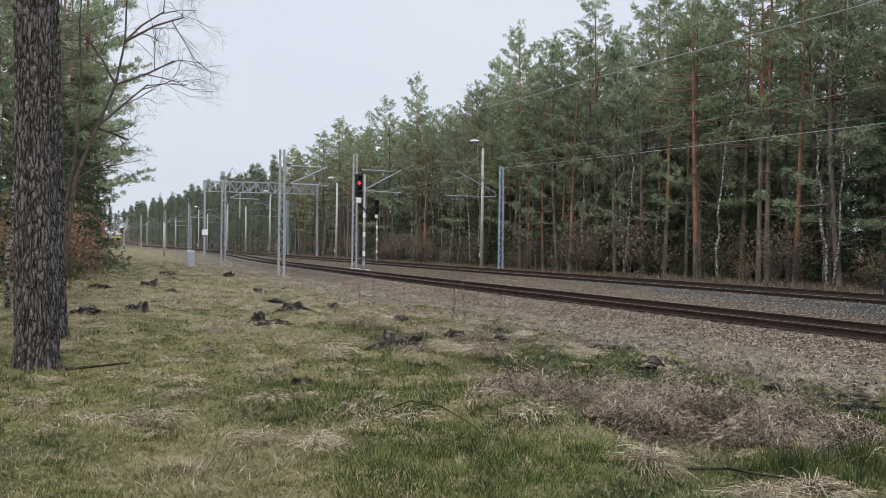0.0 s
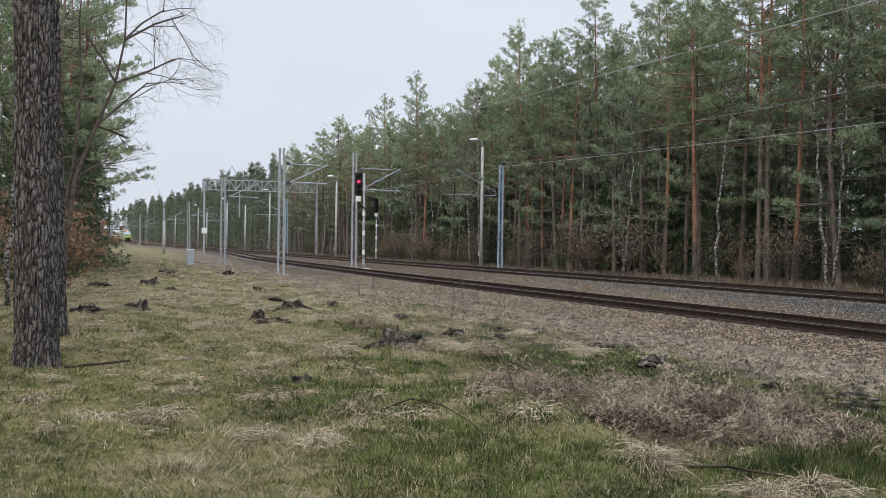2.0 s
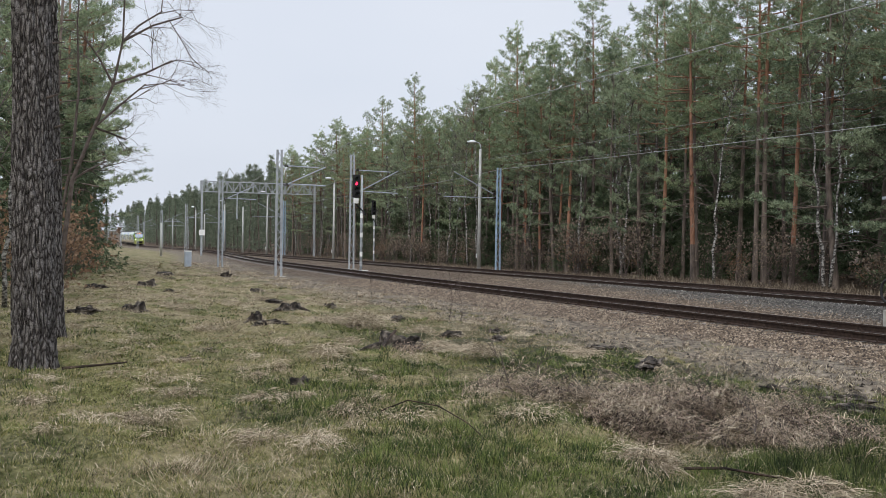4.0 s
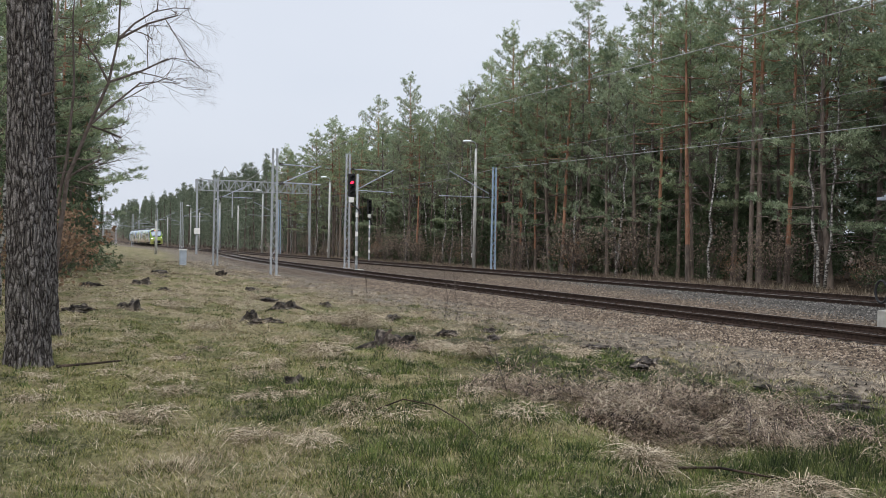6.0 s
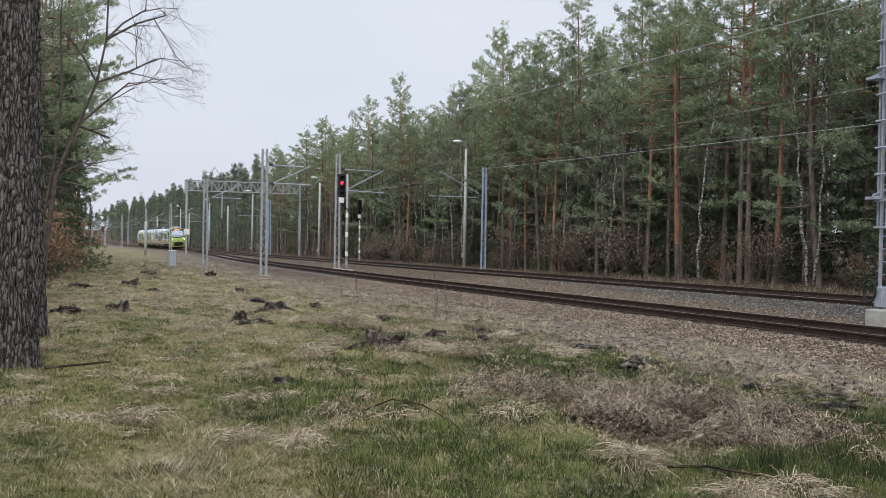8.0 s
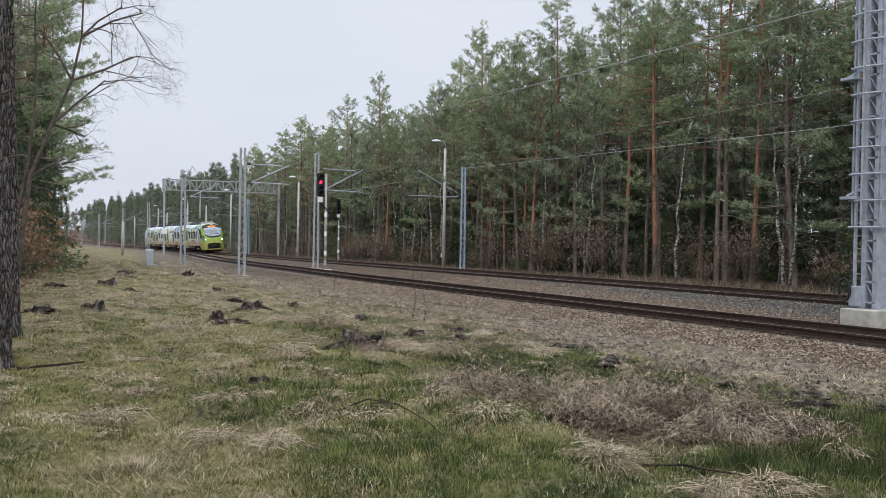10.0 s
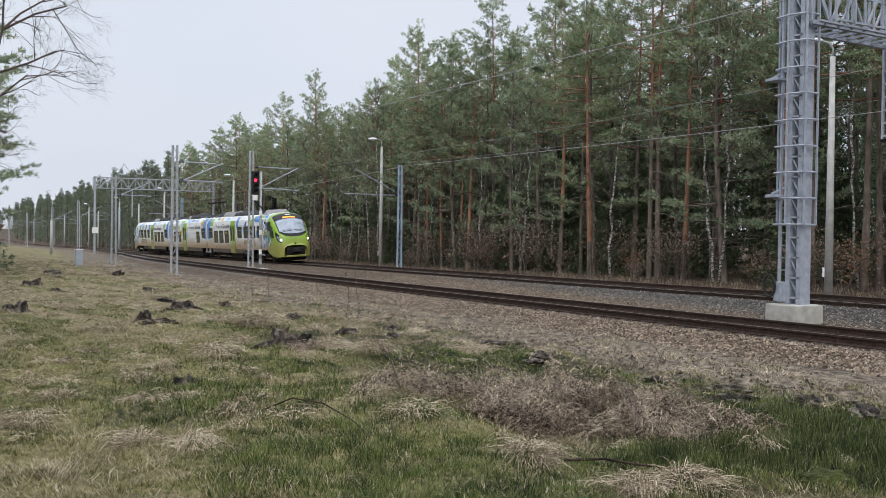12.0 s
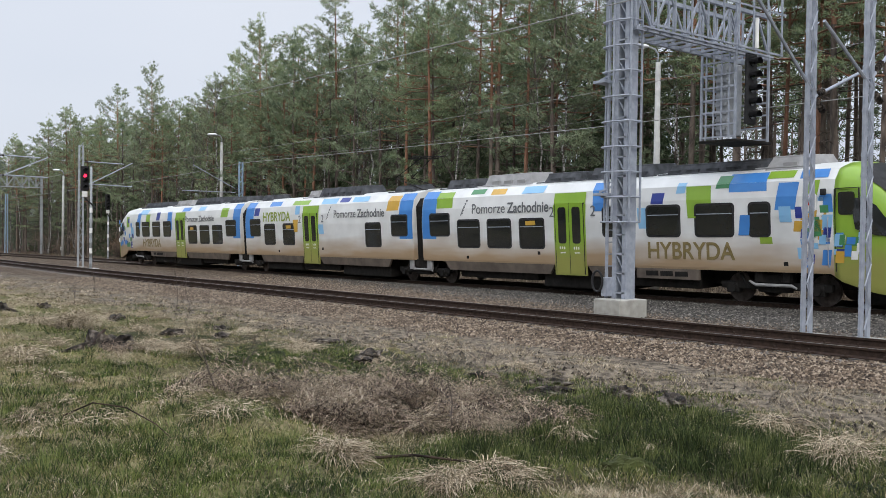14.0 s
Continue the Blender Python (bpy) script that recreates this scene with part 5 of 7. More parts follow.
# ---------------------------------------------------------------- overhead line and signals
def lattice_mast(x, y, h, mat, label, arms=(), side=1, wide=0.32, base=True):
    """Two channels with zigzag lacing; arms: (z0, z1, reach) struts towards side."""
    t = thing("catenary_mast", pose(x, y, ground_z(x, y)), label, "mast", "overhead line masts")
    for s in (-1, 1):
        bm = bmesh.new()
        beam(bm, (s * wide / 2, 0, -0.3), (s * wide * 0.36, 0, h), 0.05, 0.12)
        part("channel", bm, mat, t)
    n = int(h / 0.42)
    for xx in (-0.06, 0.06):
        bm = bmesh.new()
        tube(bm, [((1 if k % 2 else -1) * wide * 0.43, xx, 0.2 + k * 0.42) for k in range(n + 1)], [0.014] * (n + 1), 4)
        part("lacing", bm, mat, t)
    for za, zb, reach in arms:
        bm = bmesh.new()
        tube(bm, [(side * 0.05, 0, za), (side * reach, 0, zb)], [0.035, 0.035], 6)
        part("bracket_arm", bm, "steel", t)
        bm = bmesh.new()
        for q in range(4):
            bmesh.ops.create_cone(bm, cap_ends=True, segments=8, radius1=0.07, radius2=0.07, depth=0.03, matrix=Matrix.Translation((side * (0.25 + q * 0.06), 0, za + (zb - za) * (0.25 + q * 0.06) / reach)) @ pose(0, 0, 0, 0, 90, 0))
        part("insulator", bm, "stump", t)
    if base:
        bm = bmesh.new()
        block(bm, -0.36, 0.36, -0.3, 0.3, -0.6, 0.02, 0.03)
        part("footing", bm, "concrete", t)
    return t


ARMS = ((5.35, 5.3, 3.0), (4.6, 6.15, 2.7), (6.5, 6.45, 2.2))
lattice_mast(11.8, 51.6, 6.95, "mast", "grey lattice mast standing in dry grass beside the siding", ((4.9, 6.1, 2.6), (6.1, 6.05, 2.2), (5.1, 5.05, 2.6)), 1, 0.32)
lattice_mast(19.8, 64.0, 8.0, "mast", "grey lattice mast between the two tracks", ((5.2, 7.0, 3.4), (6.95, 6.9, 2.8), (5.5, 5.4, 3.4)), 1, 0.32)
lattice_mast(30.7, 63.0, 7.7, "mast_blue", "blue painted lattice mast at the forest edge", ((5.6, 7.3, 3.6), (5.5, 5.5, 4.4)), -1, 0.34)
lattice_mast(11.9, 71.0, 6.5, "mast", "grey lattice mast beside the siding", ((4.9, 6.1, 2.6), (5.1, 5.05, 2.6)), 1, 0.32)
for y in (131.0, 179.0, 228.0, 280.0, 335.0):
    lattice_mast(30.7, y, 7.7, "mast_blue" if y < 190 else "mast", "pale lattice mast at the forest edge", ((5.6, 7.3, 3.6), (5.5, 5.5, 4.4)), -1, 0.34)
for y in (152.0, 186.0, 236.0, 290.0, 350.0):
    lattice_mast(20.2, y, 7.6, "mast", "grey lattice mast beside the line", ((5.2, 6.9, 3.4), (5.5, 5.4, 3.4)), 1, 0.32)
lattice_mast(17.95, 10.6, 8.8, "steel", "light grey mast on a concrete footing between the tracks", ((4.9, 7.4, -3.0), (4.75, 5.6, 2.2)), 1, 0.26)
lattice_mast(18.15, 9.5, 8.8, "steel", "light grey mast with a bracket between the tracks", ((5.0, 7.2, 2.6), (4.9, 5.9, -1.6)), 1, 0.26)
for x, y, h in ((30.7, 161.0, 7.8), (31.0, 205.0, 7.6), (30.5, 255.0, 7.6), (13.0, 120.0, 4.0)):
    t = thing("concrete_post", pose(x, y, ground_z(x, y)), "plain grey concrete post at the forest edge", "post", "line posts")
    bm = bmesh.new()
    tube(bm, [(0, 0, -0.3), (0, 0, h)], [0.17, 0.12], 10)
    part("shaft", bm, "pole", t, smooth=True)


def lamp_post(x, y, h, turn):
    t = thing("street_lamp", pose(x, y, ground_z(x, y), 0, 0, turn), "tall concrete lamp post with a white hooked lamp head", "street lamp", "lamps along the line")
    bm = bmesh.new()
    tube(bm, [(0, 0, -0.3), (0, 0, h - 0.5)], [0.165, 0.095], 12)
    part("post", bm, "pole", t, smooth=True)
    bm = bmesh.new()
    tube(bm, [(0, 0, h - 0.5), (0, 0, h - 0.2), (-0.12, 0, h), (-0.4, 0, h + 0.08)], [0.035] * 4, 8)
    part("hook", bm, "mast", t, smooth=True)
    bm = bmesh.new()
    bmesh.ops.create_uvsphere(bm, u_segments=14, v_segments=8, radius=1, matrix=Matrix.Translation((-0.72, 0, h + 0.1)) @ Matrix.Diagonal((0.38, 0.17, 0.1, 1)))
    part("lamp_head", bm, "lampcap", t, smooth=True)
    bm = bmesh.new()
    block(bm, -0.215, -0.16, -0.09, 0.09, 0.9, 1.25, 0.01)
    part("number_plate", bm, "white", t)


for x, y, h in ((29.0, 23.7, 9.4), (31.3, 67.6, 9.9), (29.2, 101.0, 9.0), (29.2, 135.0, 9.1), (29.2, 170.0, 9.1), (29.2, 205.0, 9.1)):
    lamp_post(x, y, h, -38)


def signal_head(t, x, y, z, lit, face, lamps=4, pitch=0.34):
    """Black board with round lamps; face: +1 looks along -y."""
    bm = bmesh.new()
    hh = lamps * pitch + 0.12
    block(bm, x - 0.24, x + 0.24, y, y + face * 0.06, z - hh, z, 0.05)
    board = part("signal_board", bm, "black", t)
    for k in range(lamps):
        zc = z - 0.06 - pitch * (k + 0.5)
        bm = bmesh.new()
        bmesh.ops.create_cone(bm, cap_ends=True, segments=16, radius1=0.1, radius2=0.1, depth=0.03, matrix=Matrix.Translation((x, y - face * 0.02, zc)) @ pose(0, 0, 0, 90, 0, 0))
        part("lens", bm, "signal_red" if k == lit else "glass", board)
        bm = bmesh.new()
        for q in range(9):
            a0, a1 = radians(-10 + q * 22), radians(12 + q * 22)
            v = [bm.verts.new((x + 0.125 * math.cos(a), y - face * d, zc + 0.125 * math.sin(a))) for a, d in ((a0, 0), (a1, 0), (a1, 0.26), (a0, 0.26))]
            bm.faces.new(v)
        bmesh.ops.solidify(bm, geom=bm.faces[:], thickness=0.012)
        part("visor", bm, "black", board)


def post_signal(x, y, h, lit, label, off):
    t = thing("railway_signal", pose(x, y, ground_z(x, y)), label, "railway signal", "post signals")
    bm = bmesh.new()
    tube(bm, [(0, 0, -0.2), (0, 0, h)], [0.09, 0.07], 10)
    part("post", bm, "mast", t, smooth=True)
    for k in range(6):
        bm = bmesh.new()
        tube(bm, [(0, 0, 0.35 + k * 0.62), (0, 0, 0.66 + k * 0.62)], [0.098, 0.096], 10)
        part("band", bm, "white" if k % 2 else "mast", t)
    signal_head(t, off, -0.14, h, lit, 1)
    bm = bmesh.new()
    block(bm, off - 0.16, off + 0.16, -0.16, -0.1, h - 1.85, h - 1.52, 0.02)
    part("sign_plate", bm, "white", t)
    bm = bmesh.new()
    tube(bm, [(off, -0.05, h - 0.4), (off, -0.05, h - 1.9), (0.15, -0.05, h - 2.4), (0.2, -0.05, h - 2.6)], [0.04, 0.04, 0.06, 0.1], 6)
    part("bracket", bm, "black", t)
    bm = bmesh.new()
    block(bm, -0.4, 0.4, -0.4, 0.4, -0.4, 0.08, 0.03)
    part("footing", bm, "concrete", t)


post_signal(18.9, 59.0, 6.25, 1, "railway signal showing red on a banded post", -0.42)
post_signal(31.0, 92.5, 6.4, -1, "dark railway signal on a white banded post", -0.1)

# relay cabinet in the grass
cab = thing("relay_cabinet", pose(9.0, 66.7, ground_z(9.0, 66.7)), "small grey-blue trackside cabinet in dry grass", "cabinet")
bm = bmesh.new()
block(bm, -0.22, 0.22, -0.16, 0.16, -0.1, 1.12, 0.03)
part("body", bm, "cabinet", cab)
bm = bmesh.new()
block(bm, -0.26, 0.26, -0.2, 0.2, 1.12, 1.19, 0.02)
part("cap", bm, "white", cab)
bm = bmesh.new()
block(bm, -0.17, 0.17, -0.175, -0.16, 0.15, 1.0, 0.01)
part("door", bm, "cabinet", cab)


def truss(name, parent, p0, p1, up, n, mat, r=0.045):
    """Flat lattice girder: two chords, verticals and diagonals."""
    p0, p1, up = Vector(p0), Vector(p1), Vector(up)
    for o in (Vector((0, 0, 0)), up):
        bm = bmesh.new()
        beam(bm, p0 + o, p1 + o, r * 2, r * 2)
        part(name + "_chord", bm, mat, parent)
    for k in range(n):
        a, b = p0.lerp(p1, k / n), p0.lerp(p1, (k + 1) / n)
        for u, v in ((a, a + up), (a, b + up) if k % 2 else (a + up, b)):
            bm = bmesh.new()
            beam(bm, u, v, r, r)
            part(name + "_brace", bm, mat, parent)


def portal():
    y, x0, x1 = 122.0, 18.1, 32.6
    t = thing("catenary_portal", pose(0, y, level(y)), "grey steel lattice portal spanning both tracks", "portal")
    for x in (x0, x1):
        for s in (-0.2, 0.2):
            bm = bmesh.new()
            beam(bm, (x, s, -0.6), (x, s, 9.2), 0.18, 0.1)
            part("leg", bm, "mast", t)
    for s in (-0.25, 0.25):
        truss("girder", t, (x0 - 0.2, s, 7.8), (x1 + 0.2, s, 7.8), (0, 0, 1.3), 18, "mast", 0.05)
    for x in (22.5, 27.5):
        bm = bmesh.new()
        tube(bm, [(x, 0, 7.8), (x, 0, 4.4)], [0.08, 0.08], 6)
        part("dropper_post", bm, "mast", t)
    bm = bmesh.new()
    for q in range(14):
        a, b = q / 14, (q + 1) / 14
        f = lambda u: (x0 + 3.4 + 5 * u, 0, 10.9 - 7.5 * u * (1 - u) * (1.15 - 0.5 * u))
        tube(bm, [f(a), f(b)], [0.03, 0.03], 4, False)
    tube(bm, [(x0 + 2.6, 0, 9.1), (x0 + 3.4, 0, 10.9)], [0.05, 0.04], 5)
    part("jumper_cable", bm, "wire", t)
    bm = bmesh.new()
    block(bm, x0 - 0.35, x0 + 0.35, -0.4, -0.36, 2.3, 3.0, 0.02)
    part("sign_plate", bm, "white", t)


portal()


def signal_gantry():
    gx, gy = 18.35, 15.9
    t = thing("signal_gantry", pose(gx, gy, level(gy)), "galvanised cantilever signal gantry with caged ladder and signal basket", "signal gantry")
    bm = bmesh.new()
    block(bm, -0.5, 0.5, -0.43, 0.43, -0.7, 0.2, 0.03)
    part("footing", bm, "concrete", t, "weathered concrete footing block")
    # column: two flange plates laced together
    for x, y in ((0.1, -0.2), (0.1, 0.12)):
        bm = bmesh.new()
        beam(bm, (x, y, 0.2), (x, y, 8.4), 0.34, 0.05)
        beam(bm, (x - 0.15, y + 0.04, 0.2), (x - 0.15, y + 0.04, 8.4), 0.05, 0.12)
        beam(bm, (x + 0.15, y + 0.04, 0.2), (x + 0.15, y + 0.04, 8.4), 0.05, 0.12)
        part("column_flange", bm, "steel", t)
    bm = bmesh.new()
    for k in range(17):
        z = 0.35 + k * 0.48
        for x in (-0.04, 0.24):
            beam(bm, (x, -0.18, z), (x, 0.1, z), 0.07, 0.04)
            beam(bm, (x, -0.18, z), (x, 0.1, z + 0.45), 0.04, 0.02)
    part("column_lacing", bm, "steel", t)
    for x, y in ((-0.12, 0.36), (0.24, 0.36)):
        bm = bmesh.new()
        beam(bm, (x, y, 0.2), (x, y, 9.0), 0.07, 0.05)
        part("ladder_rail", bm, "steel", t)
    for k in range(28):
        bm = bmesh.new()
        tube(bm, [(-0.12, 0.36, 0.4 + k * 0.3), (0.24, 0.36, 0.4 + k * 0.3)], [0.015, 0.015], 5)
        part("rung", bm, "steel", t)
    for k in range(11):
        z = 2.1 + k * 0.62
        bm = bmesh.new()
        loop = [(-0.1, -0.32), (-0.25, 0.1), (-0.2, 0.5), (0.05, 0.62), (0.32, 0.5), (0.4, 0.1), (0.3, -0.32), (-0.1, -0.32)]
        tube(bm, [(x, y, z) for x, y in loop], [0.026] * len(loop), 6)
        part("hoop", bm, "steel", t)
    for x, y in ((-0.25, 0.1), (0.05, 0.62), (0.4, 0.1), (0.3, -0.32), (-0.1, -0.32)):
        bm = bmesh.new()
        beam(bm, (x, y, 2.1), (x, y, 8.6), 0.03, 0.05)
        part("cage_bar", bm, "steel", t)
    for z, r in ((2.75, 0.35), (5.55, 0.4)):
        bm = bmesh.new()
        block(bm, -0.35, 0.2, 0.3, 0.3 + r, z, z + 0.07, 0.01)
        beam(bm, (-0.1, 0.2, z + 0.25), (-0.1, 0.3 + r, z + 0.1), 0.05)
        part("bracket_plate", bm, "steel", t)
    bm = bmesh.new()
    for q in range(20):
        a0, a1 = q / 20 * math.tau, (q + 1) / 20 * math.tau
        tube(bm, [(-0.3, 0.5 + 0.17 * math.cos(a0), 0.62 + 0.26 * math.sin(a0)), (-0.3, 0.5 + 0.17 * math.cos(a1), 0.62 + 0.26 * math.sin(a1))], [0.03, 0.03], 6, False)
    part("cable_loop", bm, "black", t)
    bm = bmesh.new()
    block(bm, -0.25, 0.15, 0.2, 0.42, 0.25, 0.72, 0.02)
    part("junction_box", bm, "steel", t)
    # beam with walkway
    for y in (-0.35, 0.5):
        truss("girder", t, (0.0, y, 6.85), (5.6, y, 6.75), (0, 0, 1.15), 9, "steel", 0.05)
    for k in range(12):
        bm = bmesh.new()
        beam(bm, (0.4 + k * 0.46, -0.4, 6.82), (0.4 + k * 0.46, 0.55, 6.82), 0.06, 0.06)
        part("cross_bar", bm, "steel", t)
    bm = bmesh.new()
    for y in (-0.7, -0.4):
        beam(bm, (0.2, y, 6.9), (5.7, y, 6.8), 0.05, 0.05)
    for z in (7.95, 8.6):
        beam(bm, (0.2, -0.8, z), (5.7, -0.8, z - 0.05), 0.04, 0.04)
    for k in range(9):
        beam(bm, (0.3 + k * 0.65, -0.8, 6.8), (0.3 + k * 0.65, -0.8, 8.6), 0.04, 0.04)
    part("walkway_railing", bm, "steel", t)
    # hanging basket
    for x, y in ((4.0, -0.4), (5.5, -0.4), (4.0, 0.7), (5.5, 0.7)):
        bm = bmesh.new()
        beam(bm, (x, y, 4.4), (x, y, 8.2), 0.06, 0.06)
        part("basket_post", bm, "steel", t)
    for k in range(7):
        z = 4.5 + k * 0.34
        bm = bmesh.new()
        for a, b in (((4.0, -0.4), (4.0, 0.7)), ((4.0, 0.7), (5.5, 0.7)), ((5.5, 0.7), (5.5, -0.4))):
            beam(bm, (*a, z), (*b, z), 0.045, 0.045)
        part("basket_rail", bm, "steel", t)
    for k in range(4):
        bm = bmesh.new()
        beam(bm, (4.0, -0.2 + k * 0.25, 4.4), (4.0, -0.2 + k * 0.25, 6.75), 0.04, 0.04)
        part("basket_bar", bm, "steel", t)
    bm = bmesh.new()
    block(bm, 3.95, 5.55, -0.5, 0.75, 4.36, 4.42, 0.01)
    part("basket_floor", bm, "dark", t)
    bm = bmesh.new()
    block(bm, 4.5, 5.15, 0.2, 0.6, 4.6, 6.6, 0.03)
    for k in range(8):
        block(bm, 4.45, 4.5, 0.22, 0.58, 4.75 + k * 0.22, 4.85 + k * 0.22)
    part("equipment_case", bm, "mast", t)
    signal_head(t, 4.55, -0.52, 6.75, -1, 1, 5, 0.36)
    bm = bmesh.new()
    tube(bm, [(4.2, -0.9, 6.8), (4.2, -0.9, 7.6)], [0.05, 0.05], 8)
    part("marker_post", bm, "white", t)


signal_gantry()


def wires(label, pts, r=0.012, sag=0.0, spans=8):
    t = bmesh.new()
    out = []
    for a, b in zip(pts, pts[1:]):
        for k in range(spans):
            u = k / spans
            p = Vector(a).lerp(Vector(b), u)
            p.z -= 4 * sag * u * (1 - u)
            out.append(p)
    out.append(Vector(pts[-1]))
    tube(t, out, [r] * len(out), 5, False)
    ob = part("overhead_wire", t, "wire")
    tagged(ob, label, "wire", "overhead wires")


def lv(x, y, z):
    return (x, y, level(y) + z)


wires("grey overhead wire sagging above the siding", [lv(15.4, -40, 6.2), lv(15.5, 14.5, 6.6), lv(15.7, 51.6, 7.2), lv(16.6, 71, 6.4), lv(19, 122, 7.4)], 0.014, 0.05)
wires("contact wire stretched above the main track", [lv(MAIN, -40, 5.3), lv(MAIN, 22.7, 5.55), lv(MAIN, 50, 6.0), lv(MAIN, 64, 5.7), lv(MAIN, 122, 5.7), lv(MAIN, 300, 5.7)], 0.014, 0.03)
wires("thin carrying wire above the main track", [lv(MAIN, -40, 7.0), lv(MAIN, 9.5, 7.0), lv(MAIN, 64, 6.9), lv(MAIN, 122, 7.0), lv(MAIN, 180, 7.0), lv(MAIN, 300, 7.0)], 0.008, 0.3)
wires("contact wire above the siding", [lv(15.8, 51.6, 5.2), lv(16.7, 71, 5.2), lv(20.6, 115, 5.4), lv(24, 160, 5.5)], 0.008, 0.05)
wires("feeder wire at the forest edge", [lv(30.7, 63, 7.4), lv(30.9, 20, 7.0), lv(31, -30, 6.8)], 0.008, 0.3)

# ---------------------------------------------------------------- near trees
def near_trunk(x, y, r0, h, label, lean=(0.0, 0.0), seed=0):
    t = thing("pine_tree", pose(x, y, ground_z(x, y) - 0.05), label, "tree", "pines of the forest")
    n, m = 96, 300
    verts, faces = [], []
    for j in range(m):
        z = h * j / (m - 1)
        rr = r0 * (1 - 0.035 * z) + 0.12 * r0 * math.exp(-z / 0.18)
        for i in range(n):
            a = i / n * math.tau
            ca, sa = math.cos(a), math.sin(a)
            u = noise.noise((ca * 3.2 + seed, sa * 3.2, z * 0.9))
            ridge = abs(noise.noise((ca * 6.5 + u * 0.6, sa * 6.5, z * 1.7 + seed * 7)))
            plate = noise.noise((ca * 9, sa * 9, z * 7 + seed))
            d = 0.04 * min(1.0, ridge * 3.6) + 0.012 * plate + 0.02 * u
            root = 1 + 0.18 * math.exp(-z / 0.22) * (0.5 + 0.5 * math.sin(a * 4 + seed))
            verts.append((ca * (rr * root + d) + lean[0] * z, sa * (rr * root + d) + lean[1] * z, z))
    for j in range(m - 1):
        for i in range(n):
            faces.append((j * n + i, j * n + (i + 1) % n, (j + 1) * n + (i + 1) % n, (j + 1) * n + i))
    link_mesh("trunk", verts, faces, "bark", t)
    r = np.random.RandomState(seed + 50)
    for z, a, ln in ((3.55, -0.7, 0.22), (2.75, 0.2, 0.3), (4.3, 0.6, 0.3)):
        bm = bmesh.new()
        p = Vector((lean[0] * z + math.cos(a) * r0 * 0.8, lean[1] * z + math.sin(a) * r0 * 0.8, z))
        d = Vector((math.cos(a), math.sin(a), 0.25))
        tube(bm, [p, p + d * ln * 0.6, p + d * ln], [0.022, 0.016, 0.006], 6)
        part("dead_stub", bm, "twig", t)
    bm = bmesh.new()
    top = Vector((lean[0] * h, lean[1] * h, h))
    tube(bm, [top + Vector((0, 0, -0.1)), top + Vector((0, 0, 8))], [r0 * 0.68, 0.04], 8)
    cen, dirs = [], []
    for k in range(24):
        a, z = r.uniform(0, math.tau), 1 + 7 * k / 24
        d = Vector((math.cos(a), math.sin(a), 0.3))
        p = top + Vector((0, 0, z))
        ln = 2.6 * (1.1 - z / 9)
        tube(bm, [p, p + d * ln], [0.05, 0.01], 4, False)
        for q in range(14):
            cen.append(p + d * ln * r.uniform(0.3, 1.05) + Vector(r.normal(size=3) * 0.4))
            dirs.append(tuple(d))
    part("upper_trunk", bm, "bark_red", t)
    ob = new("crown", tri_mesh("crown", clumps(cen, dirs, r, 7, 0.34, 0.07), "needle"))
    ob.parent = t


near_trunk(-0.13, 13.5, 0.235, 9.5, "thick old pine trunk with deeply furrowed grey-brown bark", (-0.013, 0), 1)
near_trunk(0.04, 17.2, 0.22, 9.5, "pine trunk with furrowed bark close behind another", (-0.018, 0), 2)


def bare_tree():
    """Leaning leafless tree whose fine crown hangs over the clearing."""
    r = np.random.RandomState(12)
    x, y = 0.25, 23.0
    t = thing("bare_tree", pose(x, y, ground_z(x, y) - 0.05), "leafless leaning tree with fine drooping twigs", "tree")
    bm = bmesh.new()
    pts = [Vector(p) for p in ((0, 0, 0), (0.12, 0, 1.5), (0.3, 0, 3.0), (0.75, 0, 4.2), (1.15, 0, 5.2), (1.35, 0, 6.2), (1.4, 0.1, 7.5), (1.5, 0.1, 9.0))]
    tube(bm, pts, [0.062, 0.054, 0.046, 0.038, 0.03, 0.024, 0.018, 0.01], 8)
    part("trunk", bm, "twig", t)
    bm = bmesh.new()
    tube(bm, [(-0.12, 0.1, 0), (0.0, 0.1, 1.8), (0.28, 0.1, 3.4), (0.42, 0.1, 5.0), (0.38, 0.1, 6.6), (0.5, 0.1, 8.2)], [0.045, 0.04, 0.034, 0.026, 0.018, 0.008], 7)
    part("side_stem", bm, "twig", t)
    bm = bmesh.new()
    tips = []
    for i, d, ln in ((3, (0.75, 0, 0.75), 2.2), (4, (0.9, 0.2, 0.5), 2.0), (4, (-0.5, 0, 0.9), 1.8), (5, (0.85, -0.2, 0.45), 2.3), (5, (0.6, 0.3, 0.8), 2.0), (6, (0.9, 0, 0.4), 2.1), (6, (-0.5, 0.2, 0.8), 1.6), (6, (0.7, -0.3, 0.6), 2.0), (7, (0.8, 0.2, 0.5), 1.6), (3, (0.6, 0.3, -0.1), 1.3), (2, (0.7, 0.1, 0.5), 1.4)):
        branch_out(bm, r, pts[i], Vector(d).normalized(), ln * 0.7, 0.03, 5, tips, 0.05)
    part("crown", bm, "twig", t)


bare_tree()


# ---------------------------------------------------------------- ground cover
gr = np.random.RandomState(5)


def heights(x, y):
    return np.array([ground_z(float(a), float(b)) for a, b in zip(x, y)])


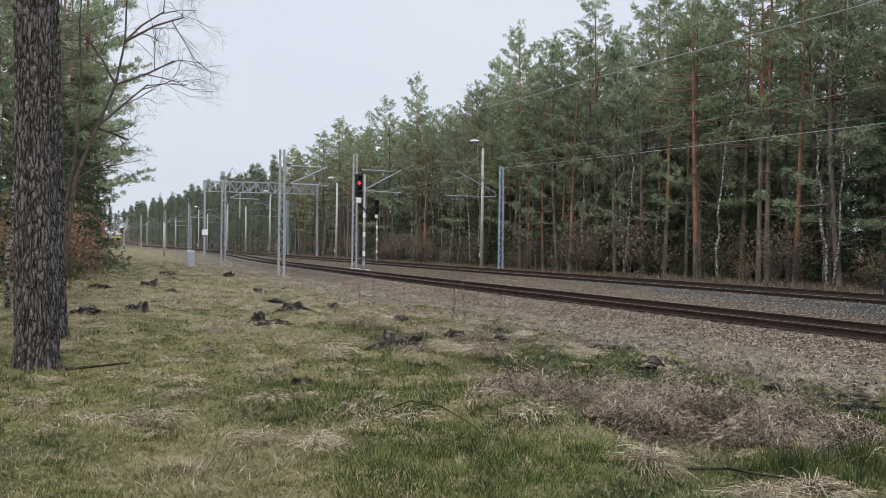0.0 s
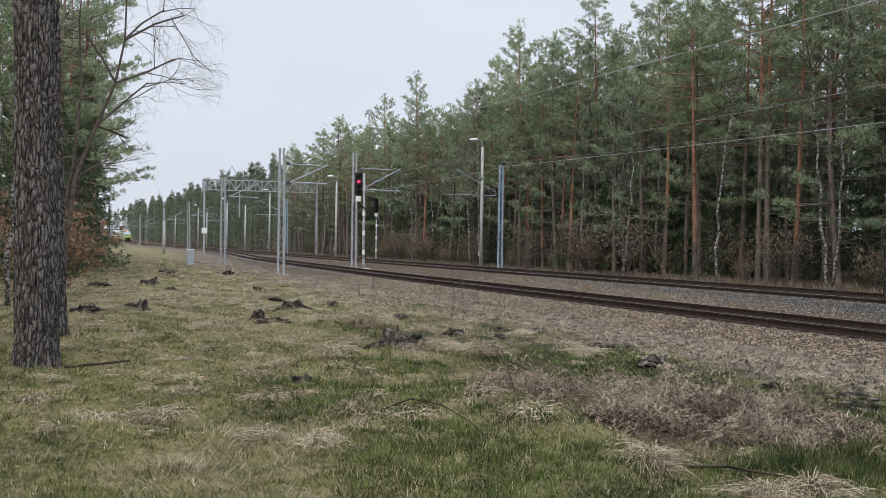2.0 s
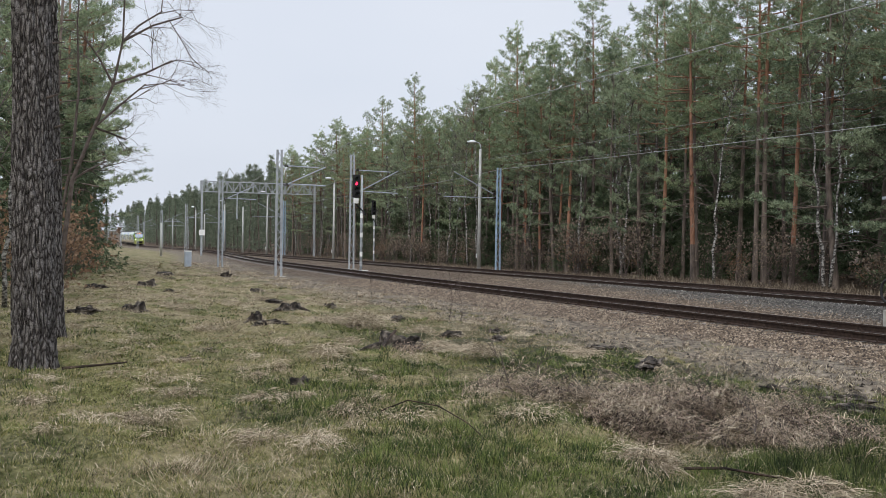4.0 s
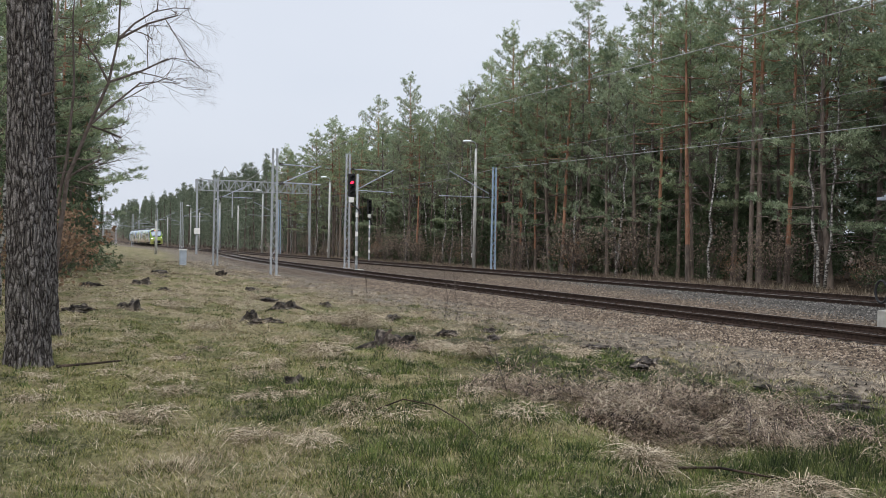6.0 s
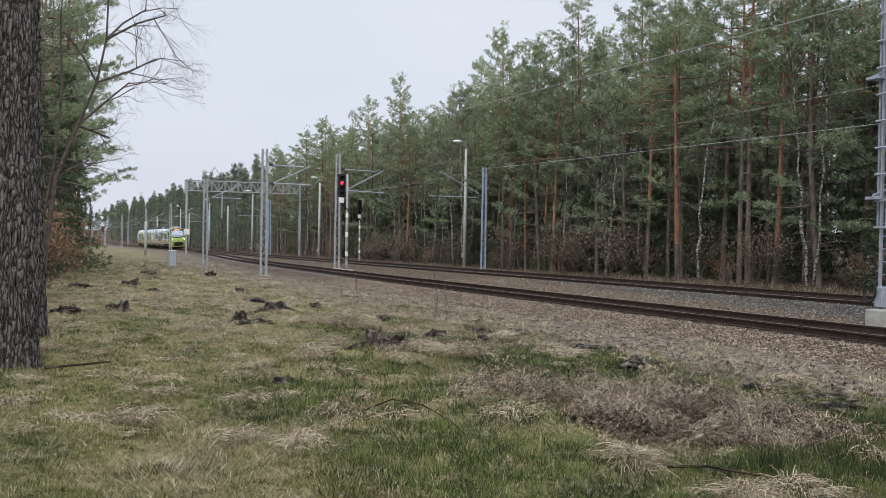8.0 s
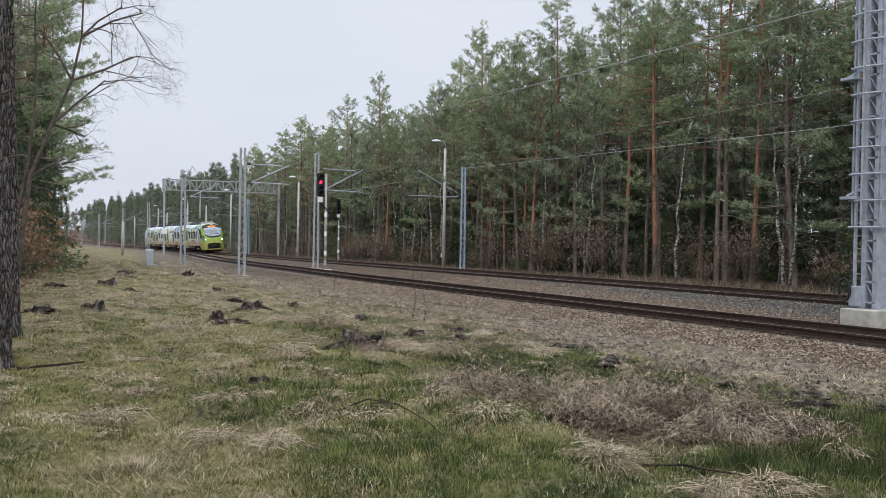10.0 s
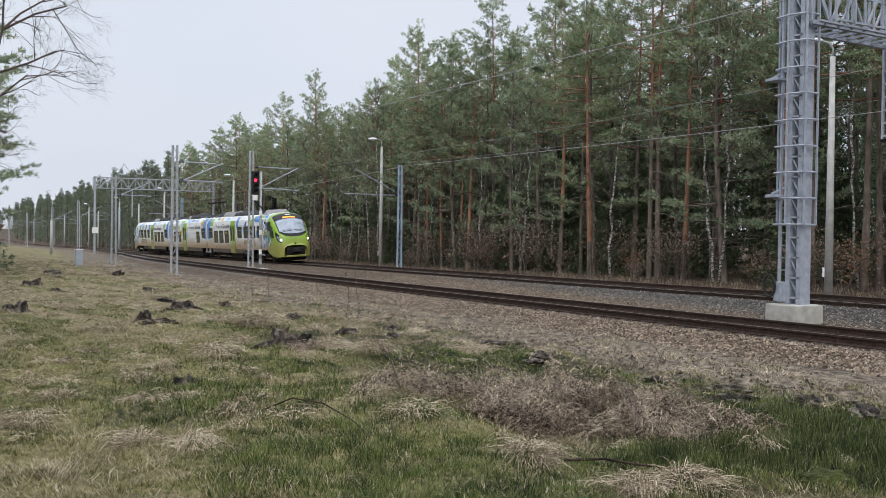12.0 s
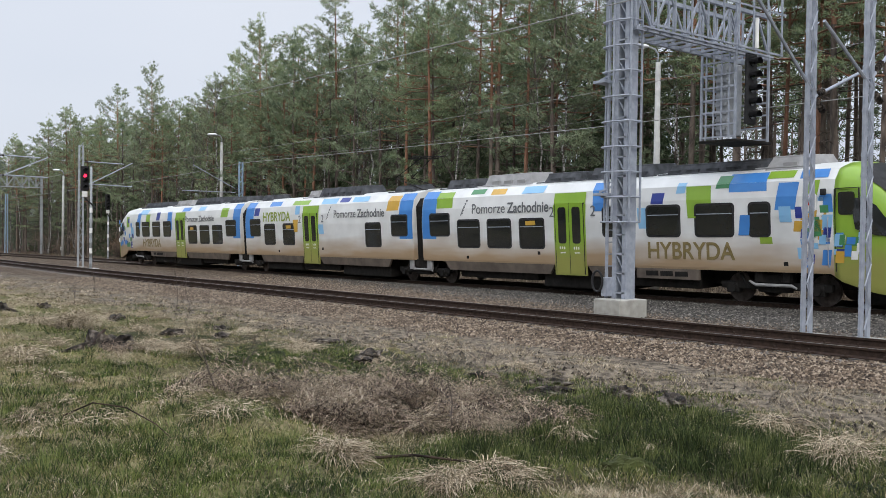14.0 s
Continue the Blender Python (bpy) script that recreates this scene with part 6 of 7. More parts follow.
def blades(name, x, y, h, w, mat, label, lean=0.5, way=None, sink=0.01):
    """Single grass blades as slim triangles; way: the heading to which each leans."""
    n = len(x)
    a = gr.uniform(0, math.tau, n)
    z = heights(x, y) - sink
    tip = lean * h * gr.uniform(0.2, 1.0, n)
    b = gr.uniform(0, math.tau, n) if way is None else way + gr.normal(size=n) * 0.5
    v = np.empty((n * 3, 3))
    v[0::3] = np.stack([x - np.cos(a) * w, y - np.sin(a) * w, z], -1)
    v[1::3] = np.stack([x + np.cos(a) * w, y + np.sin(a) * w, z], -1)
    v[2::3] = np.stack([x + np.cos(b) * tip, y + np.sin(b) * tip, z + h], -1)
    ob = new(name, tri_mesh(name, v, mat))
    return tagged(ob, label, "grass", kind="stuff")


def ribbons(base, out, up, length, width, droop, seg=4):
    """Arching blades: base points, outward unit vectors, steepness; returns triangles."""
    n = len(base)
    side = np.stack([-out[:, 1], out[:, 0], 0 * out[:, 0]], -1)
    pts = []
    for k in range(seg + 1):
        u = k / seg
        p = base + out * (length * u * (0.35 + 0.65 * u * droop))[:, None]
        p[:, 2] += length * up * u * (1 - 0.55 * droop * u * u) - length * droop * 0.42 * u ** 3
        pts.append(p)
    tris = []
    for k in range(seg):
        w0, w1 = width * (1 - k / seg), width * (1 - (k + 1) / seg)
        a, b = pts[k] - side * w0[:, None], pts[k] + side * w0[:, None]
        c, d = pts[k + 1] - side * w1[:, None], pts[k + 1] + side * w1[:, None]
        tris.append(np.stack([a, b, c], 1))
        if k < seg - 1:
            tris.append(np.stack([b, d, c], 1))
    return np.stack(tris, 1).reshape(-1, 3)


def wedge(n, r0, r1, power=1.0):
    """Points over the open ground, thinning with distance."""
    r = r0 * (r1 / r0) ** (gr.uniform(0, 1, n) ** power)
    a = gr.uniform(math.radians(-5), math.radians(68), n)
    return np.sin(a) * r, np.cos(a) * r, r


def patchy(x, y, s, seed):
    return np.array([noise.noise((a * s, b * s, seed)) for a, b in zip(x, y)])


BRACKEN = [(4.9, 9.1, 0.8), (5.4, 8.2, 0.9), (5.8, 7.4, 0.8), (6.2, 6.6, 0.8), (6.5, 8.9, 0.7), (6.7, 7.6, 0.6), (5.0, 7.4, 0.5)]
GREEN = [(6.5, 11.6, 1.2), (2.9, 9.8, 1.5), (7.3, 6.6, 1.6), (7.7, 9.9, 0.8), (7.0, 4.7, 1.9), (3.6, 7.4, 1.1), (4.6, 10.2, 0.9), (2.6, 6.4, 1.0), (5.2, 5.6, 0.9), (4.4, 12.0, 0.8), (7.2, 8.3, 0.7), (8.3, 5.6, 1.3), (6.2, 5.4, 1.0)]


def near_any(x, y, spots):
    out = np.zeros(len(x))
    for a, b, r in spots:
        out = np.maximum(out, 1 - np.hypot(x - a, y - b) / r)
    return out


def grow():
    cx, cy, r = wedge(48000, 4.5, 85, 1.0)
    keep = (cx < 11.9 + 1.0 * patchy(cx, cy, 0.5, 4.0) + np.interp(cy, [45, 98, 160], [0, 3.0, 8.5])) & (cx > -5)
    cx, cy, r = cx[keep], cy[keep], r[keep]
    g = near_any(cx, cy, GREEN)
    br = near_any(cx, cy, BRACKEN)
    f = patchy(cx, cy, 0.45, 11.0) + 0.5 * patchy(cx, cy, 1.7, 12.0)
    dry = np.clip((cx - 8.4) / 2.5, 0, 1) + np.clip((cy - 11) / 17, 0, 0.85)
    score = f + 1.3 * np.clip(g, 0, 1) - 0.8 * dry + gr.normal(size=len(cx)) * 0.25
    thin = gr.uniform(0, 1, len(cx)) < 0.8
    green = (score > 0.1) & (br < 0.2) & thin
    rank = (cx > 5.0 - 0.25 * (6 - cy)) & (cx < 8.4) & (cy < 8.2) & (br < 0.1) & (f + 0.9 * np.clip(g, 0, 1) + gr.normal(size=len(cx)) * 0.2 > 0.12)
    green = (green & ((cx > 2.2) | (gr.uniform(0, 1, len(cx)) < 0.5))) | rank
    low = np.where(cx < 4.5, -0.68, -0.42)
    straw = (score < low) & (br < 0.3) & ~rank & ((cx < 8.2) | (cy > 22) | (gr.uniform(0, 1, len(cx)) < 0.4))
    moss = ~green & (score > low) & (br < 0.3)
    for name, sel, mat, hgt, per, spread, label, lean in (
            ("green_grass", green & ~rank, "grass", 0.062, 22, 0.05, "clumps of short fresh green grass", 0.85),
            ("rank_grass", rank, "grass_deep", 0.085, 26, 0.06, "long dark green grass at the edge of the turf", 0.6),
            ("moss_grass", moss, "moss", 0.036, 22, 0.05, "olive moss and short worn grass", 1.1),
            ("dry_grass", straw, "straw", 0.055, 14, 0.05, "short flattened straw-coloured grass", 2.0)):
        n = int(sel.sum())
        big = np.repeat(gr.uniform(0.35, 1.7, n) * (1 + 0.35 * np.clip(g[sel], 0, 1)), per)
        wide = np.repeat(np.maximum(1.0, r[sel] / 8.0), per)
        dx, dy = gr.normal(size=n * per) * spread * wide ** 0.6, gr.normal(size=n * per) * spread * wide ** 0.6
        x, y = np.repeat(cx[sel], per) + dx, np.repeat(cy[sel], per) + dy
        blades(name, x, y, hgt * big * gr.uniform(0.5, 1.2, n * per), 0.0031 * wide, mat, label, lean, np.arctan2(dy, dx))
    # rank dry growth at the forest edge and the foot of the ballast
    n = 26000
    x = np.concatenate([gr.uniform(28.8, 34.5, n), gr.normal(12.3, 0.5, 2500)])
    y = np.concatenate([4 + 120 * gr.uniform(0, 1, n) ** 1.4, 5 + 40 * gr.uniform(0, 1, 2500)])
    hh = gr.uniform(0.08, 0.38, len(x)) * np.where(x > 20, 1, 0.4)
    blades("rank_dry_grass", x, y, hh, np.where(x > 20, 0.014, 0.004), "edge_grass", "rank brown dry grass along the forest edge", 0.7)


grow()


def tuft(x, y, size, count, mat, droop=0.9):
    """A mop of dead blades that spring from the crown and hang to the ground."""
    n = int(count * 1.7)
    a = gr.uniform(0, math.tau, n)
    rad = size * 0.5 * np.sqrt(gr.uniform(0, 1, n))
    comb = gr.uniform(0, math.tau)
    a2 = a + gr.normal(size=n) * 0.75 + 1.0 * np.sin(a - comb)
    high = size * 0.34 * gr.uniform(0.5, 1.3, n) * (1 - 0.75 * (rad / (size * 0.5)) ** 2)
    ln = size * (0.2 + 0.9 * gr.uniform(0, 1, n) ** 1.6)
    up = gr.uniform(0.0, 0.35, n)
    width = np.full(n, 0.0019) * (1 + 0.06 * math.hypot(x, y))
    out, side = np.stack([np.cos(a2), np.sin(a2)], -1), np.stack([-np.sin(a2), np.cos(a2)], -1)
    z0 = ground_z(x, y) - 0.02
    seg, pts = 5, []
    for k in range(seg + 1):
        u = k / seg
        pz = z0 + high + up * ln * u * 1.6 - (high + up * ln * 1.6) * u ** 2.4
        pts.append(np.stack([x + rad * np.cos(a) + out[:, 0] * ln * u, y + rad * np.sin(a) + out[:, 1] * ln * u, pz], -1))
    s3 = np.stack([side[:, 0], side[:, 1], gr.normal(size=n) * 0.4], -1)
    tris = []
    for k in range(seg):
        w0, w1 = (width * (1 - (k / seg) ** 2))[:, None], (width * (1 - ((k + 1) / seg) ** 2))[:, None]
        p, q = pts[k], pts[k + 1]
        tris.append(np.stack([p - s3 * w0, p + s3 * w0, q - s3 * w1], 1))
        if k < seg - 1:
            tris.append(np.stack([p + s3 * w0, q + s3 * w1, q - s3 * w1], 1))
    return np.stack(tris, 1).reshape(-1, 3)


for x, y, s, c, mat in ((4.22, 6.05, 0.42, 420, "straw"), (1.6, 7.6, 0.34, 200, "straw"), (1.95, 7.15, 0.3, 150, "straw"), (6.0, 18.4, 0.75, 380, "straw"), (5.3, 18.9, 0.6, 260, "straw"), (5.9, 12.6, 0.45, 260, "straw"), (3.55, 12.6, 0.5, 260, "straw"), (4.4, 4.95, 0.42, 380, "straw"), (4.85, 5.0, 0.4, 320, "straw"),
                        (8.25, 4.95, 0.5, 300, "straw"), (8.0, 4.2, 0.5, 300, "straw"), (7.5, 3.9, 0.45, 260, "straw"), (5.55, 13.75, 0.55, 300, "straw"), (6.1, 13.9, 0.5, 240, "straw"), (5.0, 13.4, 0.4, 160, "bramble"), (2.2, 10.2, 0.4, 180, "straw"), (0.9, 9.3, 0.4, 180, "straw"), (2.7, 12.0, 0.35, 140, "straw"), (5.5, 7.9, 0.4, 220, "straw"), (6.4, 7.1, 0.4, 220, "bramble"), (5.0, 8.5, 0.38, 200, "bramble"), (6.1, 8.6, 0.4, 200, "bramble"), (7.6, 12.6, 0.45, 200, "straw")):
    ob = new("grass_tussock", tri_mesh("grass_tussock", tuft(x, y, s, c, mat), mat))
    tagged(ob, "drooping tussock of dead straw-coloured grass" if mat == "straw" else "drooping tussock of brown dead grass", "grass tussock", "grass tussocks")

# smaller tussocks and tangled bracken in one mass each
tris = []
for k in range(640):
    r = 8.0 * (70 / 8.0) ** gr.uniform(0, 1) ** 0.85
    a = gr.uniform(math.radians(-2), math.radians(60))
    x, y = math.sin(a) * r, math.cos(a) * r
    if x < 10.8 + (max(0, y - 45) * 0.05) and x > -2 and not (x > 7.0 and y < 12 and k % 3):
        tris.append(tuft(x, y, gr.uniform(0.1, 0.28) * (1 + r * 0.025), int(gr.uniform(30, 80)), "straw", 1.0))
ob = new("dry_tussocks", tri_mesh("dry_tussocks", np.concatenate(tris), "straw"))
tagged(ob, "scattered small tussocks of pale dry grass", "grass", kind="stuff")
heaps = {"bramble": [], "straw": []}
for bx, by, br in BRACKEN:
    for mat, n, high, wid in (("bramble", 1700, 0.36, 0.0062), ("straw", 760, 0.42, 0.0048)):
        a = gr.uniform(0, math.tau, n)
        rad = br * np.sqrt(gr.uniform(0, 1, n))
        x, y = bx + rad * np.cos(a), by + rad * np.sin(a)
        swell = np.clip(0.6 + 1.9 * patchy(x, y, 2.3, 31.0), 0.0, 1.6)
        base = np.stack([x, y, heights(x, y) + high * swell * (1 - (rad / br) ** 2) * gr.uniform(0, 1, n) ** 0.6], -1)
        comb = 2.5 * patchy(x, y, 1.3, 7.0) + gr.normal(size=n) * 0.9
        tri = ribbons(base, np.stack([np.cos(comb), np.sin(comb), 0 * comb], -1), gr.uniform(-0.1, 0.5, n), gr.uniform(0.12, 0.42, n), np.full(n, wid), gr.uniform(0.6, 1.3, n))
        heaps[mat].append(tri)
    for k in range(5):
        q, d = gr.uniform(0, math.tau), br * math.sqrt(gr.uniform(0, 1))
        heaps["straw" if k < 2 else "bramble"].append(tuft(bx + d * math.cos(q), by + d * math.sin(q), gr.uniform(0.25, 0.5), int(gr.uniform(50, 110)), "bramble"))
for mat, label in (("bramble", "tangled heap of dead brown bracken stems"), ("straw", "bleached dead stems tangled in the bracken")):
    ob = new("dead_bracken", tri_mesh("dead_bracken", np.concatenate(heaps[mat]), mat))
    tagged(ob, label, "bracken", kind="stuff")


# single dead strands lying all over the turf
sx, sy, sr = wedge(22000, 4.5, 30)
keep = (sx < 11.5) & (sx > -3)
sx, sy, sr = sx[keep], sy[keep], sr[keep]
n = len(sx)
d = gr.uniform(0, math.tau, n)
v = ribbons(np.stack([sx, sy, heights(sx, sy) + 0.02], -1), np.stack([np.cos(d), np.sin(d), 0 * d], -1), gr.uniform(0.15, 0.75, n), gr.uniform(0.08, 0.26, n), 0.0014 * (1 + 0.08 * sr), gr.uniform(0.5, 1.2, n))
ob = new("dead_strands", tri_mesh("dead_strands", v, "straw"))
tagged(ob, "single pale dead grass strands lying over the turf", "grass", kind="stuff")


def lump(name, x, y, rx, ry, h, mat, label, category, rough=0.35, seed=0, group=""):
    """A rough low body of wood or earth."""
    bm = bmesh.new()
    bmesh.ops.create_icosphere(bm, subdivisions=4, radius=1.0)
    for v in bm.verts:
        c = v.co.copy()
        k = 1 + rough * noise.noise(c * 2.2 + Vector((seed, 0, 0))) + rough * 0.6 * noise.noise(c * 6.0 + Vector((0, seed, 0)))
        v.co = Vector((c.x * rx * k, c.y * ry * k, max(-0.25, c.z) * h * k))
    ob = part(name, bm, mat)
    ob.matrix_basis = pose(x, y, ground_z(x, y) + 0.01, 0, 0, seed * 37)
    return tagged(ob, label, category, group)


def stump(x, y, r, h, seed):
    t = thing("tree_stump", pose(x, y, ground_z(x, y) - 0.03, 0, 0, seed * 50), "low dark rotten tree stump in the grass", "tree stump", "stumps in the clearing")
    bm = bmesh.new()
    n = 20
    rings = []
    for j, (z, k) in enumerate(((0, 1.35), (0.3, 1.08), (0.7, 1.0), (1.0, 0.94), (0.86, 0.6), (0.75, 0.2))):
        rings.append([bm.verts.new((math.cos(i / n * math.tau) * r * k * (1 + 0.25 * noise.noise((i * 0.9, j * 0.4, seed))), math.sin(i / n * math.tau) * r * k, h * z * (1 + 0.9 * noise.noise((i * 0.45, 5.0, seed * 3.7))))) for i in range(n)])
    for u, v in zip(rings, rings[1:]):
        for i in range(n):
            bm.faces.new((u[i], u[(i + 1) % n], v[(i + 1) % n], v[i]))
    bm.faces.new(rings[-1])
    part("wood", bm, "stump", t)
    for q in range(3):
        a = seed + q * 2.1
        bm = bmesh.new()
        tube(bm, [(math.cos(a) * r * 0.9, math.sin(a) * r * 0.9, h * 0.3), (math.cos(a) * r * 1.5, math.sin(a) * r * 1.5, h * 0.12), (math.cos(a) * r * 2.1, math.sin(a) * r * 2.1, -0.02)], [r * 0.22, r * 0.16, r * 0.06], 7)
        part("root", bm, "stump", t)


for i, (x, y, r, h) in enumerate(((1.83, 22.2, 0.24, 0.28), (3.81, 18.7, 0.15, 0.18), (5.54, 22.9, 0.24, 0.17), (1.74, 13.2, 0.09, 0.12), (2.25, 13.3, 0.08, 0.1), (5.15, 14.0, 0.3, 0.27), (7.0, 24.5, 0.16, 0.12), (3.4, 36.0, 0.3, 0.22), (5.2, 46.5, 0.35, 0.2), (6.8, 33.0, 0.22, 0.15), (2.75, 10.9, 0.12, 0.1))):
    stump(x, y, r * 1.05, h * 0.85, i + 1)
for i, (x, y, a, b, h) in enumerate(((8.0, 11.4, 0.35, 0.14, 0.1), (8.2, 11.7, 0.2, 0.12, 0.1), (8.0, 7.5, 0.36, 0.17, 0.11), (8.45, 8.2, 0.25, 0.12, 0.08), (8.25, 6.9, 0.2, 0.12, 0.09), (8.5, 6.35, 0.34, 0.15, 0.1), (8.6, 5.7, 0.2, 0.12, 0.08), (8.85, 5.2, 0.3, 0.14, 0.09), (8.3, 9.2, 0.2, 0.1, 0.06), (9.0, 6.9, 0.16, 0.1, 0.06), (7.7, 15.8, 0.25, 0.15, 0.09), (8.5, 17.5, 0.25, 0.15, 0.09), (8.9, 14.0, 0.4, 0.2, 0.1))):
    lump("earth_clod", x, y, a, b, h, "stump", "rough lump of dug-up dark earth and dead roots", "earth mound", 0.5, i + 1, "earth clods")


cr = random.Random(21)
for i in range(15):
    d, a = 14 + 34 * cr.random(), radians(1 + 24 * cr.random())
    x, y = d * math.sin(a), d * math.cos(a)
    if 0.6 < x < 9.5:
        k = 0.6 + 0.025 * d
        lump("earth_clod", x, y, 0.2 * k * (0.6 + cr.random()), 0.13 * k, 0.09 * k * (0.5 + cr.random()), "stump", "small dark clump of earth and dead moss", "earth mound", 0.6, 30 + i, "earth clods")


def stick(pts, r, label):
    bm = bmesh.new()
    tube(bm, [(x, y, ground_z(x, y) + z) for x, y, z in pts], [r * (1 - 0.6 * i / len(pts)) for i in range(len(pts))], 6)
    tagged(part("fallen_branch", bm, "bramble"), label, "branch", "fallen branches")


stick([(2.85, 8.25, 0.1), (3.0, 7.95, 0.2), (3.15, 7.6, 0.2), (3.25, 7.2, 0.12), (3.3, 7.0, 0.02)], 0.007, "thin bent dead branch arching over the grass")
stick([(4.35, 5.75, 0.05), (4.6, 5.6, 0.07), (4.85, 5.45, 0.06), (5.1, 5.3, 0.03)], 0.012, "short dead branch lying in the grass")
stick([(0.2, 12.7, 0.05), (0.6, 13.0, 0.06), (1.0, 13.2, 0.03)], 0.02, "short dead branch lying in the grass")
stick([(4.7, 13.6, 0.05), (4.9, 13.9, 0.16), (5.1, 14.1, 0.3)], 0.04, "dead root stub beside the stump")
log = lump("mossy_log", 5.75, 4.55, 0.22, 0.07, 0.1, "moss", "short mossy log half sunk in grass", "log", 0.25, 9)


def weed(x, y, h, seed):
    r = np.random.RandomState(seed)
    t = thing("weed_stalk", pose(x, y, ground_z(x, y)), "thin leafless brown weed stalk", "weed", "weed stalks")
    bm = bmesh.new()
    branch_out(bm, r, Vector((0, 0, 0)), Vector((r.normal() * 0.1, r.normal() * 0.1, 1)).normalized(), h * 0.8, 0.009, 2, [], 0.0)
    part("stem", bm, "twig", t)


for i, (x, y, h) in enumerate(((8.8, 20.6, 1.0), (8.95, 20.3, 0.9), (4.45, 8.75, 0.6), (4.75, 8.9, 0.5), (6.2, 7.9, 0.4), (9.4, 10.5, 0.4), (7.9, 25.0, 0.7), (10.5, 14.0, 0.4), (5.6, 6.4, 0.4), (10.0, 30.0, 0.8))):
    weed(x, y, h, i)

# ---------------------------------------------------------------- ballast and sleepers
def crumbs():
    """Loose crumbs of grey soil on the bare strip below the ballast."""
    n = 17000
    x = gr.normal(9.9, 1.1, n)
    y = 3 + 27 * gr.uniform(0, 1, n) ** 1.5
    keep = (x > 8.0) & (x < 12.6)
    x, y = x[keep], y[keep]
    n = len(x)
    s = 0.008 + 0.03 * gr.uniform(0, 1, n) ** 3
    a = gr.uniform(0, math.tau, n)
    p = np.stack([x, y, heights(x, y)], -1)
    ring = [p + np.stack([np.cos(a + q * math.tau / 3) * s * gr.uniform(0.7, 1.4, n), np.sin(a + q * math.tau / 3) * s * gr.uniform(0.7, 1.4, n), -0.004 + 0 * a], -1) for q in range(3)]
    top = p + np.stack([gr.normal(size=n) * s * 0.3, gr.normal(size=n) * s * 0.3, s * gr.uniform(0.6, 1.2, n)], -1)
    tris = np.stack([np.stack([ring[q], ring[(q + 1) % 3], top], 1) for q in range(3)], 1).reshape(-1, 3)
    M["soil"] = material("crumbled_soil", [(0.1, (0.022, 0.018, 0.014)), (0.5, (0.105, 0.088, 0.068)), (0.9, (0.28, 0.24, 0.19))], 3, 0.95, bump=0.2, island=0.9)
    ob = new("soil_crumbs", tri_mesh("soil_crumbs", tris, "soil"))
    tagged(ob, "loose crumbs of grey soil on the bare strip", "soil", kind="stuff")


crumbs()


def ballast(n, x_from, x_to, mat, label, side=0):
    y = 3 + 42 * gr.uniform(0, 1, n) ** 1.5
    x = x_from + (x_to - x_from) * gr.uniform(0, 1, n)
    near = np.abs(x - np.interp(y, NEAR_Y, NEAR_X))
    keep = (np.abs(near - 0.7535) > 0.13) & (np.abs(x - 23.87) > 0.13) & (side * (x - 0.15 * y - 17.2 + gr.normal(size=n) * 0.7) >= 0)
    x, y = x[keep], y[keep]
    n = len(x)
    z = heights(x, y)
    s = gr.uniform(0.015, 0.033, n)
    o = np.array([(1, 0, 0), (0, 1, 0), (-1, 0, 0), (0, -1, 0), (0, 0, 1), (0, 0, -0.6)])
    v = o[None] * s[:, None, None] * gr.uniform(0.55, 1.35, (n, 6, 1))
    a = gr.uniform(0, math.tau, n)
    c, q = np.cos(a)[:, None], np.sin(a)[:, None]
    vx, vy = v[..., 0] * c - v[..., 1] * q, v[..., 0] * q + v[..., 1] * c
    v = np.stack([vx + x[:, None], vy + y[:, None], v[..., 2] + z[:, None] + 0.008], -1)
    f = np.array([(0, 1, 4), (1, 2, 4), (2, 3, 4), (3, 0, 4)])
    me = bpy.data.meshes.new("ballast")
    me.vertices.add(n * 6)
    me.vertices.foreach_set("co", v.astype(np.float32).ravel())
    idx = (f[None] + 6 * np.arange(n)[:, None, None]).reshape(-1)
    k = n * 4
    me.loops.add(k * 3)
    me.loops.foreach_set("vertex_index", idx.astype(np.int32))
    me.polygons.add(k)
    me.polygons.foreach_set("loop_start", np.arange(0, k * 3, 3, dtype=np.int32))
    me.materials.append(M[mat])
    me.update(calc_edges=True)
    tagged(new("ballast", me), label, "ballast", kind="stuff")


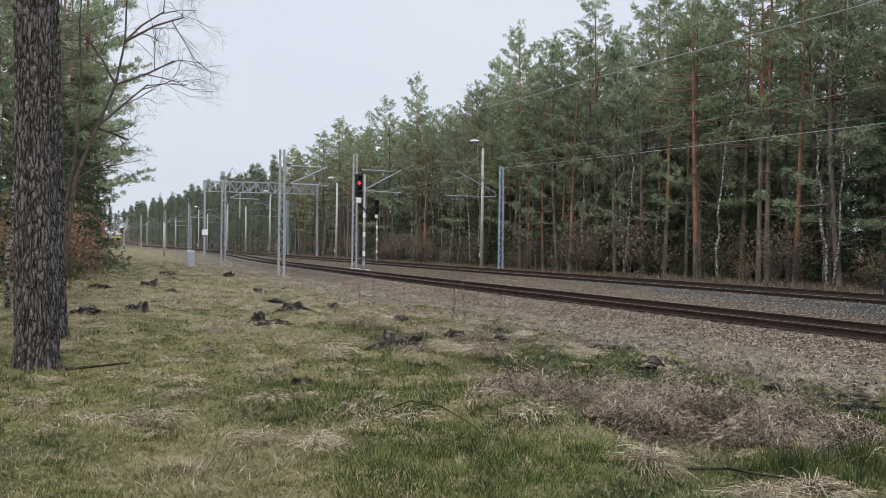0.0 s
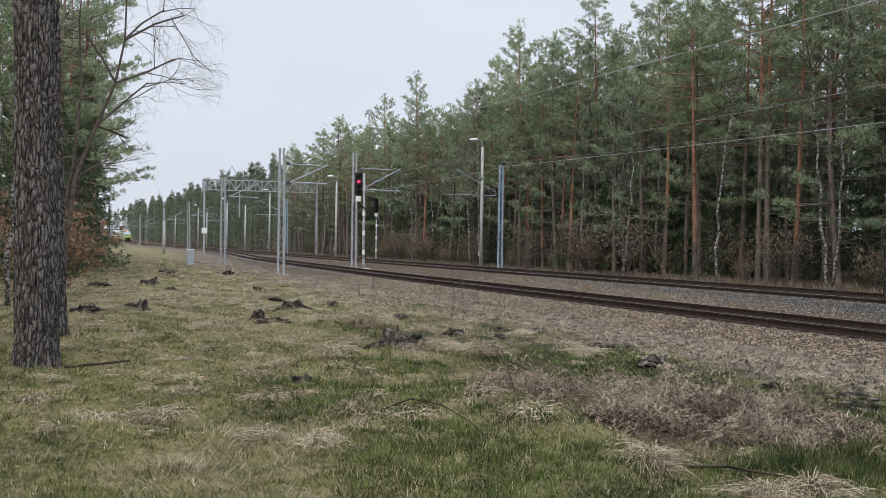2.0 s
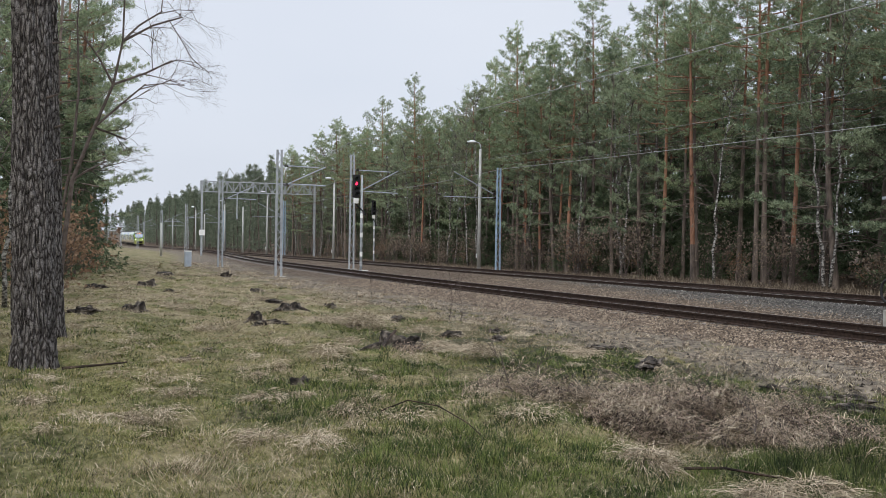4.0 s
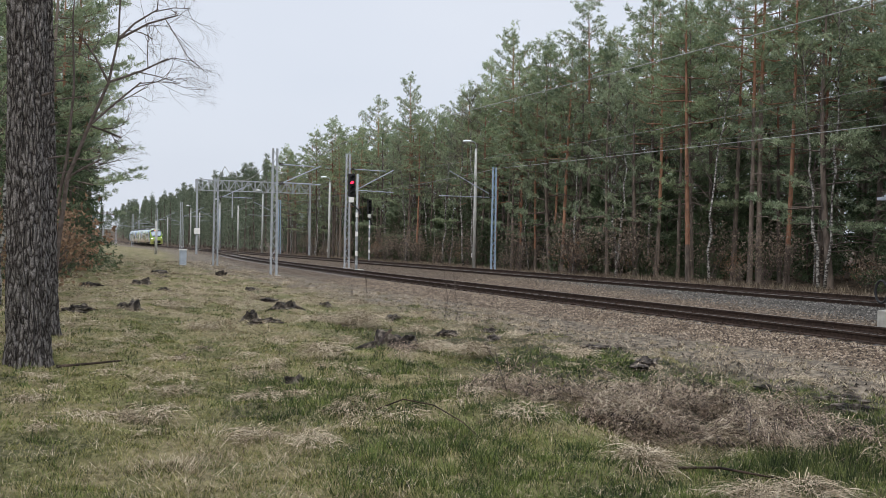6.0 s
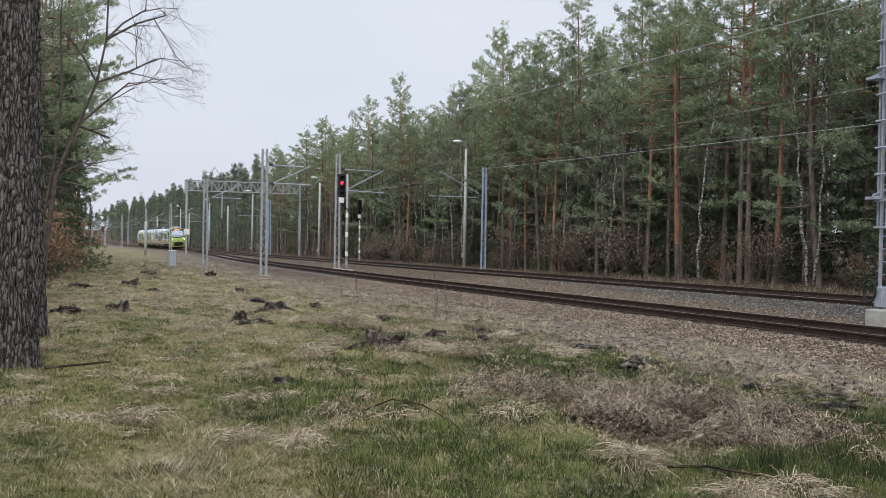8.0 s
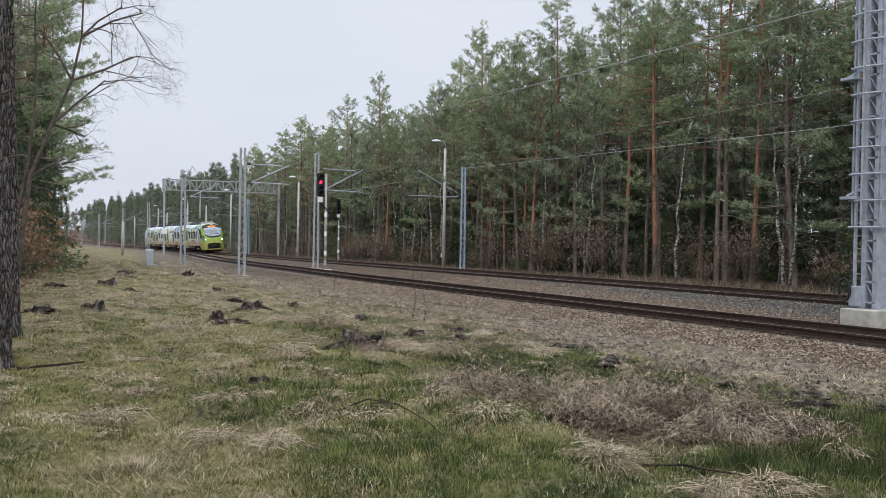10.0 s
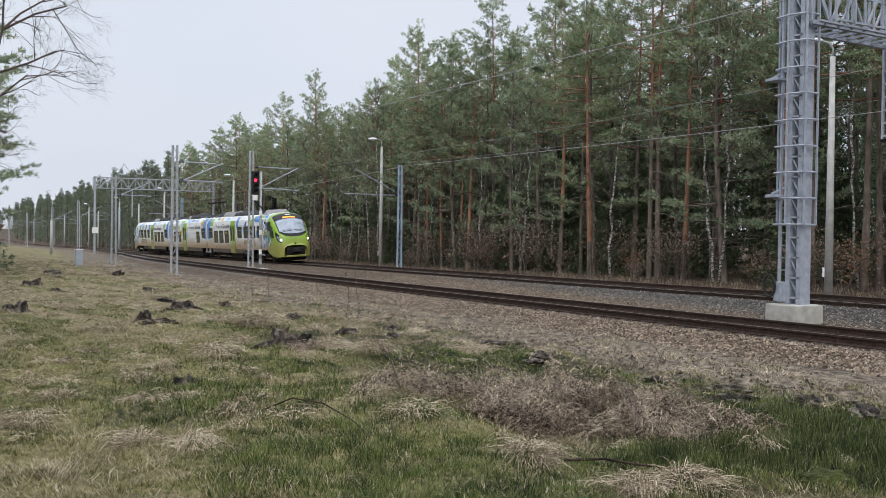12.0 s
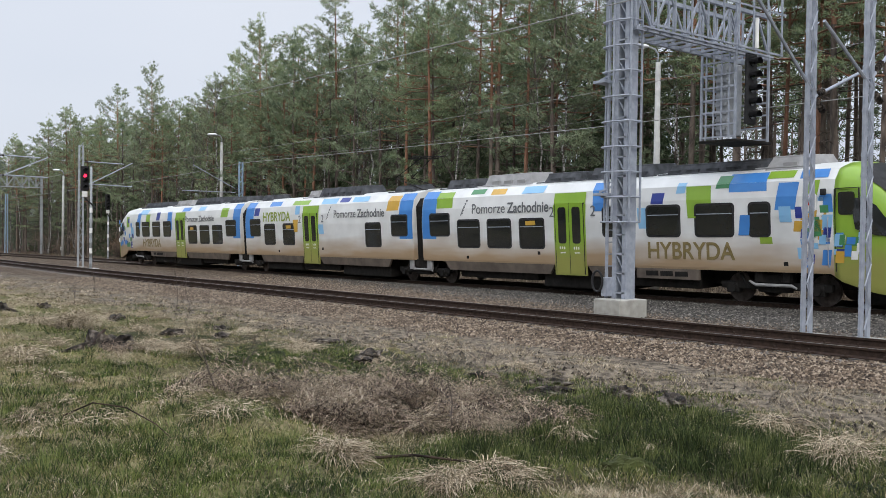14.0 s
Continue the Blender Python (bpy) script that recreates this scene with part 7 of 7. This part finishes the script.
M["stone"] = material("crushed_stone", [(0.1, (0.026, 0.018, 0.013)), (0.4, (0.11, 0.078, 0.052)), (0.65, (0.19, 0.143, 0.1)), (0.95, (0.34, 0.275, 0.205))], 3, 0.9, bump=0.2, island=0.9)
M["stone_grey"] = material("grey_crushed_stone", [(0.1, (0.019, 0.018, 0.017)), (0.4, (0.078, 0.072, 0.064)), (0.65, (0.14, 0.13, 0.115)), (0.95, (0.28, 0.26, 0.23))], 3, 0.9, bump=0.2, island=0.9)
ballast(24000, 12.2, 14.6, "stone", "loose brown crushed stone on the ballast shoulder")
ballast(28000, 14.6, 24.0, "stone", "brown crushed stone ballast round the siding", -1)
ballast(28000, 14.6, 24.0, "stone_grey", "grey crushed stone ballast of the main line", 1)


def piece(name, me, m, parent):
    ob = new(name, me)
    ob.parent = parent
    ob.matrix_basis = m
    return ob


def sleeper_mesh():
    bm = bmesh.new()
    block(bm, -1.3, 1.3, -0.13, 0.13, -0.2, 0.0, 0.025)
    me = bpy.data.meshes.new("sleeper")
    bm.to_mesh(me)
    bm.free()
    me.materials.append(M["sleeper"])
    return me


def clip_mesh():
    bm = bmesh.new()
    block(bm, -0.06, 0.06, -0.06, 0.06, 0.0, 0.03, 0.006)
    bmesh.ops.create_cone(bm, cap_ends=True, segments=6, radius1=0.022, radius2=0.018, depth=0.06, matrix=Matrix.Translation((0, 0, 0.05)))
    me = bpy.data.meshes.new("rail_clip")
    bm.to_mesh(me)
    bm.free()
    me.materials.append(M["rail"])
    return me


sm, cm = sleeper_mesh(), clip_mesh()
for k in range(190):
    y = -4 + k * 0.62
    x = near_x(y)
    piece("sleeper", sm, pose(x, y, level(y) - 0.195, -0.544, 0, gr.normal() * 0.6), track_near)
    if 4 < y < 42:
        for dx in (-0.87, 0.64):
            piece("rail_clip", cm, pose(x + dx, y, level(y) - 0.165), track_near)
for k in range(130):
    y = 0 + k * 0.62
    piece("sleeper", sm, pose(MAIN, y, level(y) - 0.06 + CANT / 2 - 0.176, -0.544, -math.degrees(math.atan2(CANT, 1.507)), 0), track_main)

motions()
